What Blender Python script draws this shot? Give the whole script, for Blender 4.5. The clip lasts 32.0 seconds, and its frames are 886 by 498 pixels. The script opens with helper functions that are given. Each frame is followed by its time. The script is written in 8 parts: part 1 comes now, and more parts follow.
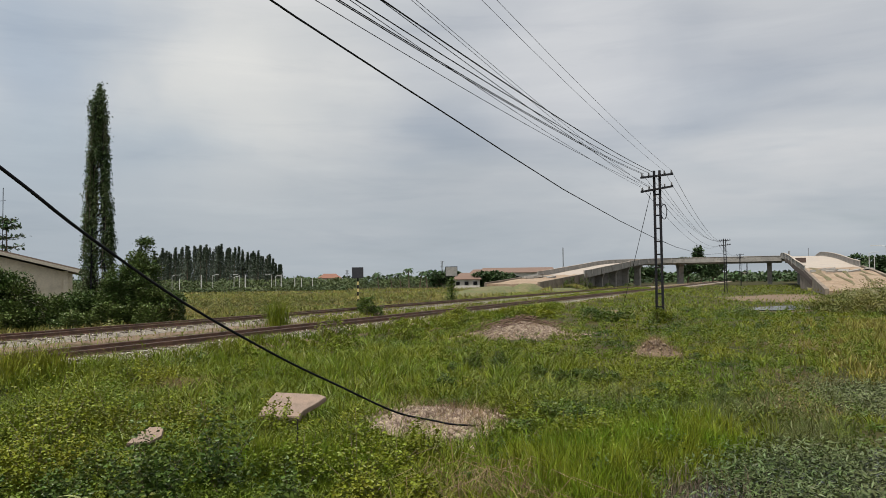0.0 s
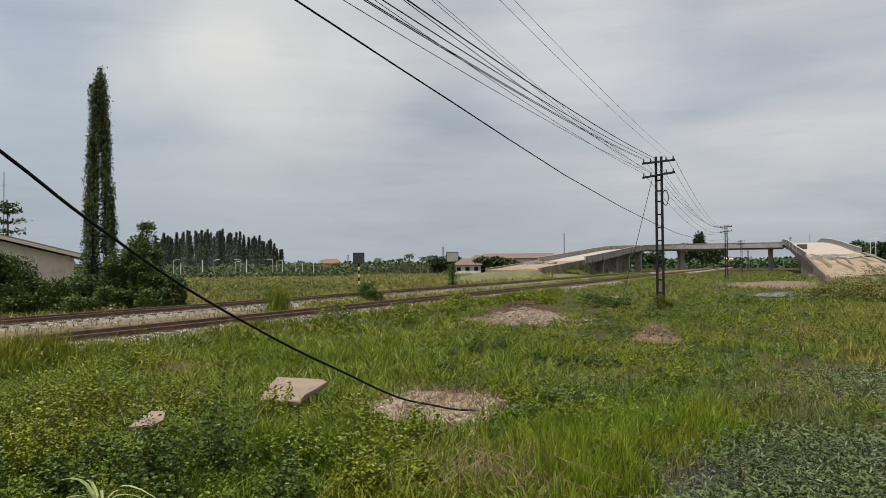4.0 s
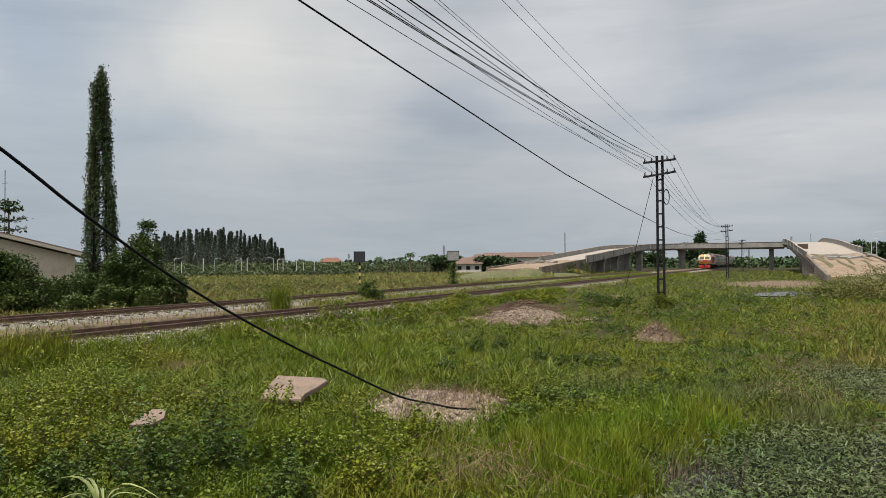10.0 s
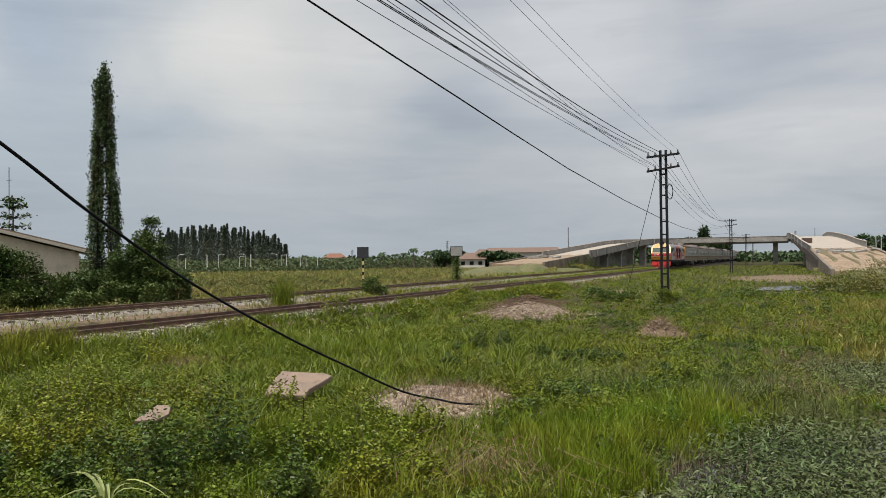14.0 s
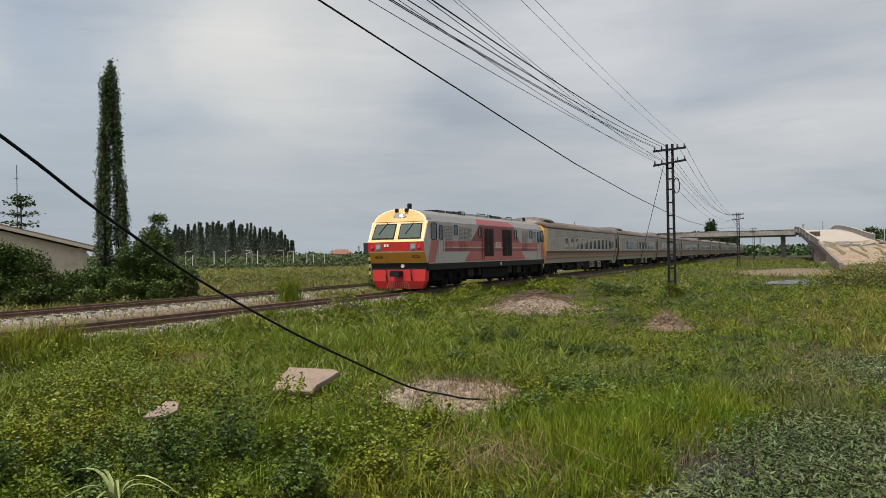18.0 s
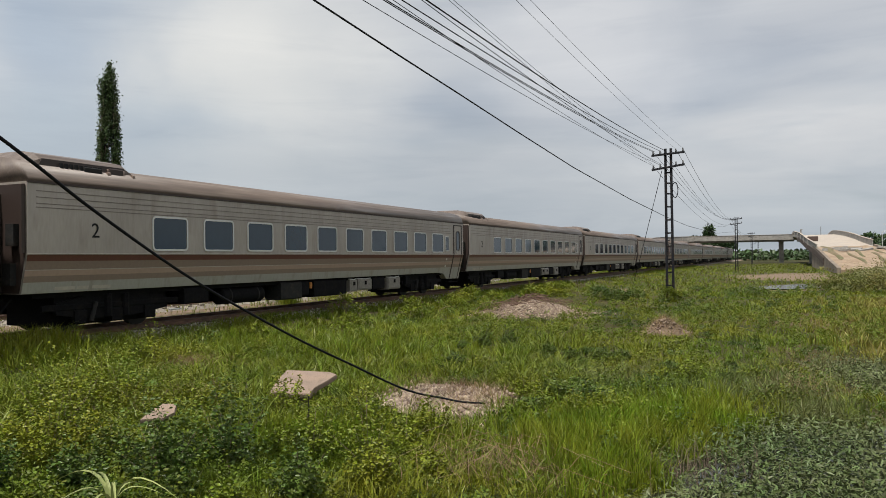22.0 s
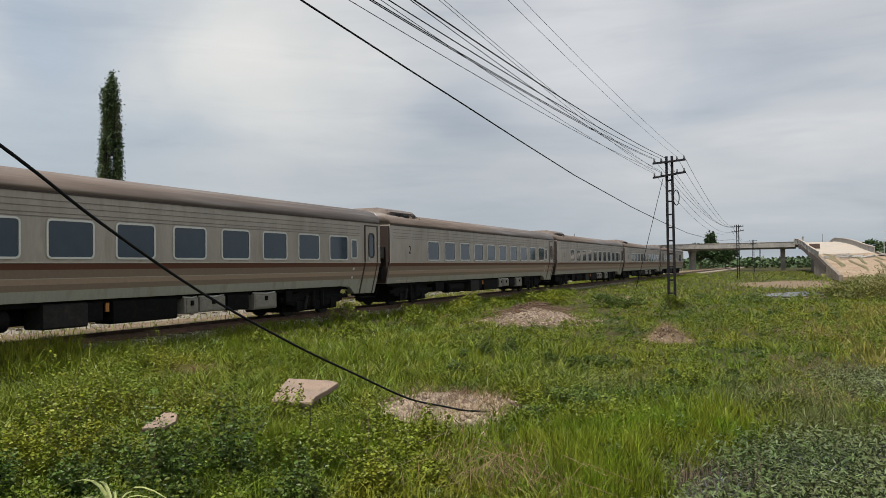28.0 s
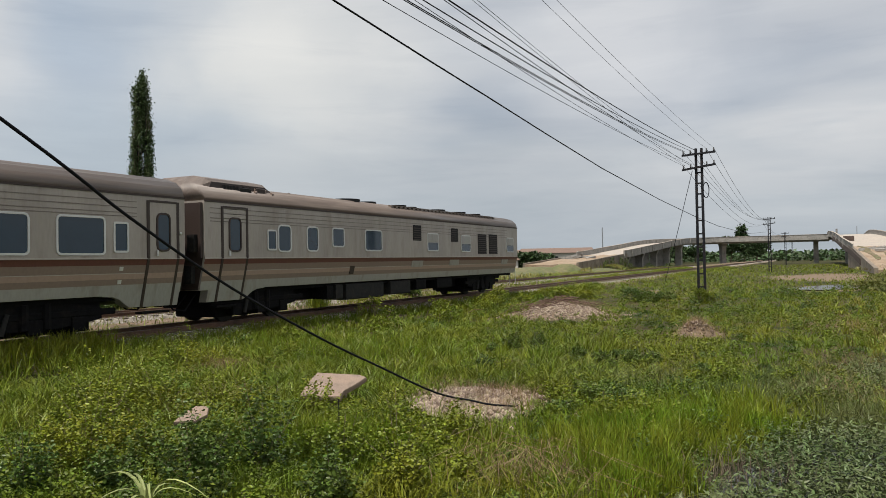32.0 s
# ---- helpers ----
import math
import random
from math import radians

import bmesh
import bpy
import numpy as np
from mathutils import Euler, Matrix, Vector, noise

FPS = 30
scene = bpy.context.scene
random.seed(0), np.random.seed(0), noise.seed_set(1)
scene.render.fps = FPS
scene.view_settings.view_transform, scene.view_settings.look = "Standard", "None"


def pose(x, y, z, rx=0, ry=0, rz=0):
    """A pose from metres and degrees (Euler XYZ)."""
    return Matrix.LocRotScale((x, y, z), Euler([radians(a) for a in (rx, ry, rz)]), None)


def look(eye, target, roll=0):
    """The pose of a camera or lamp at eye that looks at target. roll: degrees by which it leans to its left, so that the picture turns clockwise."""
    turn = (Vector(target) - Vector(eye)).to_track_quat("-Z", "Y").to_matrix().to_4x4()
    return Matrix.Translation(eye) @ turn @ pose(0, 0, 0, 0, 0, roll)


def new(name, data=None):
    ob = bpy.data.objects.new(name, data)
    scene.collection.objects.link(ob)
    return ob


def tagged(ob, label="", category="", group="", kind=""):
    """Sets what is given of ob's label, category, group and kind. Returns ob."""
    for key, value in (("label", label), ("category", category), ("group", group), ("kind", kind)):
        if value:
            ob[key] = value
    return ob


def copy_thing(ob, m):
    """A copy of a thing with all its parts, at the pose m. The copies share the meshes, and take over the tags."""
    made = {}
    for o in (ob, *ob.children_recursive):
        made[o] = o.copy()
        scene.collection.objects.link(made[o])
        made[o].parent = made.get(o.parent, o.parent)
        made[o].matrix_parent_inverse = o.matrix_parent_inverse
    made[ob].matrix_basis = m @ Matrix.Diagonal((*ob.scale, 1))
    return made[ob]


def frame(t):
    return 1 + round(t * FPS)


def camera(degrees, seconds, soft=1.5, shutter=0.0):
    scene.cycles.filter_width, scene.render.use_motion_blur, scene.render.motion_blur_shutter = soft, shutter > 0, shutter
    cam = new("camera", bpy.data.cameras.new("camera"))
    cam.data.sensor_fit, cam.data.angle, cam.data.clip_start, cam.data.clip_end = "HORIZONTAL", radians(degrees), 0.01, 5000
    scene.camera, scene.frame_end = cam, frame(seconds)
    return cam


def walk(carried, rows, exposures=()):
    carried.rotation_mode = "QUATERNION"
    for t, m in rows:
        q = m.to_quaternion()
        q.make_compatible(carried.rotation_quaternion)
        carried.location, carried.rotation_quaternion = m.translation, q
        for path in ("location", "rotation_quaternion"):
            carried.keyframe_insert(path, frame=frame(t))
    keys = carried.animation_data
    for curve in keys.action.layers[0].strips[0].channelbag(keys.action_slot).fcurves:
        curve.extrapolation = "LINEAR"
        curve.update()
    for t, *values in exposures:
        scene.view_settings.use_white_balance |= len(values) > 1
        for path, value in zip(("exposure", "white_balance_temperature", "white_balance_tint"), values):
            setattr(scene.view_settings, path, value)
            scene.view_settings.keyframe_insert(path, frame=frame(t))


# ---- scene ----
# ------------------------------------------------------------ camera
EYE = (0.0, 0.0, 1.54)
cam = camera(61.29, 32.0, soft=0.7)

# seconds, yaw to the left of the track's line, pitch up, lean (degrees)
PATH = [
    (0, 23.67, 2.38, -0.70), (0.5, 23.78, 2.05, -0.70), (1, 23.84, 1.77, -0.65), (1.5, 23.75, 1.54, -0.59), (2, 23.65, 1.43, -0.56),
    (2.5, 23.60, 1.39, -0.54), (3, 23.60, 1.46, -0.55), (3.5, 23.71, 1.43, -0.57), (5.5, 23.87, 0.72, -0.46), (6, 23.93, 0.73, -0.41),
    (6.5, 23.86, 0.80, -0.40), (7, 23.71, 0.86, -0.42), (7.5, 23.72, 0.86, -0.40), (8, 23.82, 0.92, -0.41), (8.5, 23.78, 1.04, -0.47),
    (9, 23.66, 1.20, -0.53), (9.5, 23.66, 1.26, -0.51), (10, 23.82, 1.19, -0.43), (10.5, 23.91, 1.27, -0.33), (11, 23.88, 1.46, -0.33),
    (11.5, 23.84, 1.50, -0.35), (12, 23.84, 1.32, -0.40), (12.5, 23.72, 1.17, -0.48), (13, 23.72, 1.08, -0.57), (13.5, 23.93, 0.97, -0.60),
    (14, 24.08, 0.84, -0.63), (14.5, 24.09, 0.80, -0.69), (16.5, 24.01, 0.53, -0.83), (17, 24.20, 0.49, -0.90), (17.5, 24.41, 0.47, -0.95),
    (18, 24.57, 0.50, -0.93), (18.5, 24.66, 0.55, -0.92), (19, 24.65, 0.61, -0.85), (19.5, 24.50, 0.66, -0.83), (20, 24.42, 0.74, -0.77),
    (20.5, 24.43, 0.70, -0.68), (21, 24.41, 0.70, -0.66), (21.5, 24.43, 0.70, -0.65), (22, 24.44, 0.75, -0.68), (22.5, 24.41, 0.93, -0.68),
    (23, 24.42, 1.01, -0.65), (23.5, 24.42, 1.08, -0.62), (24, 24.40, 1.17, -0.60), (24.5, 24.35, 1.22, -0.62), (25, 24.33, 1.20, -0.66),
    (25.5, 24.35, 1.12, -0.67), (27.5, 24.52, 1.31, -0.79), (28, 24.54, 1.37, -0.79), (28.5, 24.58, 1.32, -0.77), (29, 24.77, 1.11, -0.73),
    (29.5, 24.97, 0.89, -0.70), (30, 25.06, 0.84, -0.70), (30.5, 25.18, 0.82, -0.77), (31, 25.38, 0.87, -0.82), (31.5, 25.65, 1.05, -0.99),
    (32, 26.61, 0.98, -1.05),
]


def eye_pose(yaw, pitch, lean):
    a, b = radians(yaw), radians(pitch)
    way = Vector((-math.sin(a) * math.cos(b), math.cos(a) * math.cos(b), math.sin(b)))
    return look(EYE, Vector(EYE) + way, lean)


walk(cam, [(t, eye_pose(a, b, c)) for t, a, b, c in PATH], [(0, 0.0), (18, 0.0), (19.2, 0.09), (32, 0.09)])

# ------------------------------------------------------------ world and sun
SUN_ELEV, SUN_TURN = radians(68), radians(192)
world = bpy.data.worlds.new("sky")
scene.world = world
world.use_nodes = True


def build_sky():
    nt = world.node_tree
    nt.nodes.clear()
    N, Lk = nt.nodes.new, nt.links.new
    out, bg = N("ShaderNodeOutputWorld"), N("ShaderNodeBackground")
    sky = N("ShaderNodeTexSky")
    sky.sky_type = "NISHITA"
    sky.sun_disc = False
    sky.sun_elevation, sky.sun_rotation = SUN_ELEV, SUN_TURN
    sky.air_density, sky.dust_density = 1.0, 2.0
    tc, sep = N("ShaderNodeTexCoord"), N("ShaderNodeSeparateXYZ")
    Lk(tc.outputs["Generated"], sep.inputs[0])

    def math_node(op, a, b):
        m = N("ShaderNodeMath")
        m.operation = op
        for i, v in enumerate((a, b)):
            if v is None:
                continue
            if isinstance(v, (int, float)):
                m.inputs[i].default_value = v
            else:
                Lk(v, m.inputs[i])
        return m.outputs[0]

    z = math_node("ADD", math_node("MAXIMUM", sep.outputs["Z"], 0.0), 0.10)
    u, v = math_node("DIVIDE", sep.outputs["X"], z), math_node("DIVIDE", sep.outputs["Y"], z)
    flat = N("ShaderNodeCombineXYZ")
    Lk(u, flat.inputs[0]), Lk(v, flat.inputs[1])

    def cloud(scale, detail, rough, twist, shift, stretch):
        mp, nz = N("ShaderNodeMapping"), N("ShaderNodeTexNoise")
        mp.inputs["Location"].default_value = shift
        mp.inputs["Rotation"].default_value = (0, 0, radians(-24))
        mp.inputs["Scale"].default_value = stretch
        Lk(flat.outputs[0], mp.inputs[0]), Lk(mp.outputs[0], nz.inputs["Vector"])
        nz.inputs["Scale"].default_value, nz.inputs["Detail"].default_value = scale, detail
        nz.inputs["Roughness"].default_value, nz.inputs["Distortion"].default_value = rough, twist
        return nz.outputs["Fac"]

    def ramp(fac, stops):
        r = N("ShaderNodeValToRGB")
        r.color_ramp.interpolation = "EASE"
        while len(r.color_ramp.elements) < len(stops):
            r.color_ramp.elements.new(0.5)
        for e, (p, c) in zip(r.color_ramp.elements, stops):
            e.position, e.color = p, (*c, 1)
        Lk(fac, r.inputs[0])
        return r.outputs[0]

    def mix(kind, fac, a, b):
        m = N("ShaderNodeMix")
        m.data_type, m.blend_type = "RGBA", kind
        for sock, val in ((m.inputs[0], fac), (m.inputs[6], a), (m.inputs[7], b)):
            if isinstance(val, (int, float)):
                sock.default_value = val
            elif isinstance(val, tuple):
                sock.default_value = (*val, 1)
            else:
                Lk(val, sock)
        return m.outputs[2]

    big = cloud(0.42, 4.0, 0.5, 0.35, (1.9, 0.4, 0), (1, 1, 1))
    fine = cloud(1.3, 6.0, 0.5, 0.5, (4.1, 2.2, 0), (1, 0.8, 1))
    both = math_node("ADD", math_node("MULTIPLY", big, 0.72), math_node("MULTIPLY", fine, 0.28))
    veil = ramp(both, [(0.36, (0.49, 0.525, 0.57)), (0.46, (0.56, 0.585, 0.615)), (0.56, (0.645, 0.655, 0.67)), (0.66, (0.75, 0.75, 0.75))])
    cover = ramp(big, [(0.30, (0.55, 0.55, 0.55)), (0.50, (1, 1, 1))])
    blue = mix("MULTIPLY", 1.0, sky.outputs[0], (0.085, 0.085, 0.085))
    tone = mix("MIX", cover, blue, veil)
    # cloud masses and thinner gaps, with ragged edges
    rag = N("ShaderNodeTexNoise")
    rag.inputs["Scale"].default_value, rag.inputs["Detail"].default_value = 5.0, 5.0
    Lk(tc.outputs["Generated"], rag.inputs["Vector"])
    sway, moved = N("ShaderNodeVectorMath"), N("ShaderNodeVectorMath")
    sway.operation, moved.operation = "MULTIPLY_ADD", "ADD"
    Lk(rag.outputs["Color"], sway.inputs[0])
    sway.inputs[1].default_value, sway.inputs[2].default_value = (0.22, 0.22, 0.10), (-0.11, -0.11, -0.05)
    Lk(tc.outputs["Generated"], moved.inputs[0]), Lk(sway.outputs[0], moved.inputs[1])
    for spot, r0, r1, amount, shade in (
        ((-0.733, 0.673, 0.085), 0.05, 0.36, 0.75, (0.41, 0.475, 0.54)),
        ((-0.62, 0.75, 0.225), 0.03, 0.25, 0.8, (0.70, 0.705, 0.69)),
        ((-0.763, 0.588, 0.285), 0.02, 0.17, 0.8, (0.40, 0.475, 0.57)),
        ((-0.655, 0.69, 0.315), 0.01, 0.085, 0.6, (0.47, 0.52, 0.58)),
        ((-0.22, 0.94, 0.27), 0.05, 0.22, 0.75, (0.67, 0.68, 0.70)),
        ((0.02, 0.96, 0.27), 0.05, 0.18, 0.35, (0.54, 0.56, 0.595)),
        ((-0.33, 0.94, 0.09), 0.05, 0.22, 0.35, (0.36, 0.40, 0.45)),
    ):
        far = N("ShaderNodeVectorMath")
        far.operation = "DISTANCE"
        Lk(moved.outputs[0], far.inputs[0])
        far.inputs[1].default_value = spot
        span = N("ShaderNodeMapRange")
        span.interpolation_type = "SMOOTHSTEP"
        span.inputs[1].default_value, span.inputs[2].default_value = r0, r1
        span.inputs[3].default_value, span.inputs[4].default_value = amount, 0.0
        Lk(far.outputs["Value"], span.inputs[0])
        tone = mix("MIX", span.outputs[0], tone, shade)
    # level wedges, bands and wisps
    for spot, tall, r0, r1, amount, shade in (
        ((-0.772, 0.621, 0.150), 3.2, 0.06, 0.32, 0.65, (0.41, 0.48, 0.55)),
        ((-0.707, 0.688, 0.158), 5.5, 0.0, 0.2, 0.6, (0.42, 0.48, 0.545)),
        ((-0.45, 0.88, 0.115), 3.0, 0.05, 0.32, 0.35, (0.45, 0.485, 0.52)),
        ((-0.36, 0.92, 0.150), 7.0, 0.0, 0.13, 0.4, (0.42, 0.46, 0.50)),
        ((-0.62, 0.735, 0.275), 1.6, 0.0, 0.12, 0.7, (0.76, 0.76, 0.74)),
        ((-0.15, 0.955, 0.252), 3.0, 0.0, 0.025, 0.5, (0.47, 0.50, 0.55)),
        ((0.05, 0.955, 0.295), 2.6, 0.03, 0.2, 0.35, (0.49, 0.515, 0.56)),
    ):
        tall_at, far = N("ShaderNodeVectorMath"), N("ShaderNodeVectorMath")
        tall_at.operation, far.operation = "MULTIPLY", "DISTANCE"
        tall_at.inputs[1].default_value = (1, 1, tall)
        Lk(moved.outputs[0], tall_at.inputs[0]), Lk(tall_at.outputs[0], far.inputs[0])
        far.inputs[1].default_value = (spot[0], spot[1], spot[2] * tall)
        span = N("ShaderNodeMapRange")
        span.interpolation_type = "SMOOTHSTEP"
        span.inputs[1].default_value, span.inputs[2].default_value = r0, r1
        span.inputs[3].default_value, span.inputs[4].default_value = amount, 0.0
        Lk(far.outputs["Value"], span.inputs[0])
        tone = mix("MIX", span.outputs[0], tone, shade)
    # pale haze low over the land
    low = ramp(sep.outputs["Z"], [(0.0, (1, 1, 1)), (0.21, (0, 0, 0))])
    tone = mix("MIX", mix("MULTIPLY", 1.0, low, (0.8, 0.8, 0.8)), tone, (0.385, 0.435, 0.48))
    # thin level streaks of cloud
    level, streak = N("ShaderNodeMapping"), N("ShaderNodeTexNoise")
    level.inputs["Scale"].default_value = (1.3, 1.3, 9.0)
    level.inputs["Rotation"].default_value = (radians(3), radians(4), 0)
    Lk(tc.outputs["Generated"], level.inputs[0]), Lk(level.outputs[0], streak.inputs["Vector"])
    streak.inputs["Scale"].default_value, streak.inputs["Detail"].default_value = 2.6, 8.0
    streak.inputs["Roughness"].default_value, streak.inputs["Distortion"].default_value = 0.6, 0.4
    tone = mix("MULTIPLY", 1.0, tone, ramp(streak.outputs["Fac"], [(0.30, (0.91, 0.92, 0.935)), (0.50, (0.99, 0.99, 0.99)), (0.70, (1.05, 1.045, 1.035))]))
    Lk(tone, bg.inputs["Color"])
    bg.inputs["Strength"].default_value = 1.0
    Lk(bg.outputs[0], out.inputs[0])


build_sky()
sun_data = bpy.data.lights.new("sun", "SUN")
sun_data.energy, sun_data.angle, sun_data.color = 4.8, radians(2.5), (1.0, 0.95, 0.87)
sun = new("sun", sun_data)
# the sun stands high, behind the camera
sun_way = Vector((math.sin(SUN_TURN) * math.cos(SUN_ELEV), math.cos(SUN_TURN) * math.cos(SUN_ELEV), math.sin(SUN_ELEV)))
sun.matrix_world = look(sun_way * 300, (0, 0, 0))


# ------------------------------------------------------------ materials
def material(name, base, rough=0.7, metal=0.0, var=0.25, scale=3.0, fine=40.0, bump=0.15, second=None, island=0.0, spec=0.5, dirt=None, soil=False, object_random=0.0, bump_dist=0.02, stretch=None, gloss_var=0.0):
    """Two scales of noise on the base colour, a second colour in blotches, fine relief."""
    m = bpy.data.materials.new(name)
    m.use_nodes = True
    nt = m.node_tree
    N, Lk = nt.nodes.new, nt.links.new
    b = nt.nodes["Principled BSDF"]
    b.inputs["Roughness"].default_value, b.inputs["Metallic"].default_value = rough, metal
    b.inputs["Specular IOR Level"].default_value = spec
    tc = N("ShaderNodeTexCoord")
    where = tc.outputs["Object"]
    if stretch:
        mp = N("ShaderNodeMapping")
        mp.inputs["Scale"].default_value = stretch
        Lk(where, mp.inputs[0])
        where = mp.outputs[0]

    def nz(sc, det):
        n = N("ShaderNodeTexNoise")
        n.inputs["Scale"].default_value, n.inputs["Detail"].default_value = sc, det
        Lk(where, n.inputs["Vector"])
        return n.outputs["Fac"]

    def rgb(val):
        n = N("ShaderNodeRGB")
        n.outputs[0].default_value = (*val, 1)
        return n.outputs[0]

    def mix(fac, a, c, kind="MIX"):
        x = N("ShaderNodeMix")
        x.data_type, x.blend_type = "RGBA", kind
        for sock, val in ((x.inputs[0], fac), (x.inputs[6], a), (x.inputs[7], c)):
            if isinstance(val, (int, float)):
                sock.default_value = val
            else:
                Lk(val, sock)
        return x.outputs[2]

    def span(fac, lo, hi):
        r = N("ShaderNodeMapRange")
        r.inputs[1].default_value, r.inputs[2].default_value = lo, hi
        Lk(fac, r.inputs[0])
        return r.outputs[0]

    big, small = nz(scale, 4), nz(fine, 3)
    col = rgb(base)
    if second:
        col = mix(span(big, 0.38, 0.62), col, rgb(second))
    if dirt:
        col = mix(span(nz(scale * 2.3, 6), 0.52, 0.75), col, rgb(dirt))
    k = N("ShaderNodeMapRange")
    k.inputs[1].default_value, k.inputs[2].default_value = 0.25, 0.75
    k.inputs[3].default_value, k.inputs[4].default_value = 1 - var, 1 + var
    Lk(small, k.inputs[0])
    comb = N("ShaderNodeCombineColor")
    for i in range(3):
        Lk(k.outputs[0], comb.inputs[i])
    col = mix(1.0, col, comb.outputs[0], "MULTIPLY")
    if island or object_random:
        src = N("ShaderNodeNewGeometry").outputs["Random Per Island"] if island else N("ShaderNodeObjectInfo").outputs["Random"]
        amount = island or object_random
        h = N("ShaderNodeHueSaturation")
        q = N("ShaderNodeMapRange")
        q.inputs[3].default_value, q.inputs[4].default_value = 1 - amount, 1 + amount
        Lk(src, q.inputs[0]), Lk(q.outputs[0], h.inputs["Value"])
        w = N("ShaderNodeMapRange")
        w.inputs[3].default_value, w.inputs[4].default_value = 0.5 - amount * 0.05, 0.5 + amount * 0.05
        Lk(src, w.inputs[0]), Lk(w.outputs[0], h.inputs["Hue"])
        Lk(col, h.inputs["Color"])
        col = h.outputs[0]
    if soil:
        at = N("ShaderNodeAttribute")
        at.attribute_name = "soil"
        noisy = N("ShaderNodeMath")
        noisy.operation = "MULTIPLY_ADD"
        Lk(nz(2.2, 5), noisy.inputs[0])
        noisy.inputs[1].default_value = 0.7
        noisy.inputs[2].default_value = -0.35
        add = N("ShaderNodeMath")
        add.operation = "ADD"
        Lk(at.outputs["Fac"], add.inputs[0]), Lk(noisy.outputs[0], add.inputs[1])
        earth = mix(span(nz(7, 5), 0.35, 0.65), rgb((0.205, 0.15, 0.105)), rgb((0.12, 0.088, 0.062)))
        col = mix(span(add.outputs[0], 0.3, 0.6), col, earth)
    Lk(col, b.inputs["Base Color"])
    if gloss_var:
        g = N("ShaderNodeMapRange")
        g.inputs[1].default_value, g.inputs[2].default_value = 0.3, 0.7
        g.inputs[3].default_value, g.inputs[4].default_value = rough - gloss_var, rough + gloss_var
        Lk(nz(scale * 1.7, 5), g.inputs[0]), Lk(g.outputs[0], b.inputs["Roughness"])
    if bump:
        bp = N("ShaderNodeBump")
        bp.inputs["Strength"].default_value, bp.inputs["Distance"].default_value = bump, bump_dist
        Lk(small, bp.inputs["Height"])
        Lk(bp.outputs[0], b.inputs["Normal"])
    return m


def leaf_material(name, base, island=0.35, rough=0.42, second=None, scale=0.6):
    """Leaves: matt with light passing through them."""
    m = material(name, base, rough=rough, var=0.25, scale=scale, fine=2.2, bump=0, island=island, second=second, spec=0.22)
    nt = m.node_tree
    b = nt.nodes["Principled BSDF"]
    tr, ad = nt.nodes.new("ShaderNodeBsdfTranslucent"), nt.nodes.new("ShaderNodeMixShader")
    ad.inputs[0].default_value = 0.11
    src = b.inputs["Base Color"].links[0].from_socket
    nt.links.new(src, tr.inputs["Color"])
    nt.links.new(b.outputs[0], ad.inputs[1]), nt.links.new(tr.outputs[0], ad.inputs[2])
    nt.links.new(ad.outputs[0], nt.nodes["Material Output"].inputs["Surface"])
    return m


def glow(name, col, strength):
    m = bpy.data.materials.new(name)
    m.use_nodes = True
    b = m.node_tree.nodes["Principled BSDF"]
    b.inputs["Base Color"].default_value = (*col, 1)
    b.inputs["Emission Color"].default_value = (*col, 1)
    b.inputs["Emission Strength"].default_value = strength
    return m


def dark_glass(name, col=(0.02, 0.03, 0.035)):
    m = material(name, col, rough=0.06, var=0.1, scale=1.5, fine=3, bump=0.0, spec=0.6)
    return m


GROUND = material("grass_ground", (0.028, 0.034, 0.010), rough=0.95, var=0.35, scale=0.25, fine=9, bump=0.5, second=(0.055, 0.046, 0.018), soil=True, spec=0.15, bump_dist=0.05)
GRASS = leaf_material("grass_blade", (0.10, 0.148, 0.011), second=(0.165, 0.178, 0.016), island=0.3)
GRASS_LUSH = leaf_material("lush_grass", (0.10, 0.142, 0.012), second=(0.15, 0.172, 0.017), island=0.35, scale=0.9)
GRASS_BRIGHT = leaf_material("bright_grass", (0.115, 0.178, 0.011), second=(0.165, 0.19, 0.016), island=0.35, scale=1.4)
GRASS_DRY = leaf_material("dry_grass", (0.25, 0.175, 0.095), second=(0.19, 0.12, 0.075), island=0.4, scale=2.0)
LEAF = leaf_material("weed_leaf", (0.106, 0.15, 0.012), second=(0.175, 0.187, 0.014), island=0.3, rough=0.42)
OLIVE = leaf_material("olive_leaf", (0.115, 0.135, 0.03), second=(0.165, 0.15, 0.045), island=0.3)
LEAF_DARK = leaf_material("dark_leaf", (0.056, 0.095, 0.018), second=(0.095, 0.13, 0.02), island=0.3, rough=0.36)
LEAF_MEADOW = leaf_material("low_weed_leaf", (0.095, 0.142, 0.013), second=(0.15, 0.168, 0.017), island=0.22, rough=0.5)
BUSH_DARK = leaf_material("bush_leaf", (0.044, 0.074, 0.018), second=(0.085, 0.115, 0.03), island=0.4, rough=0.4)
LEAF_TREE = leaf_material("tree_leaf", (0.045, 0.075, 0.03), second=(0.06, 0.095, 0.035), island=0.5, scale=0.15)
# needle green lifted towards grey, which puts the distance haze into the colour
NEEDLE = leaf_material("casuarina_needle", (0.085, 0.108, 0.075), island=0.4, scale=0.1)
REED = leaf_material("field_grass", (0.15, 0.195, 0.035), second=(0.24, 0.195, 0.06), island=0.25, scale=0.16)
LILY = leaf_material("water_weed", (0.072, 0.10, 0.032), second=(0.118, 0.135, 0.055), island=0.5)
SEDGE = leaf_material("grey_sedge", (0.10, 0.135, 0.035), second=(0.135, 0.15, 0.05), island=0.4)
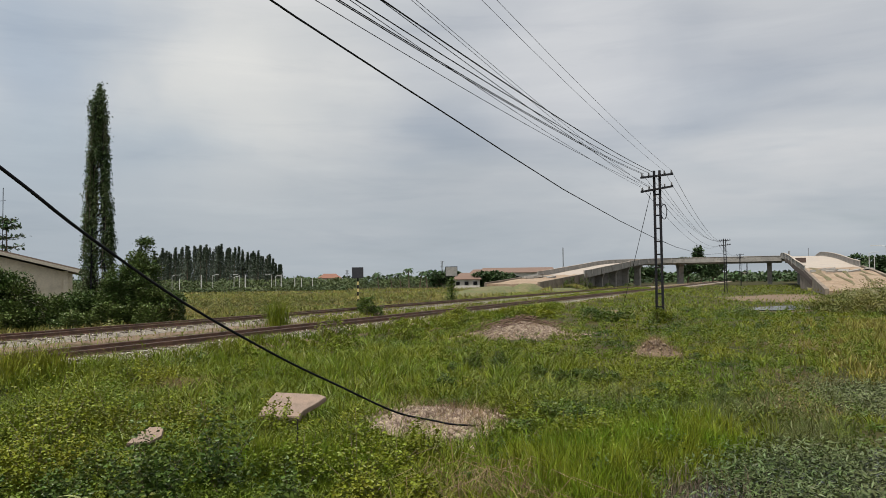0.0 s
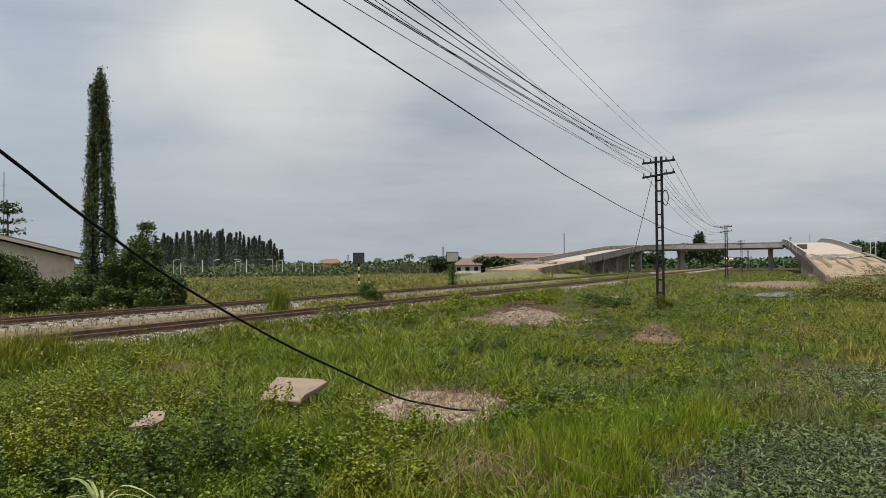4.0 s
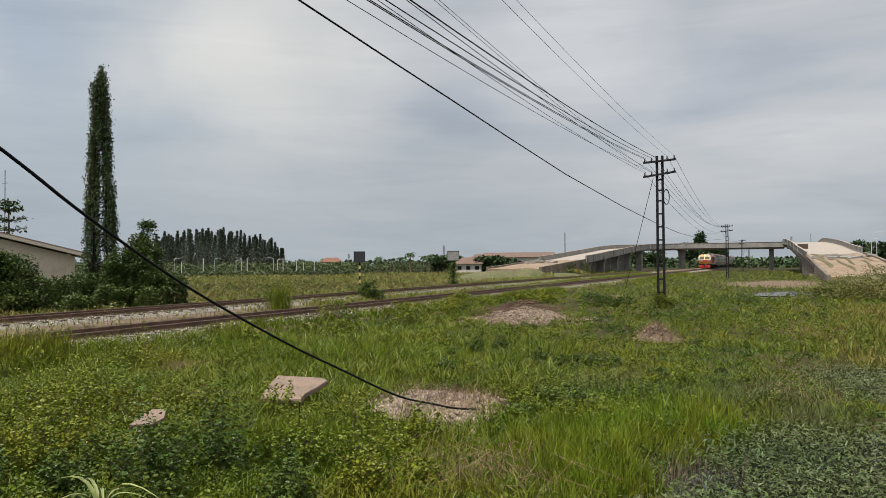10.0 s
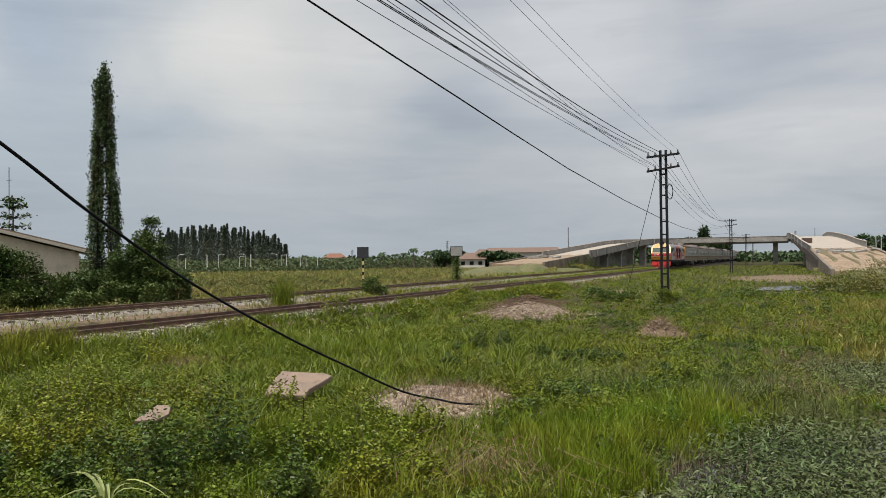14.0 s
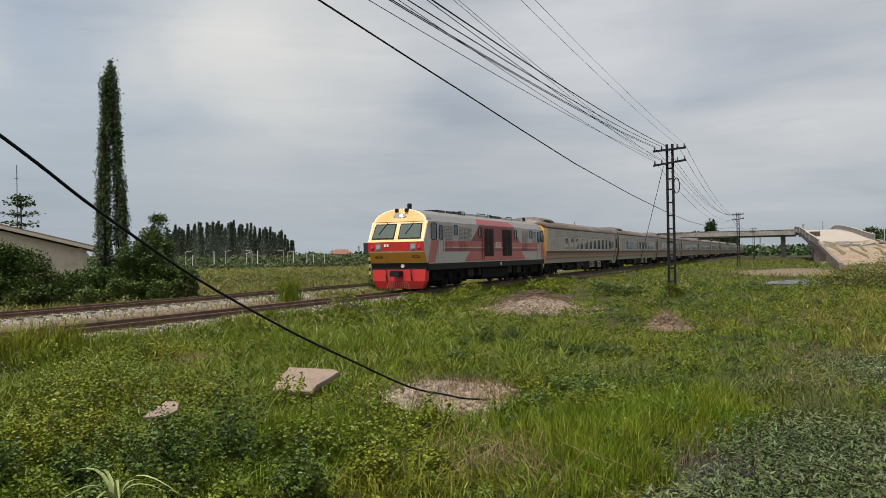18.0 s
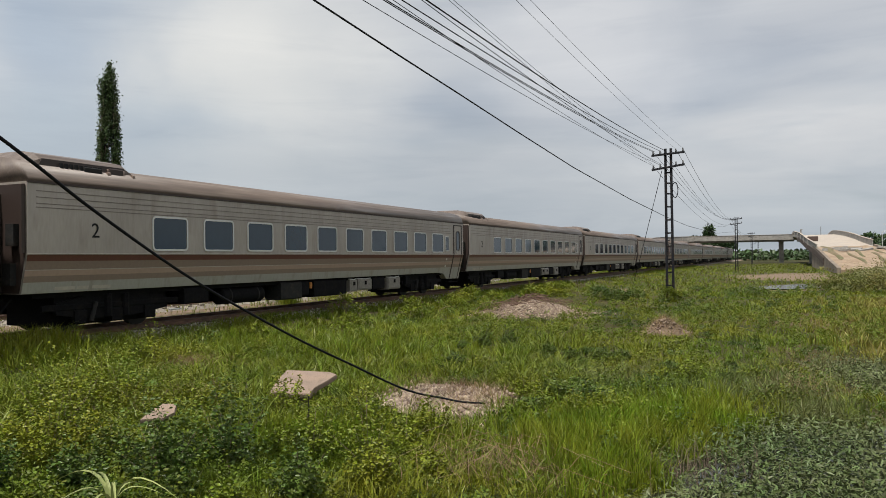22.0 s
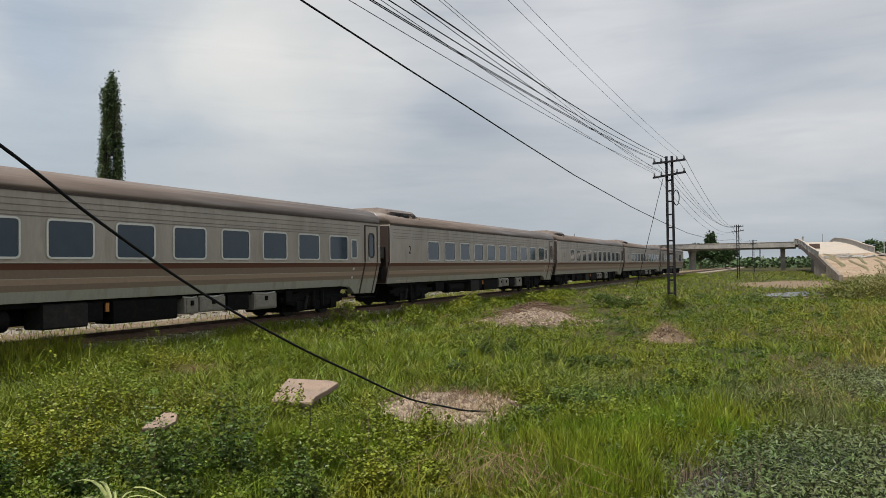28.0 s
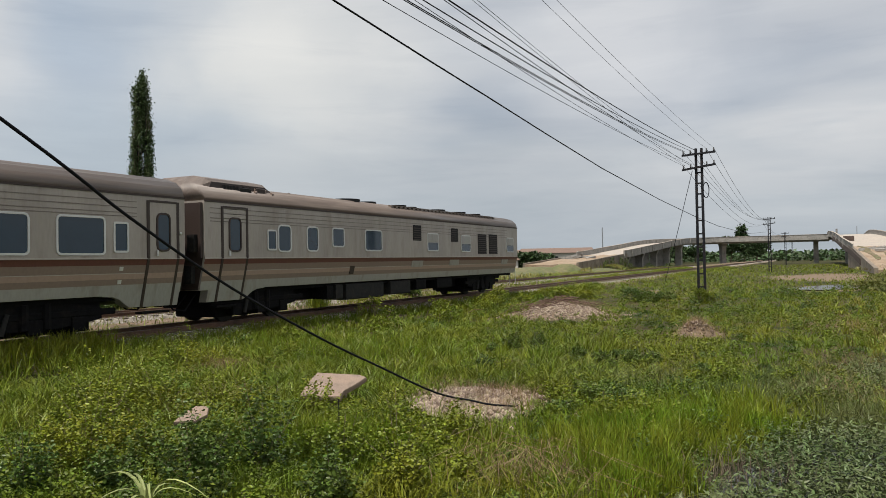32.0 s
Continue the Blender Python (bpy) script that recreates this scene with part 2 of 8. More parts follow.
OCHRE = leaf_material("ochre_grass", (0.16, 0.17, 0.026), second=(0.215, 0.185, 0.045), island=0.4)
BARK = material("bark", (0.16, 0.12, 0.085), rough=0.9, bump=0.5, fine=30)
CONCRETE = material("concrete", (0.30, 0.285, 0.26), rough=0.85, var=0.2, scale=0.5, fine=14, second=(0.235, 0.225, 0.21), dirt=(0.15, 0.14, 0.125))
CONCRETE_DECK = material("pale_concrete", (0.34, 0.30, 0.26), rough=0.85, var=0.2, scale=0.3, fine=6, second=(0.38, 0.325, 0.27))
SAND = material("sandy_soil", (0.29, 0.22, 0.155), rough=0.95, var=0.3, scale=0.3, fine=3, second=(0.235, 0.165, 0.105), bump=0.6, bump_dist=0.1)
SLAB = material("slab_stone", (0.255, 0.185, 0.14), rough=0.9, var=0.25, scale=3, fine=60, second=(0.215, 0.16, 0.125), dirt=(0.16, 0.12, 0.09), bump=0.4)
RUBBLE = material("brown_rubble", (0.255, 0.195, 0.15), rough=0.9, var=0.25, scale=4, fine=50, island=0.5)
GRAVEL = material("ballast_stone", (0.36, 0.325, 0.28), rough=0.9, var=0.2, scale=4, fine=50, island=0.45)
BALLAST = material("ballast_bed", (0.27, 0.24, 0.20), rough=0.95, var=0.5, scale=1.2, fine=26, bump=1.0, second=(0.21, 0.185, 0.15), bump_dist=0.05)
RUST = material("rusty_rail", (0.15, 0.082, 0.055), rough=0.75, var=0.25, scale=2, fine=25, second=(0.085, 0.05, 0.037))
RAILTOP = material("rail_head", (0.14, 0.115, 0.10), rough=0.5, metal=0.5, var=0.1, scale=1, fine=20, bump=0.02)
SLEEPER = material("old_sleeper", (0.13, 0.105, 0.085), rough=0.9, var=0.3, scale=2, fine=20, bump=0.4)
POLEIRON = material("pole_iron", (0.014, 0.015, 0.019), rough=0.75, metal=0.0, spec=0.2, var=0.25, scale=3, fine=30, dirt=(0.035, 0.022, 0.016))
WIRE = material("wire", (0.009, 0.009, 0.013), rough=0.65, var=0.1, bump=0, spec=0.15)
CERAMIC = material("insulator", (0.10, 0.10, 0.10), rough=0.25, var=0.1, bump=0)


# ------------------------------------------------------------ mesh helpers
class Shape:
    """Vertices and faces gathered for one mesh."""

    def __init__(self):
        self.v, self.f, self.smooth = [], [], False

    def box(self, x0, x1, y0, y1, z0, z1, c=0.0):
        """A box, its edges along y cut by c."""
        if c:
            prof = [(x0 + c, z0), (x1 - c, z0), (x1, z0 + c), (x1, z1 - c), (x1 - c, z1), (x0 + c, z1), (x0, z1 - c), (x0, z0 + c)]
            return self.prism(prof, y0, y1)
        n = len(self.v)
        self.v += [(x, y, z) for z in (z0, z1) for y in (y0, y1) for x in (x0, x1)]
        self.f += [tuple(n + i for i in q) for q in ((0, 2, 3, 1), (4, 5, 7, 6), (0, 1, 5, 4), (2, 6, 7, 3), (0, 4, 6, 2), (1, 3, 7, 5))]
        return self

    def prism(self, prof, y0, y1):
        """A closed outline in x, z (seen along +y, counter-clockwise from +x to +z) drawn out along y."""
        n, k = len(self.v), len(prof)
        self.v += [(x, y0, z) for x, z in prof] + [(x, y1, z) for x, z in prof]
        self.f += [(n + i, n + (i + 1) % k, n + k + (i + 1) % k, n + k + i) for i in range(k)]
        self.f += [tuple(n + i for i in reversed(range(k))), tuple(n + k + i for i in range(k))]
        return self

    def plate(self, prof, x0, x1):
        """A closed outline in y, z drawn out along x (x1 > x0 outward)."""
        n, k = len(self.v), len(prof)
        self.v += [(x0, y, z) for y, z in prof] + [(x1, y, z) for y, z in prof]
        self.f += [(n + i, n + (i + 1) % k, n + k + (i + 1) % k, n + k + i) for i in range(k)]
        self.f += [tuple(n + i for i in reversed(range(k))), tuple(n + k + i for i in range(k))]
        return self

    def tube(self, points, r, k=6, r1=None):
        """A tube along points, r to r1 thick."""
        n, pts = len(self.v), [Vector(p) for p in points]
        for i, p in enumerate(pts):
            way = (pts[min(i + 1, len(pts) - 1)] - pts[max(i - 1, 0)]).normalized()
            side = way.cross(Vector((0, 0, 1)) if abs(way.z) < 0.9 else Vector((1, 0, 0))).normalized()
            up = side.cross(way)
            rr = r if r1 is None else r + (r1 - r) * i / (len(pts) - 1)
            self.v += [tuple(p + (side * math.cos(a) + up * math.sin(a)) * rr) for a in (2 * math.pi * j / k for j in range(k))]
        for i in range(len(pts) - 1):
            a = n + i * k
            self.f += [(a + j, a + (j + 1) % k, a + k + (j + 1) % k, a + k + j) for j in range(k)]
        self.f += [tuple(n + j for j in reversed(range(k))), tuple(n + (len(pts) - 1) * k + j for j in range(k))]
        return self

    def sweep(self, rings, closed=True):
        """Rings of equal length joined one to the next."""
        n, k = len(self.v), len(rings[0])
        for ring in rings:
            self.v += [tuple(p) for p in ring]
        for i in range(len(rings) - 1):
            a = n + i * k
            for j in range(k if closed else k - 1):
                self.f.append((a + j, a + (j + 1) % k, a + k + (j + 1) % k, a + k + j))
        if closed:
            self.f += [tuple(n + j for j in reversed(range(k))), tuple(n + (len(rings) - 1) * k + j for j in range(k))]
        return self

    def mesh(self, name, mat):
        me = bpy.data.meshes.new(name)
        me.from_pydata(self.v, [], self.f)
        me.materials.append(mat)
        bm = bmesh.new()
        bm.from_mesh(me)
        bmesh.ops.recalc_face_normals(bm, faces=bm.faces)
        bm.to_mesh(me)
        bm.free()
        if self.smooth:
            me.polygons.foreach_set("use_smooth", [True] * len(me.polygons))
        return me


def soft(s):
    s.smooth = True
    return s


def part(name, shape, mat, parent, label=""):
    me = shape.mesh(name, mat) if isinstance(shape, Shape) else shape
    ob = new(name, me)
    ob.parent = parent
    return tagged(ob, label)


def thing(name, m, label, category, group="", kind=""):
    ob = new(name)
    ob.matrix_world = m
    return tagged(ob, label, category, group, kind)


def solo(name, shape, mat, label, category, group="", kind="", m=None):
    """A thing, or a piece of the setting, of one mesh."""
    ob = new(name, shape.mesh(name, mat) if isinstance(shape, Shape) else shape)
    if m is not None:
        ob.matrix_world = m
    return tagged(ob, label, category, group, kind)


def array_mesh(name, verts, tris, mat, smooth=False):
    """A mesh from numpy arrays of vertices and triangles."""
    me = bpy.data.meshes.new(name)
    me.vertices.add(len(verts))
    me.vertices.foreach_set("co", np.ascontiguousarray(verts, dtype=np.float32).ravel())
    me.loops.add(tris.size)
    me.loops.foreach_set("vertex_index", np.ascontiguousarray(tris, dtype=np.int32).ravel())
    me.polygons.add(len(tris))
    me.polygons.foreach_set("loop_start", np.arange(0, tris.size, 3, dtype=np.int32))
    if smooth:
        me.polygons.foreach_set("use_smooth", np.ones(len(tris), dtype=bool))
    me.materials.append(mat)
    me.update()
    me.validate()
    return me


RNG = np.random.default_rng(7)


def leaves_mesh(name, P, size, mat, out=None, droop=0.0, long=1.5, ovate=False, face=None):
    """One folded rhombic leaf at each point, turned at random or towards out."""
    n = len(P)
    s = np.broadcast_to(np.asarray(size, float), (n,)) * RNG.uniform(0.6, 1.35, n)
    a = RNG.normal(size=(n, 3))
    a[:, 2] = a[:, 2] * 0.5 - droop
    if out is not None:
        a += out * 1.2
    a /= np.linalg.norm(a, axis=1, keepdims=True) + 1e-9
    up = RNG.normal(size=(n, 3)) * 0.55 + ((0, 0, 1) if face is None else face)
    b = np.cross(a, up)
    b /= np.linalg.norm(b, axis=1, keepdims=True) + 1e-9
    c = np.cross(b, a)
    L, W = (a.T * s * long).T, (b.T * s * 0.5).T
    fold = (c.T * s * 0.18).T
    if ovate:
        v = np.stack([P, P + L * 0.28 + W * 0.85 + fold, P + L * 0.68 + W * 0.8 + fold * 0.7, P + L - fold * 0.5, P + L * 0.68 - W * 0.8 + fold * 0.7, P + L * 0.28 - W * 0.85 + fold], 1).reshape(-1, 3)
        base = np.arange(n)[:, None] * 6
        t = np.concatenate([base + (0, 1, 2), base + (0, 2, 3), base + (0, 3, 4), base + (0, 4, 5)], 1).reshape(-1, 3)
        return array_mesh(name, v, t, mat)
    v = np.stack([P, P + L * 0.45 + W + fold, P + L, P + L * 0.45 - W + fold], 1).reshape(-1, 3)
    base = np.arange(n)[:, None] * 4
    t = np.concatenate([base + (0, 1, 2), base + (0, 2, 3)], 1).reshape(-1, 3)
    return array_mesh(name, v, t, mat)


def blades_mesh(name, P, h, w, mat, lean=0.35, away=None):
    """One bent blade of grass at each point, leaning at random or away."""
    n = len(P)
    h = np.broadcast_to(np.asarray(h, float), (n,)) * RNG.uniform(0.5, 1.3, n)
    w = np.broadcast_to(np.asarray(w, float), (n,)) * RNG.uniform(0.7, 1.3, n)
    a = RNG.uniform(0, 2 * np.pi, n)
    side = np.stack([np.cos(a), np.sin(a), 0 * a], 1)
    b = RNG.uniform(0, 2 * np.pi, n)
    over = np.stack([np.cos(b), np.sin(b), 0 * b], 1) * (np.abs(RNG.normal(size=n)) * lean)[:, None]
    if away is not None:
        over = over * 0.5 + away * lean
    z = np.array([0, 0, 1.0])
    mid = P + (over * 0.3 + z * 0.6) * h[:, None]
    tip = P + (over * 1.0 + z * 0.95) * h[:, None]
    W = side * w[:, None] * 0.5
    v = np.stack([P - W, P + W, mid - W * 0.8, mid + W * 0.8, tip], 1).reshape(-1, 3)
    base = np.arange(n)[:, None] * 5
    t = np.concatenate([base + (0, 1, 3), base + (0, 3, 2), base + (2, 3, 4)], 1).reshape(-1, 3)
    return array_mesh(name, v, t, mat)


# ------------------------------------------------------------ ground
TRACK_X, LOOP_X = -15.31, -21.9
GROUND_Z = -0.6


def wave(x, y, seed):
    """Smooth unevenness, about -1 to 1."""
    r = np.random.default_rng(seed)
    out = np.zeros_like(x, dtype=float)
    for i in range(7):
        a, k, p = r.uniform(0, 6.28), 0.35 * 1.5**i, r.uniform(0, 6.28)
        out += np.sin((x * np.cos(a) + y * np.sin(a)) * k + p) / 1.35**i
    return out / 3.0


def bump_at(x, y, cx, cy, rx, ry):
    return np.exp(-(((x - cx) / rx) ** 2 + ((y - cy) / ry) ** 2))


def step_to(v, lo, hi):
    q = np.clip((v - lo) / (hi - lo), 0, 1)
    return q * q * (3 - 2 * q)


def wetness(x, y):
    """1 where the ground lies under the swamp water beside the camera."""
    edge = -1.62 + 0.24 * (y - 7) - 0.012 * (y - 7) ** 2 + 0.35 * wave(x * 1.6, y * 1.6, 5)
    w = step_to(x - edge, -0.3, 0.8) * step_to(y, 3.5, 5.0) * (1 - step_to(y, 9.6, 12.0))
    w2 = bump_at(x, y, 2.1, 15.9, 1.5, 2.0) * 1.25
    return np.clip(np.maximum(w, w2), 0, 1)


def land(x, y):
    x, y = np.asarray(x, float), np.asarray(y, float)
    z = GROUND_Z + 0.07 * wave(x, y, 1) * step_to(np.hypot(x, y), 2, 8)
    for cx in (TRACK_X, LOOP_X):
        z = z + 0.32 * (1 - step_to(np.abs(x - cx), 1.2, 2.6))
    z = z - 0.34 * wetness(x, y)
    z = z + 0.44 * bump_at(x, y, -8.3, 26.2, 1.8, 2.2) * (1 + 0.35 * wave(x * 2, y * 2, 9))
    z = z + 0.42 * bump_at(x, y, -2.95, 21.0, 0.46, 0.46)
    z = z + 0.10 * bump_at(x, y, -4.9, 10.5, 1.0, 0.6)
    z = z + 0.10 * bump_at(x, y, -10.6, 11.2, 1.0, 0.8)
    return z


def soil_map(x, y):
    s = 1.9 * bump_at(x, y, -8.3, 26.2, 1.7, 2.0) + 1.5 * bump_at(x, y, -2.95, 21.0, 0.6, 0.6)
    s = s + 1.25 * bump_at(x, y, -4.5, 10.0, 1.0, 1.1) + 0.9 * bump_at(x, y, -10.8, 11.2, 1.0, 0.7)
    s = s + 1.2 * bump_at(x, y, 0.3, 82, 5.0, 13) + 1.0 * bump_at(x, y, 0.4, 53.5, 2.6, 5.0)
    s = s + 0.6 * bump_at(x, y, 1.0, 26, 1.6, 1.5) + 0.8 * bump_at(x, y, -9.5, 46, 2.5, 5)
    s = s * (1 + 0.55 * wave(x * 2.3, y * 2.3, 13))
    for cx in (TRACK_X, LOOP_X):
        s = s + 0.9 * (1 - step_to(np.abs(x - cx), 1.3, 2.1))
    return s


def spread(lo, hi, near, fine, grow):
    """Grid lines, fine about the near stretch and wider apart away from it."""
    out = list(np.arange(near[0], near[1], fine))
    step, v = fine, near[1]
    while v < hi:
        out.append(v)
        step *= grow
        v += step
    step, v = fine, near[0] - fine
    while v > lo:
        out.insert(0, v)
        step *= grow
        v -= step
    return np.array([lo] + out + [hi])


def build_ground():
    xs, ys = spread(-2600, 2600, (-17, 5), 0.3, 1.09), spread(-1200, 3600, (3, 30), 0.36, 1.07)
    X, Y = np.meshgrid(xs, ys)
    Z = land(X, Y)
    n, m = X.shape
    v = np.stack([X, Y, Z], -1).reshape(-1, 3)
    i = (np.arange(n - 1)[:, None] * m + np.arange(m - 1)).ravel()
    tris = np.concatenate([np.stack([i, i + 1, i + m + 1], 1), np.stack([i, i + m + 1, i + m], 1)])
    me = array_mesh("ground", v, tris, GROUND, smooth=True)
    at = me.attributes.new("soil", "FLOAT", "POINT")
    at.data.foreach_set("value", soil_map(X, Y).ravel().astype(np.float32))
    solo("ground", me, GROUND, "grassy wet waste ground with bare earth patches", "ground", kind="structure")


build_ground()


def build_water():
    m = material("swamp_water", (0.022, 0.022, 0.016), rough=0.08, var=0.2, scale=1.2, fine=5, bump=0.05, spec=0.5)
    s = Shape()
    n = 28
    ring = [(0.9 + 3.6 * math.cos(a) * (1 + 0.1 * math.sin(3 * a)), 7.6 + 4.4 * math.sin(a)) for a in (2 * math.pi * i / n for i in range(n))]
    s.v = [(x, y, -0.735) for x, y in ring] + [(x, y, -0.95) for x, y in ring]
    s.f = [tuple(range(n)), tuple(range(2 * n - 1, n - 1, -1))] + [(i, n + i, n + (i + 1) % n, (i + 1) % n) for i in range(n)]
    solo("water", s, m, "shallow murky swamp water among weeds", "water", kind="structure")
    t = Shape()
    ring = [(2.2 + 2.0 * math.cos(a) * (1 + 0.2 * math.sin(2 * a)), 15.9 + 2.6 * math.sin(a)) for a in (2 * math.pi * i / n for i in range(n))]
    t.v = [(x, y, -0.735) for x, y in ring] + [(x, y, -0.95) for x, y in ring]
    t.f = list(s.f)
    solo("water", t, m, "small still pool in the wet grass", "water", kind="structure")
    u = Shape()
    ring = [(0.3 + 2.0 * math.cos(a) * (1 + 0.15 * math.sin(2 * a + 1)), 53.2 + (3.6 + 1.2 * math.cos(a)) * math.sin(a) + 1.6 * math.cos(a)) for a in (2 * math.pi * i / n for i in range(n))]
    u.v = [(x, y, -0.53) for x, y in ring] + [(x, y, -0.8) for x, y in ring]
    u.f = list(s.f)
    solo("water", u, m, "pale rain puddle on a sandy path", "puddle", kind="structure")


build_water()


# ------------------------------------------------------------ railway
def build_track(name, cx, lo, hi, gauge, label, near_lo, near_hi, parts):
    tr = thing(name, pose(cx, 0, 0), label, "railway track", kind="structure")
    bed = Shape().prism([(-1.6, -0.5), (1.6, -0.5), (0.95, -0.17), (0.62, -0.16), (0.0, -0.18), (-0.62, -0.16), (-0.95, -0.17)], lo, hi)
    part("ballast_bed", bed, BALLAST, tr, "grey ballast bed")
    for side in (-1, 1):
        x = side * (gauge / 2 + 0.033)
        prof = [(x - 0.055, -0.135), (x + 0.055, -0.135), (x + 0.055, -0.12), (x + 0.01, -0.10), (x + 0.01, -0.04), (x + 0.033, -0.032), (x + 0.033, -0.004), (x + 0.026, 0.0), (x - 0.026, 0.0), (x - 0.033, -0.004), (x - 0.033, -0.032), (x - 0.01, -0.04), (x - 0.01, -0.10), (x - 0.055, -0.12)]
        rail = part("rail", Shape().prism(prof, lo, hi), RUST, tr, "rusty brown steel rail")
        part("rail_head", Shape().box(x - 0.018, x + 0.018, lo, hi, -0.003, 0.004), RAILTOP if parts else RUST, rail, "worn running face of the rail")
    if parts:
        me = Shape().box(-1.0, 1.0, -0.11, 0.11, -0.30, -0.135, 0.015).mesh("sleeper", SLEEPER)
        n = int((near_hi - near_lo) / 0.65)
        for i in range(min(n, 230)):
            s = part("sleeper", me, SLEEPER, tr)
            s.location = (0, near_lo + i * 0.65, 0)
    return tr


build_track("railway_track", TRACK_X, -420, 1500, 1.0, "single line of rusty rails on gravel ballast", 5, 140, True)
build_track("railway_track", LOOP_X, -200, 150, 1.0, "overgrown rusty siding on gravel ballast", 8, 60, True)


DEADWOOD = material("dead_wood", (0.115, 0.07, 0.05), rough=0.9, var=0.3, scale=2, fine=15)


def build_gravel():
    """Loose ballast stones along the two tracks."""
    n = 10500
    y = 8 + 45 * RNG.random(n) ** 1.6
    cx = np.where(RNG.random(n) < 0.62, TRACK_X, LOOP_X)
    off = RNG.uniform(-1.75, 1.75, n)
    x = cx + off
    z = np.where(np.abs(off) < 1.1, -0.155, -0.16 - (np.abs(off) - 1.1) * 0.5) + RNG.uniform(-0.01, 0.02, n)
    s = RNG.uniform(0.018, 0.045, n)
    stones("gravel", x, y, z, s, GRAVEL, "loose grey ballast stones")
    m = 3000
    x = np.r_[RNG.normal(-4.6, 0.5, m), RNG.normal(-8.1, 0.9, m), RNG.normal(-2.95, 0.3, m // 20)]
    y = np.r_[RNG.normal(10.0, 0.62, m), RNG.normal(26.0, 1.0, m), RNG.normal(21.0, 0.3, m // 20)]
    stones("rubble", x, y, land(x, y) + 0.012, RNG.uniform(0.014, 0.055, len(x)), RUBBLE, "brown stony rubble on bare earth")


def brush_pile():
    """Dead brown branches and boards thrown on the heap of rubble."""
    r = np.random.default_rng(23)
    t = thing("brush_pile", pose(-8.5, 26.5, float(land(-8.5, 26.5))), "dead brown branches thrown on a heap of rubble", "brush pile")
    gz = float(land(-8.5, 26.5))
    for i in range(130):
        x, y, a, L = r.normal(-0.1, 0.75), r.normal(0.1, 0.8), r.uniform(0, 3.14), r.uniform(0.3, 1.1)
        dx, dy = 0.5 * L * math.cos(a), 0.5 * L * math.sin(a)
        z0, z1 = (float(land(-8.5 + x + k * dx, 26.5 + y + k * dy)) - gz + r.uniform(0.0, 0.3) for k in (-1, 1))
        part("branch", Shape().tube([(x - dx, y - dy, z0), (x + r.normal(0, 0.05), y + r.normal(0, 0.05), (z0 + z1) / 2 + 0.06), (x + dx, y + dy, z1)], 0.012 + 0.008 * r.random(), 4, 0.006), DEADWOOD, t)


def stones(name, x, y, z, s, mat, label):
    oct_v = np.array([(1, 0, 0), (-1, 0, 0), (0, 1, 0), (0, -1, 0), (0, 0, 0.8), (0, 0, -0.8)])
    oct_f = np.array([(0, 2, 4), (2, 1, 4), (1, 3, 4), (3, 0, 4), (2, 0, 5), (1, 2, 5), (3, 1, 5), (0, 3, 5)])
    N = len(x)
    v = oct_v[None] * s[:, None, None] * RNG.uniform(0.6, 1.4, (N, 6, 1))
    a = RNG.uniform(0, 6.28, N)
    c, q = np.cos(a)[:, None], np.sin(a)[:, None]
    v = np.stack([v[..., 0] * c - v[..., 1] * q, v[..., 0] * q + v[..., 1] * c, v[..., 2]], -1) + np.stack([x, y, z], -1)[:, None]
    f = (np.arange(N)[:, None, None] * 6 + oct_f).reshape(-1, 3)
    solo(name, array_mesh(name, v.reshape(-1, 3), f, mat), mat, label, "gravel", kind="stuff")


build_gravel()
brush_pile()


# ------------------------------------------------------------ telegraph poles and wires
POLES = [(-4.9, -3.0), (-4.87, 36.6), (-5.62, 107.0), (-6.3, 180.0), (-7.0, 255.0)]
POLE_H = 7.23
ARMS = (6.965, 6.335)


def make_pole():
    p = thing("telegraph_pole", pose(POLES[1][0], POLES[1][1], GROUND_Z), "dark iron lattice telegraph pole with two crossarms", "telegraph pole", "telegraph poles along the line")
    spread_at = lambda z: 0.145 - 0.02 * z / POLE_H
    for side in (-1, 1):
        x0, x1 = side * spread_at(-0.3), side * spread_at(POLE_H)
        leg = Shape()
        w = 0.055
        leg.sweep([[(x0 - w, -w, -0.3), (x0 + w, -w, -0.3), (x0 + w, w, -0.3), (x0 - w, w, -0.3)], [(x1 - w, -w, POLE_H), (x1 + w, -w, POLE_H), (x1 + w, w, POLE_H), (x1 - w, w, POLE_H)]])
        part("leg", leg, POLEIRON, p)
    z = 0.75
    while z < POLE_H - 0.9:
        x = spread_at(z)
        part("rung", Shape().box(-x, x, -0.03, 0.03, z - 0.035, z + 0.035), POLEIRON, p)
        z += 0.62 if z < 4.6 else 0.5
    for k, az in enumerate(ARMS):
        tilt = 0.045 if k == 0 else 0.095
        ends = ((-0.05, -0.045), (0.05, -0.045), (0.05, 0.045), (-0.05, 0.045))
        arm = Shape().sweep([[(-0.75, y - 0.1, az - tilt + q) for y, q in ends], [(0.75, y - 0.1, az + tilt + q) for y, q in ends]])
        a = part("crossarm", arm, POLEIRON, p)
        for x in (-0.68, -0.36, 0.36, 0.68):
            z0 = az + x / 0.75 * tilt + 0.045
            part("insulator", soft(Shape().tube([(x, -0.1, z0), (x, -0.1, z0 + 0.05), (x, -0.1, z0 + 0.06), (x, -0.1, z0 + 0.13), (x, -0.1, z0 + 0.16)], 0.04, 8, 0.03)), CERAMIC, a, "dark ceramic insulator")
    return p


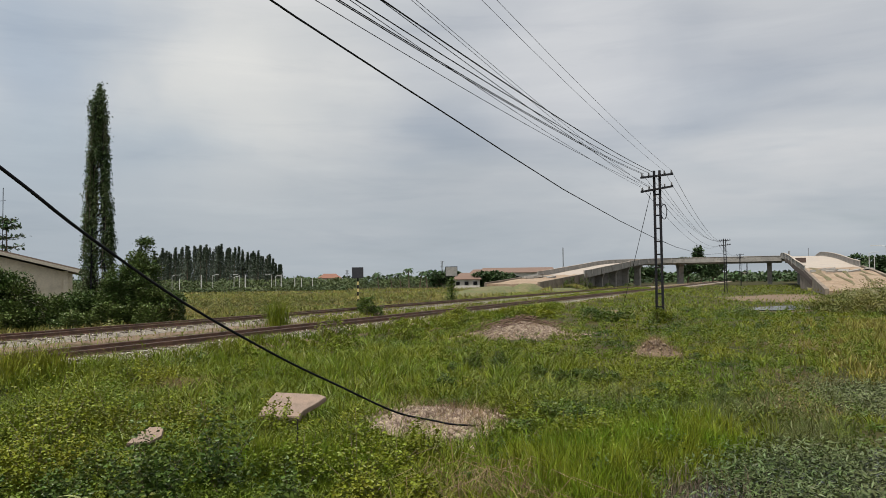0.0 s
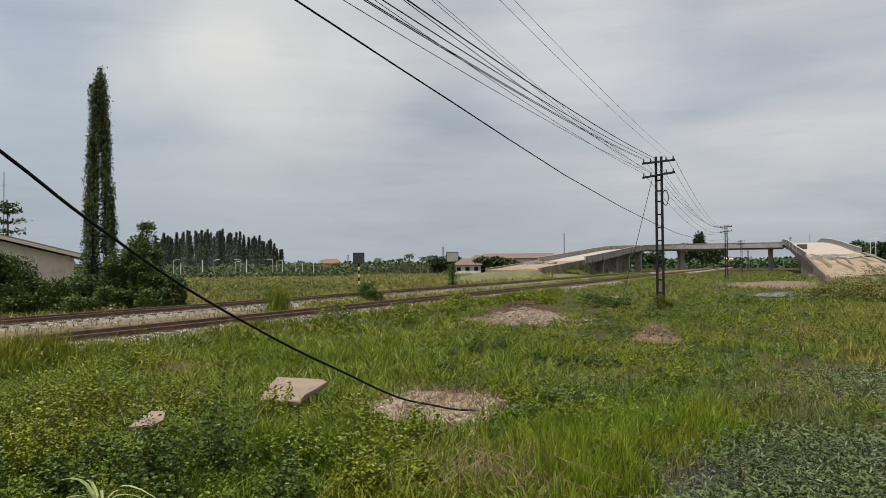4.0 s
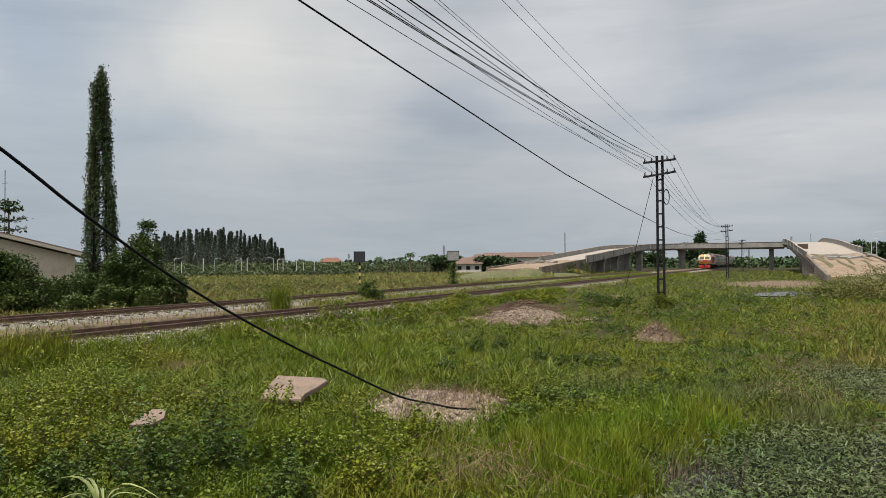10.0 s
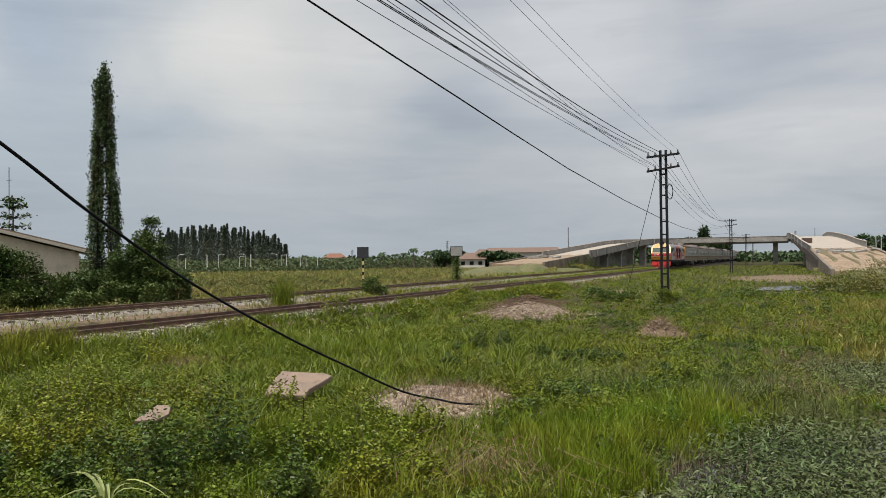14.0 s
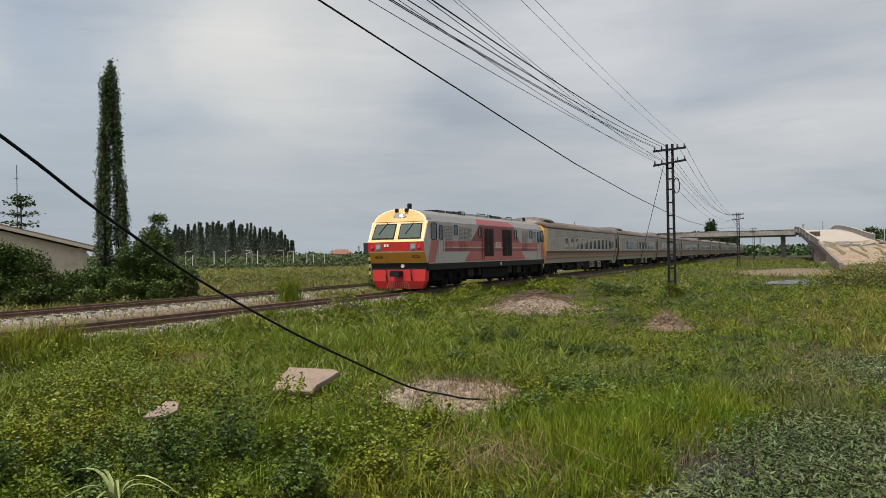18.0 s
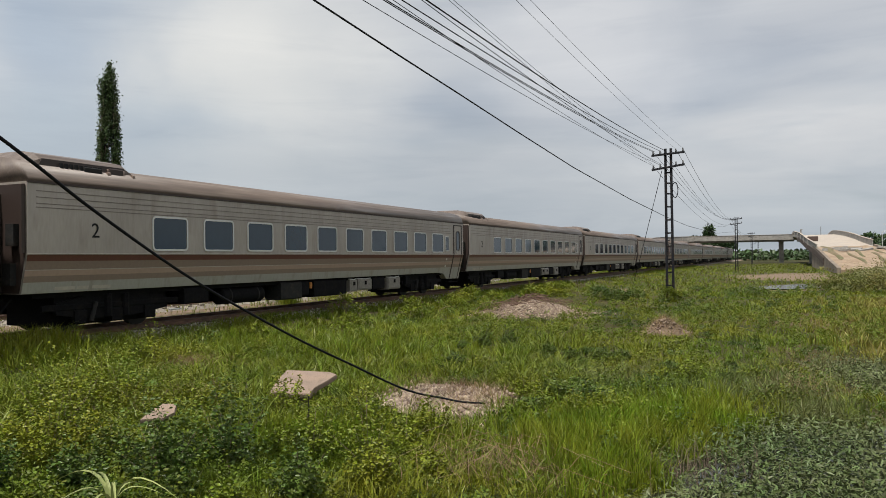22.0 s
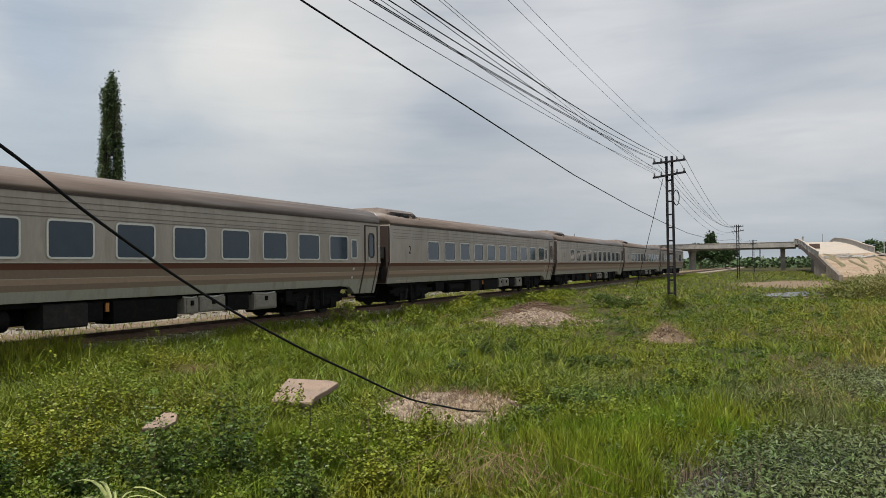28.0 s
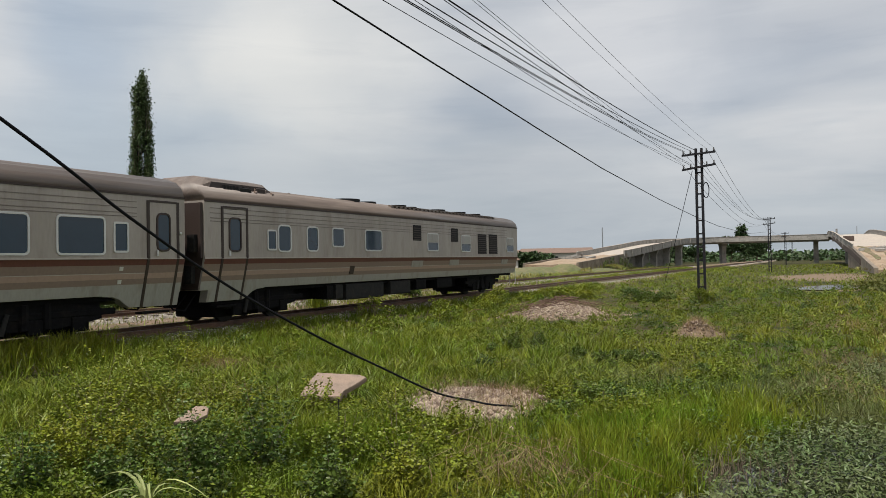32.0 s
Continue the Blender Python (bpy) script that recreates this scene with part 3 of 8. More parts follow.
first_pole = make_pole()
coil = soft(Shape())
coil.tube([(0.30 + 0.13 * math.cos(a), -0.08, 5.25 + 0.36 * math.sin(a)) for a in (2 * math.pi * i / 20 for i in range(21))], 0.022, 6)
for px, py in POLES[:1] + POLES[2:]:
    copy_thing(first_pole, pose(px, py, GROUND_Z))
part("cable_coil", coil, WIRE, first_pole, "black coil of spare cable")


def hang(a, b, sag, n=24):
    a, b = Vector(a), Vector(b)
    return [a.lerp(b, i / n) - Vector((0, 0, sag * 4 * (i / n) * (1 - i / n))) for i in range(n + 1)]


def build_wires():
    # place on the arm, arm, and the height of the wire some way towards the camera
    heads = [(-0.36, 1, 8.67, 5.13, 0.006), (-0.68, 0, 9.77, 5.54, 0.009), (-0.60, 0, 9.75, 5.51, 0.009), (-0.68, 1, 10.13, 5.65, 0.006), (-0.36, 0, 9.79, 5.49, 0.010), (-0.30, 1, 10.35, 5.67, 0.007), (-0.15, 0, 10.18, 5.59, 0.013), (-0.62, 1, 12.1, 6.29, 0.005), (-0.42, 1, 11.9, 6.18, 0.005), (0.36, 0, 12.99, 6.42, 0.0045), (0.68, 0, 12.88, 6.33, 0.0045)]
    cx, cy = POLES[1]
    for k, (x, arm, my, mz, r) in enumerate(heads):
        tilt = 0.045 if arm == 0 else 0.095
        za = ARMS[arm] + x / 0.75 * tilt + 0.19 + GROUND_Z
        c = 0.0009
        b = (mz - za - c * (my - cy) ** 2) / (my - cy)
        n = 26
        ys = [cy + (POLES[0][1] - cy) * i / n for i in range(n + 1)]
        s = soft(Shape().tube([(cx + x, y - 0.1, za + b * (y - cy) + c * (y - cy) ** 2) for y in ys], r, 5))
        solo("overhead_wire", s, WIRE, "thin dark telegraph wire strung between poles", "wire", "telegraph wires")
        for i in range(1, len(POLES) - 1):
            if k in (2, 5, 7, 8) or (i > 1 and k > 3):
                continue
            (ax, ay), (bx, by) = POLES[i], POLES[i + 1]
            s = soft(Shape().tube(hang((ax + x, ay - 0.1, za), (bx + x, by - 0.1, za), (1.25 if arm == 1 else 1.0) + 0.06 * k), 0.009 if i == 1 else 0.013, 5))
            solo("overhead_wire", s, WIRE, "thin dark telegraph wire strung between poles", "wire", "telegraph wires")


build_wires()
# a lower, heavier cable that passes by the first pole
heavy = [(-4.95, -3.0, 5.9), (-4.97, 2.0, 5.02), (-5.0, 7.21, 4.63), (-5.02, 9.7, 4.49), (-5.04, 11.85, 4.38), (-5.05, 14.9, 4.20), (-5.08, 19.7, 3.95), (-5.1, 27.9, 3.66), (-5.12, 36.6, 3.46), (-5.2, 46.7, 3.35), (-5.4, 70, 3.5), (-5.7, 107, 4.7)]
solo("overhead_cable", soft(Shape().tube(heavy, 0.0125, 6)), WIRE, "black cable slung low past the pole", "cable")
# stay wire of the first pole
solo("stay_wire", soft(Shape().tube([(POLES[1][0] - 0.3, POLES[1][1], 5.6), (POLES[1][0] - 1.6, POLES[1][1] + 2.2, 2.0), (POLES[1][0] - 2.6, POLES[1][1] + 3.9, -0.6)], 0.014, 5)), WIRE, "thin stay wire from pole to ground", "wire")
# heavy black cable that has come down across the grass
fallen = [(-4.88, -2.9, 6.25), (-4.88, 0.2, 4.25), (-4.87, 2.0, 3.2), (-4.87, 3.5, 2.35), (-5.0, 4.31, 1.94), (-5.08, 5.52, 1.34), (-5.0, 6.9, 0.70), (-4.88, 7.92, 0.26), (-4.6, 8.88, -0.2), (-4.25, 9.3, -0.36), (-4.04, 9.48, -0.43), (-3.82, 10.0, -0.53), (-3.7, 10.3, -0.58)]


def smooth_line(pts, k=5):
    """A curve through the points."""
    p = [Vector(q) for q in pts]
    out = []
    for i in range(len(p) - 1):
        p0, p1, p2, p3 = p[max(i - 1, 0)], p[i], p[i + 1], p[min(i + 2, len(p) - 1)]
        for j in range(k):
            t = j / k
            out.append(0.5 * ((2 * p1) + (p2 - p0) * t + (2 * p0 - 5 * p1 + 4 * p2 - p3) * t * t + (3 * p1 - p0 - 3 * p2 + p3) * t**3))
    return out + [p[-1]]


solo("fallen_cable", soft(Shape().tube(smooth_line(fallen), 0.0135, 8)), WIRE, "heavy black cable hanging down into the grass", "cable")


# ------------------------------------------------------------ flyover
WALLSTAIN = material("stained_wall", (0.225, 0.185, 0.145), rough=0.9, var=0.25, scale=0.5, fine=4, second=(0.155, 0.125, 0.095), dirt=(0.07, 0.058, 0.042))
BANK = material("bank_earth", (0.14, 0.125, 0.06), rough=0.95, var=0.35, scale=0.4, fine=3, second=(0.09, 0.105, 0.035), bump=0.6, bump_dist=0.1)
SPOIL = material("spoil", (0.165, 0.12, 0.075), rough=0.95, var=0.35, scale=0.8, fine=5, second=(0.095, 0.095, 0.035), bump=0.5)
DARK_BROWN = material("dark_brown_board", (0.07, 0.045, 0.035), rough=0.8, var=0.2)

def build_flyover():
    road = thing("flyover", pose(0, 0, 0), "unfinished pale concrete road flyover crossing the railway", "bridge")
    # centre line: x, y, height of the carriageway
    line = [(-37.4, 112, 0.7), (-37.3, 127, 1.4), (-37.1, 141, 2.05), (-36.9, 149, 2.45), (-36.7, 162, 3.2), (-36.4, 176, 4.0), (-36.0, 190, 4.85), (-34.8, 202, 5.45), (-31.5, 212, 5.75), (-26.5, 217.5, 5.85), (-20, 220, 5.9), (-12, 220.5, 5.9), (-4.5, 220.3, 5.9), (2.75, 220.3, 5.9)]
    ramp = [(7.0, 236, 6.0), (7.05, 216, 6.5), (7.2, 202, 6.25), (7.7, 184, 5.5), (8.1, 167, 4.6), (8.5, 150, 3.5), (8.9, 136, 2.7), (9.3, 124, 1.9), (9.6, 106, 0.7), (9.8, 90, -0.25)]
    fine, sides = [], []
    for course in (line, ramp):
        pts = [Vector(p) for p in course]
        part_line = []
        for i in range(len(pts) - 1):
            p0, p1, p2, p3 = pts[max(i - 1, 0)], pts[i], pts[i + 1], pts[min(i + 2, len(pts) - 1)]
            for k in range(4):
                t = k / 4
                part_line.append(0.5 * ((2 * p1) + (p2 - p0) * t + (2 * p0 - 5 * p1 + 4 * p2 - p3) * t * t + (3 * p1 - p0 - 3 * p2 + p3) * t**3))
        part_line.append(pts[-1])
        for i, p in enumerate(part_line):
            way = part_line[min(i + 1, len(part_line) - 1)] - part_line[max(i - 1, 0)]
            way.z = 0
            way.normalize()
            sides.append(Vector((way.y, -way.x, 0)))
        fine += part_line
    MEET = 4 * (len(line) - 1) + 1
    HALF = 4.4

    def ring(i, prof):
        return [fine[i] + sides[i] * a + Vector((0, 0, b)) for a, b in prof]

    def run(name, prof, mat, lo=0, hi=None, label="", parent=road):
        hi = hi or len(fine)
        for a, b in ((lo, min(hi, MEET)), (max(lo, MEET), hi)):
            if b - a > 1:
                part(name, Shape().sweep([ring(i, prof) for i in range(a, b)]), mat, parent, label)

    run("deck_slab", [(-HALF, -0.30), (HALF, -0.30), (HALF, 0.0), (-HALF, 0.0)], CONCRETE_DECK, 6, 80, "pale dusty concrete carriageway")
    for a, hi in ((-HALF, 77), (HALF, 81)):
        q = 0.2 if a > 0 else -0.2
        lo, up = min(a, a + q), max(a, a + q)
        run("parapet", [(lo, -0.42), (up, -0.42), (up - 0.04, 0.92), (lo + 0.04, 0.92)], CONCRETE, 8, hi, "pale concrete parapet wall")
        run("parapet_cap", [(lo - 0.04, 0.92), (up + 0.04, 0.92), (up + 0.04, 1.0), (lo - 0.04, 1.0)], CONCRETE_DECK, 8, hi, "pale coping of the parapet")
    for a in (-2.9, 0, 2.9):
        run("girder", [(a - 0.35, -0.78), (a + 0.35, -0.78), (a + 0.5, -0.30), (a - 0.5, -0.30)], CONCRETE, 10, 77, "grey concrete girder")
    # piers
    for idx in (12, 16, 20, 24, 28, 38, 50, 60, 66):
        p, s = fine[idx], sides[idx]
        top = p.z - 0.78
        w = Vector((s.y, -s.x, 0))
        # twin columns on the ramp, single flared piers over the railway
        if idx < 30:
            for q in (-2.5, 2.5):
                pier = part("pier", Shape().sweep([[p + s * (q + a * x) + w * (b * 0.55) + Vector((0, 0, z - p.z)) for a, b in ((-1, -1), (1, -1), (1, 1), (-1, 1))] for z, x in ((-0.8, 0.75), (top - 0.9, 0.75), (top, 1.15))]), CONCRETE, road, "grey concrete column")
        else:
            pier = part("pier", Shape().sweep([[p + s * (a * x) + w * (b * 0.6) + Vector((0, 0, z - p.z)) for a, b in ((-1, -1), (1, -1), (1, 1), (-1, 1))] for z, x in ((-0.8, 1.25), (top - 2.4, 1.25), (top - 0.8, 1.7), (top, 2.6))]), CONCRETE, road, "grey flared concrete pier")
        part("crosshead", Shape().sweep([[p + s * a + w * b + Vector((0, 0, z - p.z)) for a, b in ((-3.6, -0.75), (3.6, -0.75), (3.6, 0.75), (-3.6, 0.75))] for z in (top - 0.05, top + 0.3)]), CONCRETE, pier, "concrete crosshead")
    # walls and fill of the two earth ramps
    for lo, hi in ((0, 10), (77, len(fine))):
        for a in (-HALF, HALF):
            rings = [[fine[i] + sides[i] * (a + b) + Vector((0, 0, z)) if z > -5 else Vector((*(fine[i] + sides[i] * (a + b)).xy, -0.9)) for b, z in ((-0.2, -9), (0.2, -9), (0.2, 0.35), (-0.2, 0.35))] for i in range(lo, hi)]
            part("retaining_wall", Shape().sweep(rings), WALLSTAIN, road, "stained concrete retaining wall")
        r = np.random.default_rng(lo + 3)
        across = np.linspace(-HALF + 0.2, HALF - 0.2, 9)
        rings = []
        for i in range(lo, hi):
            ring_pts = [Vector((*(fine[i] + sides[i] * (-HALF + 0.2)).xy, -0.9)), Vector((*(fine[i] + sides[i] * (HALF - 0.2)).xy, -0.9))]
            ring_pts += [fine[i] + sides[i] * a + Vector((0, 0, 0.03 + 0.22 * abs(math.sin(a * 1.7 + i * 0.5)) * r.random())) for a in across[::-1]]
            rings.append(ring_pts)
        part("earth_fill", Shape().sweep(rings), SAND, road, "bare sandy earth fill of the ramp")
    # brown shuttering left against the outer face, spoil ridges on the fill
    run("shuttering", [(HALF + 0.24, -0.85), (HALF + 0.30, -0.85), (HALF + 0.30, 0.02), (HALF + 0.24, 0.02)], DARK_BROWN, 64, 85, "dark brown shuttering boards")
    r = np.random.default_rng(17)
    for a, lo, hi, wide in ((-3.1, 80, 84, 0.5), (-1.9, 82, 88, 0.45), (-0.3, 79, 85, 0.4), (0.9, 82, 88, 0.35), (2.9, 77, 86, 0.9)):
        rings = []
        for i in range(lo, hi):
            m, w, h = a + 0.28 * math.sin(i * 1.3 + a), wide * r.uniform(0.45, 1.3), r.uniform(0.04, 0.2) * (0.3 if i in (lo, hi - 1) else 1)
            rings.append([fine[i] + sides[i] * (m + u * w) + Vector((0, 0, v)) for u, v in ((-1, -0.1), (-0.5, 0.12 + h * 0.7), (0.1, 0.14 + h), (0.6, 0.1 + h * 0.6), (1, -0.1))])
        part("spoil_ridge", Shape().sweep(rings), SPOIL, road, "brown ridge of spoil")
    for i in range(8, 76, 3):
        for a in (-HALF - 0.23, HALF + 0.23):
            q = fine[i] + sides[i] * a
            part("parapet_rib", Shape().box(q.x - 0.12, q.x + 0.12, q.y - 0.12, q.y + 0.12, q.z - 0.35, q.z + 0.94), CONCRETE, road)
    # broken slabs tipped at the two unfinished ends of the carriageway
    r = np.random.default_rng(29)
    for k in range(16):
        i = (5, 6, 80, 81)[k % 4]
        q = fine[i] + sides[i] * r.uniform(-4.0, 4.0) + Vector((r.normal(0, 0.5), r.normal(0, 1.2), 0.25))
        a, b, h = r.uniform(0.5, 1.3), r.uniform(0.3, 0.8), r.uniform(0.1, 0.2)
        turn = pose(0, 0, 0, r.uniform(-14, 14), r.uniform(-14, 14), r.uniform(0, 180))
        ring4 = [(-a, -b), (a * 0.8, -b), (a, b * 0.7), (-a * 0.7, b)]
        part("broken_slab", Shape().sweep([[q + turn @ Vector((u, v, z)) for u, v in ring4] for z in (-h, h)]), CONCRETE, road, "broken concrete slab")
    # stacked shutters left on the carriageway
    q = fine[71] + sides[71] * 3.1
    part("site_cabin", Shape().box(q.x - 0.9, q.x + 0.9, q.y - 0.6, q.y + 0.6, q.z, q.z + 0.9, 0.05), DARK_BROWN, road, "dark brown site box")
    # railing at the top of the bend
    for i in range(58, 62):
        b, c = fine[i] + sides[i] * 2.9, fine[i + 1] + sides[i + 1] * 2.9
        part("railing_post", Shape().tube([b, b + Vector((0, 0, 1.5))], 0.05, 5), CONCRETE, road)
        part("railing_bar", Shape().tube([b + Vector((0, 0, 1.4)), c + Vector((0, 0, 1.4))], 0.04, 5), CONCRETE, road)
    return fine, sides


FLY, FLYSIDE = build_flyover()


def build_mounds():
    """Sandy earth heaped at the feet of both ramps."""
    for cx, cy, rx, ry, h, label in ((-31.4, 118, 2.4, 24, 0.75, "low earth bank along the ramp wall"), (-34.0, 109, 3.6, 9, 1.7, "brown earth heap at the end of a ramp wall"), (-36.5, 102, 4.6, 26, 1.25, "long sandy earth mound at the foot of a ramp"), (10, 88, 6.0, 11, 0.85, "bare sandy earth slope at the foot of a ramp")):
        nx, ny = 26, 40
        xs, ys = np.meshgrid(np.linspace(-1, 1, nx), np.linspace(-1, 1, ny))
        r = np.hypot(xs, ys)
        z = h * (1 - step_to(r, 0.1, 1.0)) + 0.12 * h * wave(xs * 9, ys * 16, int(abs(cx))) * (1 - step_to(r, 0.6, 1.0)) - 0.75
        v = np.stack([cx + xs * rx, cy + ys * ry, z], -1).reshape(-1, 3)
        i = (np.arange(ny - 1)[:, None] * nx + np.arange(nx - 1)).ravel()
        t = np.concatenate([np.stack([i, i + 1, i + nx + 1], 1), np.stack([i, i + nx + 1, i + nx], 1)])
        solo("earth_mound", array_mesh("earth_mound", v, t, BANK, True), BANK, label, "mound", kind="structure")


build_mounds()


# ------------------------------------------------------------ train
COACH = material("coach_paint", (0.375, 0.335, 0.295), rough=0.42, metal=0.25, var=0.07, scale=0.9, fine=12, second=(0.325, 0.29, 0.255), dirt=(0.27, 0.23, 0.195), bump=0.04, stretch=(1, 1.6, 0.35), gloss_var=0.12)
COACH_LOW = material("coach_grey_skirt", (0.345, 0.335, 0.31), rough=0.5, metal=0.15, var=0.08, scale=0.9, fine=14, dirt=(0.25, 0.225, 0.19), bump=0.04, stretch=(1, 1.6, 0.5))
# colour drawn out in long streaks along the roof to paint its sheen
ROOF = material("coach_roof", (0.135, 0.102, 0.083), rough=0.5, var=0.15, scale=1.4, fine=9, second=(0.10, 0.076, 0.063), dirt=(0.17, 0.135, 0.11), bump=0.08, stretch=(2.2, 0.12, 2.2), gloss_var=0.16)
PALE_TRIM = material("pale_trim", (0.42, 0.375, 0.33), rough=0.45, var=0.15, scale=2, fine=8, bump=0.02)
# darker than the body paint, so each rib's shade line is in its colour
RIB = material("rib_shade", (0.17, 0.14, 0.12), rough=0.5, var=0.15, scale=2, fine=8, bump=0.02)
PANEL_RED = material("faded_maroon_panel", (0.165, 0.075, 0.07), rough=0.45, var=0.1, scale=1, fine=10, second=(0.20, 0.10, 0.092), bump=0.03)
MAROON = material("maroon_stripe", (0.115, 0.04, 0.032), rough=0.45, var=0.1, scale=1, fine=15, bump=0.02)
TAN = material("tan_stripe", (0.36, 0.255, 0.205), rough=0.45, var=0.08, scale=1, fine=15, bump=0.02)
BROWN = material("brown_stripe", (0.225, 0.165, 0.135), rough=0.45, var=0.08, scale=1, fine=15, bump=0.02)
GLASS = dark_glass("tinted_glass", (0.010, 0.028, 0.046))
ALU = material("window_frame_metal", (0.60, 0.60, 0.58), rough=0.4, metal=0.3, var=0.05, bump=0)
SEAL = material("dark_seal", (0.035, 0.022, 0.018), rough=0.6, var=0.1, bump=0)
# UNDER and UNDERBOX near black, with the underfloor shade put into the colour
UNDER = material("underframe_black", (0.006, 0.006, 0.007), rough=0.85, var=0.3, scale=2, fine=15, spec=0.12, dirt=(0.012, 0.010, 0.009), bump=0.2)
PALEBOX = material("dusty_pale_box", (0.21, 0.195, 0.17), rough=0.75, var=0.2, scale=2, fine=12, dirt=(0.16, 0.14, 0.12), bump=0.1)
ORANGE = material("orange_valve", (0.45, 0.18, 0.04), rough=0.6, var=0.15)
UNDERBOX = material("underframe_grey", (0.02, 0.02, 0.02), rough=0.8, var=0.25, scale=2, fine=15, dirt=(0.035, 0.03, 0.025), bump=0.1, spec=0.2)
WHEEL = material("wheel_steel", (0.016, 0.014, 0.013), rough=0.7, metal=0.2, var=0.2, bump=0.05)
PEACH = material("pale_yellow_paint", (0.80, 0.50, 0.19), rough=0.4, var=0.06, scale=1.2, fine=16, bump=0.02, second=(0.83, 0.58, 0.30))
MUSTARD = material("mustard_paint", (0.60, 0.29, 0.035), rough=0.45, var=0.07, scale=1.2, fine=16, bump=0.02, dirt=(0.45, 0.24, 0.05))
YELLOW = material("yellow_paint", (0.80, 0.40, 0.05), rough=0.4, var=0.05, scale=1, fine=20, bump=0.02, dirt=(0.66, 0.36, 0.075))
CREAM = material("cream_paint", (0.82, 0.72, 0.50), rough=0.4, var=0.05, bump=0.02)
RED = material("red_paint", (0.46, 0.022, 0.02), rough=0.4, var=0.06, scale=1, fine=20, bump=0.02, dirt=(0.33, 0.03, 0.025))
SALMON = material("faded_red_paint", (0.44, 0.135, 0.12), rough=0.5, var=0.06, scale=0.9, fine=15, bump=0.02, second=(0.41, 0.10, 0.09))
DARKRED = material("dark_red_paint", (0.25, 0.042, 0.045), rough=0.45, var=0.06, scale=0.9, fine=15, bump=0.02, second=(0.225, 0.036, 0.04))
LOCOGREY = material("loco_grey_paint", (0.43, 0.405, 0.395), rough=0.5, var=0.08, scale=0.8, fine=14, bump=0.03, dirt=(0.33, 0.30, 0.28))
LOCOROOF = material("loco_roof_grey", (0.18, 0.175, 0.172), rough=0.55, var=0.12, scale=0.8, fine=14, dirt=(0.2, 0.19, 0.18), bump=0.05)
BLACK = material("matt_black", (0.011, 0.011, 0.012), rough=0.7, var=0.2, bump=0.05, spec=0.25)
LAMP = glow("headlight_glow", (1.0, 0.93, 0.78), 9.0)
ROOFBOX = material("dark_roof_box", (0.10, 0.10, 0.105), rough=0.6, var=0.2, scale=1, fine=10, bump=0.1)
LAMP_RED = material("red_lens", (0.6, 0.04, 0.05), rough=0.2, var=0.05, bump=0)
WHITE = material("white_lettering", (0.75, 0.73, 0.70), rough=0.6, var=0.05, bump=0)


def lettering(body, size, mat, x, y, z, parent, turn=90):
    """Letters standing on the side that looks along +x, or along -y at turn 0."""
    cu = bpy.data.curves.new("lettering", "FONT")
    cu.body, cu.size, cu.extrude, cu.align_x, cu.align_y = body, size, 0.003, "CENTER", "CENTER"
    ob = bpy.data.objects.new("lettering", cu)
    me = bpy.data.meshes.new_from_object(ob)
    bpy.data.objects.remove(ob)
    me.materials.clear()
    me.materials.append(mat)
    o = new("lettering", me)
    o.parent = parent
    o.matrix_basis = pose(x, y, z, 90, 0, turn)
    return o


def round_rect(y0, y1, z0, z1, r, k=3):
    out = []
    for cy, cz, a0 in ((y1 - r, z0 + r, -90), (y1 - r, z1 - r, 0), (y0 + r, z1 - r, 90), (y0 + r, z0 + r, 180)):
        out += [(cy + r * math.cos(radians(a0 + 90 * i / k)), cz + r * math.sin(radians(a0 + 90 * i / k))) for i in range(k + 1)]
    return out


def frame_ring(y0, y1, z0, z1, r, w, x0, x1):
    """A flat frame of width w round an opening, from x0 to x1."""
    s = Shape()
    outer, inner = round_rect(y0 - w, y1 + w, z0 - w, z1 + w, r + w), round_rect(y0, y1, z0, z1, r)
    k = len(outer)
    s.v = [(x0, *p) for p in outer] + [(x1, *p) for p in outer] + [(x1, *p) for p in inner] + [(x0, *p) for p in inner]
    for a in range(4):
        b = (a + 1) % 4
        s.f += [(a * k + i, a * k + (i + 1) % k, b * k + (i + 1) % k, b * k + i) for i in range(k)]
    return s


def window(parent, side, x, y0, y1, z0, z1, r=0.07, frame_mat=None, glass=None, w=0.045, label=""):
    a, b = (x - 0.02, x + 0.022) if side > 0 else (-x - 0.022, -x + 0.02)
    win = part("window", frame_ring(y0, y1, z0, z1, r, w, a, b), frame_mat or ALU, parent, label)
    a, b = (x - 0.03, x + 0.006) if side > 0 else (-x - 0.006, -x + 0.03)
    part("pane", Shape().plate(round_rect(y0, y1, z0, z1, r), a, b), glass or GLASS, win, "dark tinted glass pane")
    return win


SIDE = 1.40
CREASE = 3.22
WAIST, SILL = 1.745, 0.915


def side_at(z):
    """Half width of a coach at a height: upright above the waist, drawn in below."""
    return SIDE if z >= WAIST else SIDE - (WAIST - z) * 0.24


def band(z0, z1, y0, y1, out, side):
    s = Shape()
    prof = [(side_at(z0) - 0.01, z0), (side_at(z0) + out, z0), (side_at(z1) + out, z1), (side_at(z1) - 0.01, z1)]
    return s.prism(prof if side > 0 else [(-x, z) for x, z in reversed(prof)], y0, y1)


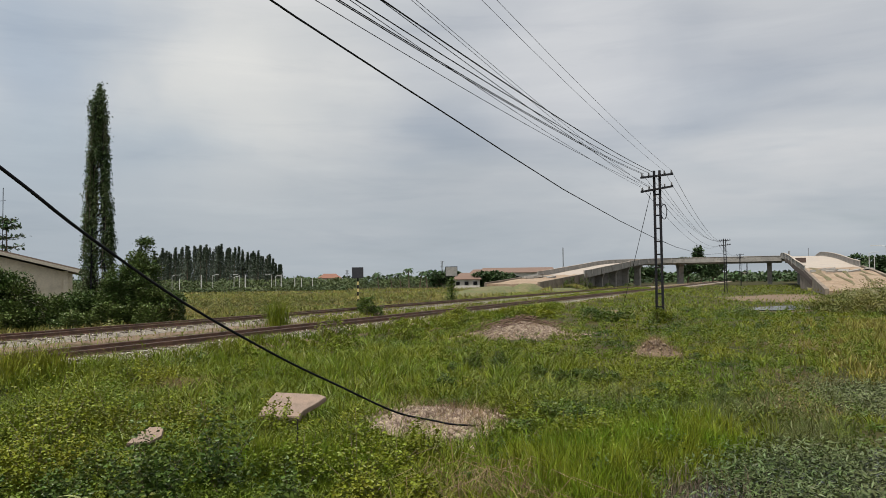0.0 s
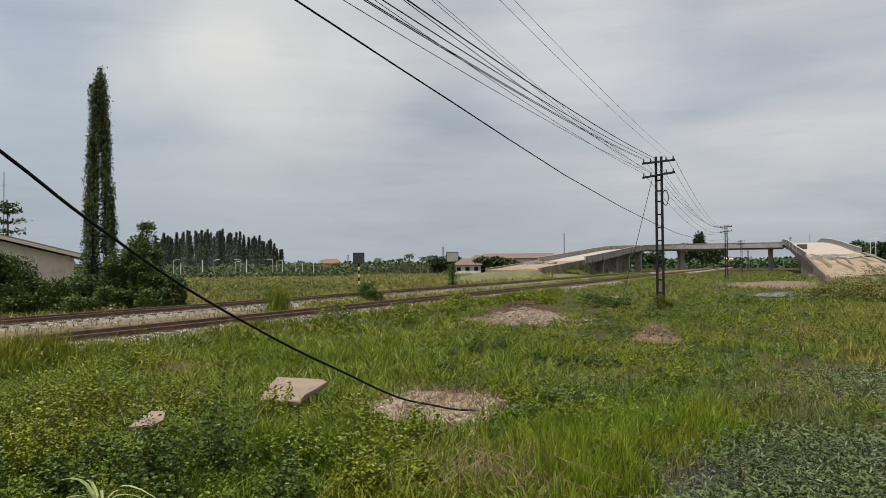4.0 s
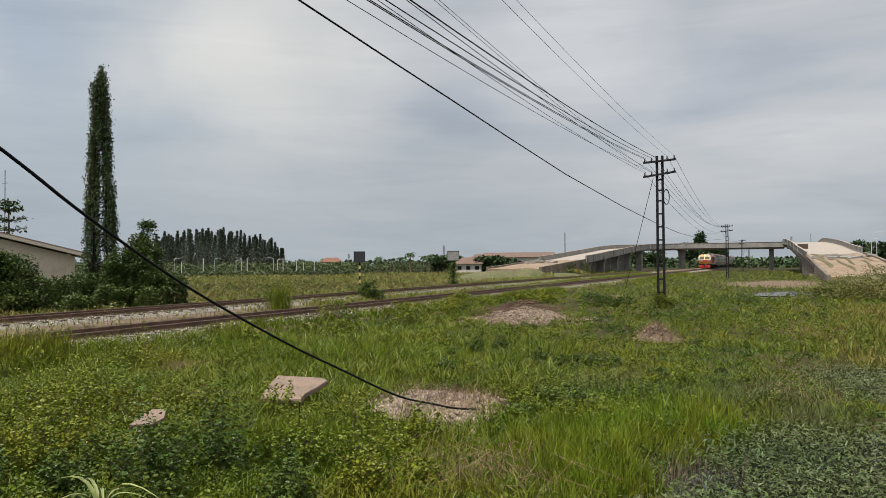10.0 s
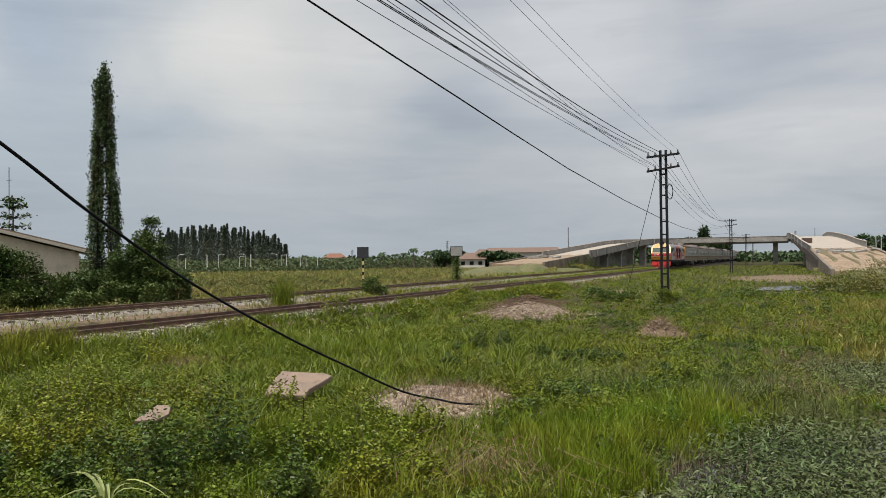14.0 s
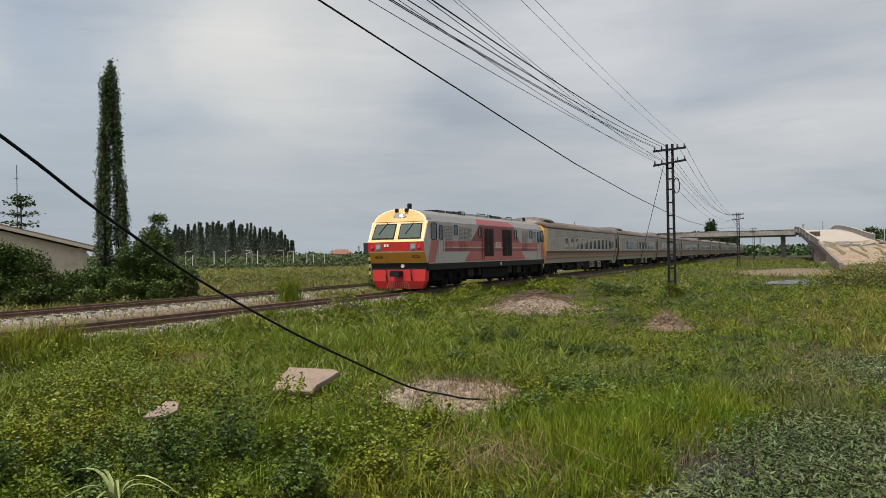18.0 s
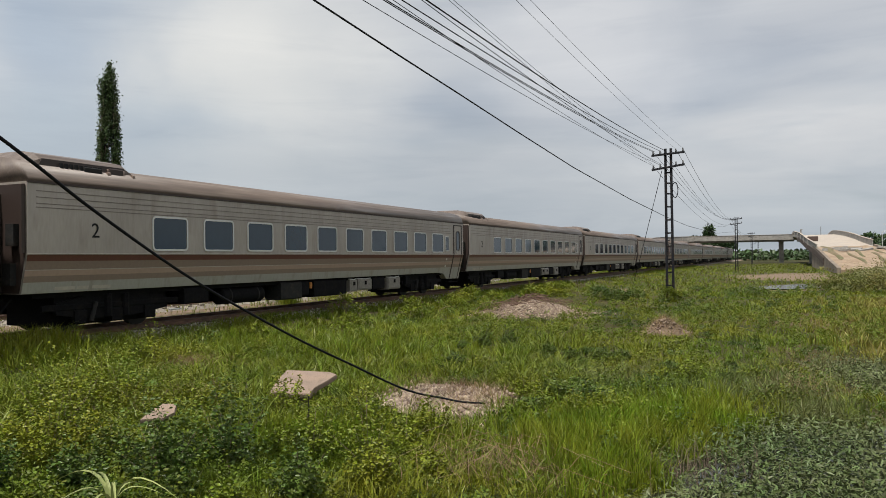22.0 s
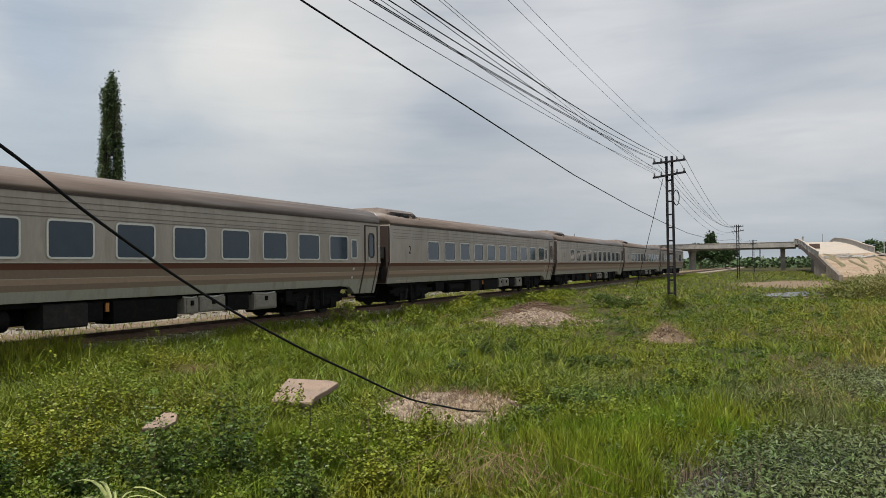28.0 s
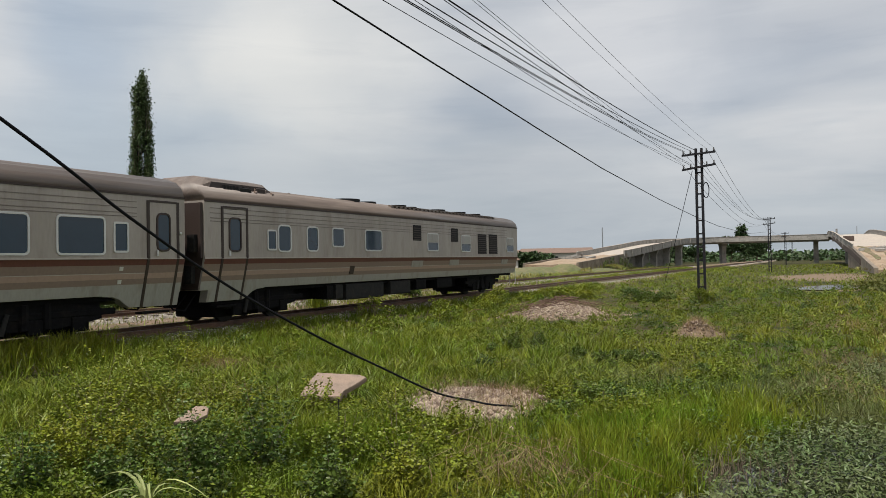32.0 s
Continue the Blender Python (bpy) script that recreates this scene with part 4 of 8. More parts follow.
def bogie(parent, y, wheels, r=0.43):
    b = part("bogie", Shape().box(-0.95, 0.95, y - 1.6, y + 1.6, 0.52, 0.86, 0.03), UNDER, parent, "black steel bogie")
    # added box between the wheels, closes the bogie's middle to block light
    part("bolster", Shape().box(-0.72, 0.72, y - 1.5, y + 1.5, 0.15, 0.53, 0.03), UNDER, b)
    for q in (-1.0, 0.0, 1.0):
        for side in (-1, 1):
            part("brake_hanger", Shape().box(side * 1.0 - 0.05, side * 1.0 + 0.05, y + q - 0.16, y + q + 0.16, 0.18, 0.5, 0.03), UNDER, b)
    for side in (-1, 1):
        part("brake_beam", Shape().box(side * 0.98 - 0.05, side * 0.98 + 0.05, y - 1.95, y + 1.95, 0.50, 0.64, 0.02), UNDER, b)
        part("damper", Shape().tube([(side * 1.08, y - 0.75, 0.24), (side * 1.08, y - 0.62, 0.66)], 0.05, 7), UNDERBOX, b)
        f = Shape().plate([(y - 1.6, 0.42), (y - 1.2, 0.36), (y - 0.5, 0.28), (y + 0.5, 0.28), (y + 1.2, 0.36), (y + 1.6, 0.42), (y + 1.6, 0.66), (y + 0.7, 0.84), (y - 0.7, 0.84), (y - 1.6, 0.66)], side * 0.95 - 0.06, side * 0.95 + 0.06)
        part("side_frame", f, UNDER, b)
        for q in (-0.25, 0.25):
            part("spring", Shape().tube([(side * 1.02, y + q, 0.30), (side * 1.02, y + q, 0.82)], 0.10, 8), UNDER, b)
    for wy in wheels:
        for side in (-1, 1):
            x = side * 0.53
            wh = soft(Shape().tube([(x - 0.065, wy, r), (x + 0.065, wy, r)], r, 20))
            wh.tube([(x + side * 0.065, wy, r), (x + side * 0.14, wy, r)], 0.12, 10)
            wh.smooth = False
            part("wheel", wh, WHEEL, b, "steel wheel")
            part("axle_box", Shape().box(x + side * 0.36 - 0.09, x + side * 0.36 + 0.12, wy - 0.14, wy + 0.14, 0.28, 0.58, 0.03), UNDER, b)


ROOF_ARC = [(SIDE, CREASE), (1.385, 3.33), (1.32, 3.47), (1.15, 3.61), (0.85, 3.72), (0.43, 3.79), (0, 3.81)]
LEN, FRONT = 22.45, -0.2


def coach_shell(c, end=LEN, front_skirt=None, tail_skirt=20.95, colour=COACH):
    prof = [(side_at(SILL), SILL), (SIDE, WAIST), (SIDE, CREASE), (-SIDE, CREASE), (-SIDE, WAIST), (-side_at(SILL), SILL)]
    part("body", Shape().prism(prof, FRONT, end), colour, c, "dusty beige-grey coach body")
    arc = [(x, z - 0.004) for x, z in ROOF_ARC] + [(-x, z - 0.004) for x, z in reversed(ROOF_ARC[:-1])]
    part("roof", soft(Shape().prism(arc, FRONT + 0.02, end - 0.02)), ROOF, c, "brownish dusty curved roof with sheen painted in streaks")
    for side in (-1, 1):
        part("gutter", Shape().box(side * SIDE - 0.02 if side < 0 else SIDE - 0.015, side * SIDE + 0.015 if side < 0 else SIDE + 0.02, FRONT, end, CREASE - 0.03, CREASE + 0.015), SEAL, c, "dark gutter strip")
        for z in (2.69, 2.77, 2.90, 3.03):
            part("side_rib", Shape().box(side * SIDE - 0.008, side * SIDE + 0.008, 0.0, end - 1.45, z, z + 0.018), RIB, c, "pressed rib with its shade in the colour")
        for name, z0, z1, mat, lab in (("waist_stripe", 1.59, 1.725, MAROON, "dark maroon stripe"), ("upper_stripe", 1.405, 1.59, BROWN, "brown stripe"), ("middle_stripe", 1.28, 1.405, TAN, "pinkish tan stripe"), ("lower_stripe", 1.15, 1.28, BROWN, "brown stripe"), ("skirt_panel", SILL + 0.005, 1.15, COACH_LOW, "grey lower skirt")):
            part(name, band(z0, z1, FRONT + 0.004, end - 0.004, 0.004, side), mat, c, lab)
        part("waist_moulding", Shape().box(side * SIDE - 0.018, side * SIDE + 0.018, FRONT, end, 1.73, 1.757), PALE_TRIM, c, "pale waist moulding")
        part("stripe_edge", band(1.397, 1.413, FRONT + 0.004, end - 0.004, 0.007, side), PALE_TRIM, c)
        for lo, hi in ((tail_skirt, end - 0.02), front_skirt or (None, None)):
            if lo is None:
                continue
            # the lower edge sweeps up towards the middle of the coach
            inner, sgn = (lo, 1) if lo > end / 2 else (hi, -1)
            rings = []
            for dy, z in ((-0.75, 0.90), (-0.45, 0.88), (-0.25, 0.81), (-0.1, 0.70), (0.06, 0.62), (abs(hi - lo), 0.60)):
                rings.append([(side * (side_at(q) + o), inner + sgn * dy, q) for q, o in ((z, -0.25), (z, 0.003), (0.93, 0.003), (0.93, -0.25))])
            part("step_skirt", Shape().sweep(rings), COACH_LOW, c, "low skirt below the door")
    part("end_gangway", Shape().box(-0.62, 0.62, -0.46, FRONT - 0.012, 0.9, 3.05, 0.06), SEAL, c, "black rubber gangway")
    part("end_gangway", Shape().box(-0.62, 0.62, end, end + 0.28, 0.9, 3.05, 0.06), SEAL, c, "black rubber gangway")
    wall = [(side_at(0.93) - 0.05, 0.93), (SIDE - 0.06, WAIST), (SIDE - 0.06, CREASE - 0.05), (-SIDE + 0.06, CREASE - 0.05), (-SIDE + 0.06, WAIST), (-side_at(0.93) + 0.05, 0.93)]
    part("end_wall", Shape().prism(wall, FRONT - 0.012, FRONT - 0.003), SEAL, c, "dark plate over the coach end")
    for x in (-1.36, 1.29):
        part("end_post", Shape().box(x, x + 0.07, FRONT - 0.10, FRONT - 0.012, 1.75, 3.15), SEAL, c)
    for x, z in ((-1.15, 1.9), (1.05, 1.9), (0.95, 1.1)):
        part("end_locker", Shape().box(x - 0.12, x + 0.12, FRONT - 0.14, FRONT - 0.012, z, z + 0.45), UNDERBOX, c)
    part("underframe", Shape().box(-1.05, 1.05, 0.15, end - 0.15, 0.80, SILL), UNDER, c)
    # added black box, blocks the bright view through under the floor
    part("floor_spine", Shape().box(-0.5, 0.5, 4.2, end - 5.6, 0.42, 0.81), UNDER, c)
    for y in (-0.25, end + 0.25):
        part("coupler", Shape().box(-0.12, 0.12, y - 0.3, y + 0.3, 0.62, 0.84, 0.03), UNDER, c)
    bogie(c, 2.35, (1.35, 3.35))
    bogie(c, end - 3.7, (end - 4.7, end - 2.7))


def door(c, side, y0, y1, x=SIDE):
    """A kinked end door that follows the side's slope."""
    d = part("door", band(WAIST, 3.06, y0, y1, 0.008, side), COACH, c, "beige-grey coach door")
    low = band(0.61, WAIST, y0, y1, 0.012, side)
    part("lower_panel", low, COACH_LOW, d, "grey lower half of the door")
    for z0, z1, m in ((1.59, 1.725, MAROON), (1.28, 1.405, TAN), (1.15, 1.28, BROWN), (1.405, 1.59, BROWN)):
        part("door_stripe", band(z0, z1, y0, y1, 0.015, side), m, d)
    for ya, yb in ((y0 - 0.075, y0), (y1, y1 + 0.075)):
        part("door_post", band(0.60, WAIST, ya, yb, 0.02, side), SEAL, d, "dark rubber door edge")
        part("door_post", band(WAIST, 3.10, ya, yb, 0.02, side), SEAL, d, "dark rubber door edge")
    part("door_head", band(3.06, 3.11, y0, y1, 0.02, side), SEAL, d)
    window(d, side, SIDE + 0.008, y0 + 0.24, y1 - 0.24, 1.95, 2.78, 0.1, SEAL)
    hx = side * (SIDE + 0.05)
    part("handle", Shape().tube([(hx, y0 + 0.2, 1.80), (hx, y0 + 0.2, 1.94)], 0.025, 6), ALU, d, "pale metal door handle")
    part("step", Shape().box(min(side * 0.9, side * 1.14), max(side * 0.9, side * 1.14), y0, y1, 0.44, 0.49), UNDER, c)


def pod(c):
    """Cooling unit on the roof at the leading end."""
    prof = [(-1.14, 3.32), (1.14, 3.32), (1.10, 3.74), (0.96, 3.86), (0.55, 3.95), (-0.55, 3.95), (-0.96, 3.86), (-1.10, 3.74)]
    s = Shape().sweep([[(x * 0.94, 0.02, 3.32 + (z - 3.32) * 0.72) for x, z in prof], [(x, 0.30, z) for x, z in prof], [(x, 2.55, z) for x, z in prof], [(x, 2.80, 3.32 + (z - 3.32) * 0.72) for x, z in prof]])
    p = part("cooling_unit", s, ROOF, c, "brown roof cooling unit with louvred sides")
    for side in (-1, 1):
        part("side_grille", Shape().sweep([[(side * (1.155 - 0.005 * k), 0.12, 3.36), (side * (1.155 - 0.005 * k), 2.5, 3.36), (side * (1.125 - 0.005 * k), 2.5, 3.76), (side * (1.125 - 0.005 * k), 0.34, 3.76)] for k in (0, 9)]), SEAL, p, "dark grille along the cooling unit")
        part("side_box", Shape().box(side * 1.13 - 0.07, side * 1.13 + 0.07, 1.35, 1.8, 3.4, 3.68, 0.02), UNDERBOX, p)
        part("side_box", Shape().box(side * 1.12 - 0.06, side * 1.12 + 0.06, 2.05, 2.42, 3.38, 3.72, 0.02), SEAL, p)
        for i in range(9):
            y = 0.75 + i * 0.125
            part("louvre", Shape().box(side * 1.135 - 0.035, side * 1.135 + 0.035, y, y + 0.07, 3.50, 3.70), BLACK, p)
        part("service_hatch", Shape().box(side * 1.12 - 0.03, side * 1.12 + 0.03, 2.0, 2.5, 3.48, 3.70, 0.02), BROWN, p)
        part("bracket", Shape().box(side * 1.2 - 0.06, side * 1.2 + 0.06, 0.25, 0.65, 3.36, 3.48, 0.02), ALU, p, "pale metal bracket")
        for y in (1.95, 2.66):
            part("lug", Shape().box(side * 1.18 - 0.05, side * 1.18 + 0.05, y, y + 0.08, 3.32, 3.62, 0.02), BROWN, p)


def under_gear(c, items):
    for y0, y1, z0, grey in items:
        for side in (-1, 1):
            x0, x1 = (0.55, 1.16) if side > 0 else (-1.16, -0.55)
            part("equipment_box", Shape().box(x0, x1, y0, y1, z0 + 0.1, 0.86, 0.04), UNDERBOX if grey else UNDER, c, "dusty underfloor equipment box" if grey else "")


def coach_fittings(c):
    """Air tank, pale switch boxes, a valve and hanging hoses under a coach."""
    for side in (-1, 1):
        x = side * 0.86
        part("air_tank", soft(Shape().tube([(x, 6.0, 0.56), (x, 6.08, 0.56), (x, 7.72, 0.56), (x, 7.8, 0.56)], 0.235, 14)), UNDER, c, "black air tank")
        for y in (6.3, 7.5):
            part("tank_strap", Shape().tube([(x, y, 0.56), (x, y + 0.05, 0.56)], 0.25, 14), UNDERBOX, c)
        part("valve", Shape().tube([(side * 1.12, 10.15, 0.62), (side * 1.12, 10.15, 0.82)], 0.05, 7), ORANGE, c, "small orange valve")
        for y0, y1, z0 in ((12.55, 13.05, 0.40), (13.12, 14.1, 0.42), (15.35, 16.4, 0.36)):
            b = part("switch_box", Shape().box(min(side * 0.6, side * 1.16), max(side * 0.6, side * 1.16), y0, y1, z0, 0.83, 0.03), PALEBOX, c, "dusty pale switch box")
            ym = (y0 + y1) / 2
            part("box_lid", Shape().box(side * 1.165 - 0.012, side * 1.165 + 0.012, y0 + 0.06, y1 - 0.06, z0 + 0.05, 0.78, 0.01), PALEBOX, b)
            part("latch", Shape().box(side * 1.19 - 0.02, side * 1.19 + 0.02, ym - 0.05, ym + 0.05, 0.62, 0.75), UNDER, b)
            part("pipe", Shape().tube([(side * 1.1, y0, 0.85), (side * 1.17, ym, 0.825), (side * 1.1, y1, 0.85)], 0.02, 5), ALU, b)
        for k, sag in ((0.55, 0.24), (0.85, 0.30)):
            part("hose", Shape().tube([(side * k, LEN - 0.15, 0.80), (side * k, LEN + 0.12, 0.76 - sag), (side * k, LEN + 0.5, 0.76 - sag * 1.15), (side * k, LEN + 0.85, 0.80)], 0.022, 6), UNDER, c, "black hanging hose")
        part("foot_rail", Shape().tube([(side * 1.14, 3.9, 0.34), (side * 1.14, 4.3, 0.34)], 0.02, 5), ALU, c)


def make_coach(first=False, saloon=False):
    c = thing("passenger_coach", pose(0, 0, 0), "dusty beige-grey passenger coach with maroon stripes", "railway coach", "coaches of the train")
    coach_shell(c, front_skirt=(0.1, 1.5) if saloon else None, tail_skirt=None if saloon else 20.95)
    for side in (1, -1):
        for i in range(11 if first else 9 if saloon else 10):
            y = 4.407 + 1.417 * i if first else 5.72 + 1.764 * i if saloon else 3.13 + 1.764 * i
            window(c, side, SIDE, y, y + (0.84 if first else 1.10), 1.86, 2.62)
        if first:
            window(c, side, SIDE, 19.56, 19.84, 1.92, 2.48, 0.02, ALU)
            window(c, side, SIDE, 20.0, 20.47, 1.90, 2.58)
        elif saloon:
            window(c, side, SIDE, 1.85, 2.2, 1.95, 2.52, 0.02, ALU)
            door(c, side, 0.3, 1.15)
            a, b = (SIDE - 0.01, SIDE + 0.006) if side > 0 else (-SIDE - 0.006, -SIDE + 0.01)
            part("maroon_panel", Shape().plate([(FRONT + 0.01, 1.76), (4.9, 1.76), (3.9, 2.66), (3.1, 3.1), (FRONT + 0.01, 3.1)], a, b), PANEL_RED, c, "faded maroon slanted end panel")
        else:
            window(c, side, SIDE, 20.40, 20.72, 1.92, 2.52, 0.02, ALU)
        if not saloon:
            door(c, side, 21.36, 22.18)
            for z in (1.17, 1.47):
                part("lock_plate", band(z, z + 0.09, 20.55, 20.65, 0.016, side), ALU, c)
        part("side_lamp", soft(Shape().tube([(side * 1.39, 22.3, 2.35), (side * 1.43, 22.3, 2.35)], 0.035, 8)), ALU, c)
    if not saloon:
        lettering("1" if first else "2", 0.46, BLACK, SIDE + 0.004, 1.45, 2.24, c)
        for side in (1, -1):
            # worn lines of small stencilled writing
            for y0, y1 in ((0.55, 1.05), (1.1, 1.4), (1.5, 2.0)):
                part("stencil_bar", band(0.97, 1.04, y0, y1, 0.008, side), PALE_TRIM, c)
    pod(c)
    under_gear(c, [(4.4, 5.3, 0.34, False), (8.5, 9.6, 0.22, True), (9.6, 10.0, 0.30, False), (10.3, 12.3, 0.22, False), (14.2, 15.1, 0.30, False), (16.9, 17.2, 0.36, False)])
    coach_fittings(c)
    for y in (5.5, 20.6):
        part("roof_vent", Shape().box(-0.12, 0.12, y, y + 0.24, 3.68, 3.78, 0.02), ROOF, c)
    return c


def make_van():
    c = thing("generator_van", pose(0, 0, 0), "dusty beige-grey generator and brake van with roof grilles", "railway coach", "coaches of the train")
    end = 21.9
    coach_shell(c, end=end, front_skirt=(0.1, 1.55), tail_skirt=None)
    for side in (1, -1):
        door(c, side, 0.47, 1.34)
        for y0, y1, z0, z1, r in ((2.26, 2.58, 2.0, 2.5, 0.02), (2.72, 3.25, 1.95, 2.66, 0.1), (4.08, 4.6, 1.97, 2.66, 0.1), (5.42, 6.02, 2.12, 2.66, 0.05), (7.36, 8.4, 2.0, 2.66, 0.07), (11.95, 12.85, 2.02, 2.66, 0.05), (15.12, 16.02, 2.0, 2.65, 0.05), (20.42, 21.3, 2.0, 2.65, 0.05)):
            w = window(c, side, SIDE, y0, y1, z0, z1, r)
            if y0 > 11:
                part("sash", Shape().box(side * SIDE + (0.0 if side > 0 else -0.03), side * SIDE + (0.03 if side > 0 else 0.0), y0, y1, z0 + 0.30, z1), COACH_LOW, w, "half-lowered grey shutter")
        for y0, y1, z0, z1 in ((10.75, 11.4, 2.38, 2.98), (14.1, 14.76, 2.38, 2.96), (16.88, 17.85, 1.87, 2.78), (18.15, 19.18, 1.87, 2.80)):
            g = part("vent_grille", Shape().box(side * SIDE - 0.02, side * SIDE + 0.012, y0, y1, z0, z1), BLACK, c, "black vent grille")
            n = int((z1 - z0) / 0.09)
            for i in range(n):
                part("slat", Shape().box(side * SIDE - 0.01, side * SIDE + 0.022, y0, y1, z0 + 0.02 + i * 0.09, z0 + 0.05 + i * 0.09), SEAL, g)
        for y0, y1, z0, z1 in ((10.7, 11.6, 1.36, 1.6), (14.0, 14.9, 1.38, 1.62), (19.8, 20.6, 1.36, 1.6)):
            part("hatch", band(z0, z1, y0, y1, 0.02, side), COACH_LOW, c)
        part("filler_hatch", band(1.18, 1.46, 6.5, 6.75, 0.02, side), SEAL, c)
        part("roof_grille", Shape().box(side * 1.14 - 0.04, side * 1.14 + 0.04, 9.5, 19.3, 3.38, 3.42), ROOF, c)
        for i in range(30):
            y = 9.5 + i * 0.336
            part("grille_fin", Shape().box(side * 1.12 - 0.07, side * 1.12 + 0.07, y, y + 0.17, 3.40, 3.66), ROOF, c)
        part("grille_top", Shape().box(side * 1.12 - 0.06, side * 1.12 + 0.06, 9.5, 19.3, 3.655, 3.69), ROOF, c)
    for y, r in ((7.6, 0.55), (9.0, 0.38), (11.2, 0.42), (12.3, 0.3), (14.5, 0.5), (16.6, 0.5), (18.4, 0.45)):
        part("roof_fan", Shape().tube([(0.4, y, 3.58), (0.4, y, 3.76), (0.4, y, 3.80)], r, 14), BLACK, c, "dark round roof fan")
    mush = Shape().tube([(0.5, 2.2, 3.55), (0.5, 2.2, 3.86)], 0.06, 8)
    mush.tube([(0.5, 2.2, 3.86), (0.5, 2.2, 3.93)], 0.26, 12, 0.2)
    part("mushroom_vent", mush, ROOF, c)
    part("aerial", Shape().tube([(0.3, 4.6, 3.6), (0.3, 4.6, 3.82)], 0.04, 6), ROOF, c)
    pod(c)
    under_gear(c, [(5.4, 5.75, 0.3, False), (5.9, 6.3, 0.26, True), (6.5, 8.9, 0.22, True), (9.4, 10.9, 0.26, True), (11.4, 12.2, 0.36, False), (13.2, 14.6, 0.34, False)])
    lad = Shape()
    for x in (0.9, 1.2):
        lad.tube([(x, end + 0.12, 0.4), (x, end + 0.12, 1.1)], 0.02, 5)
    part("end_ladder", lad, ALU, c)
    return c


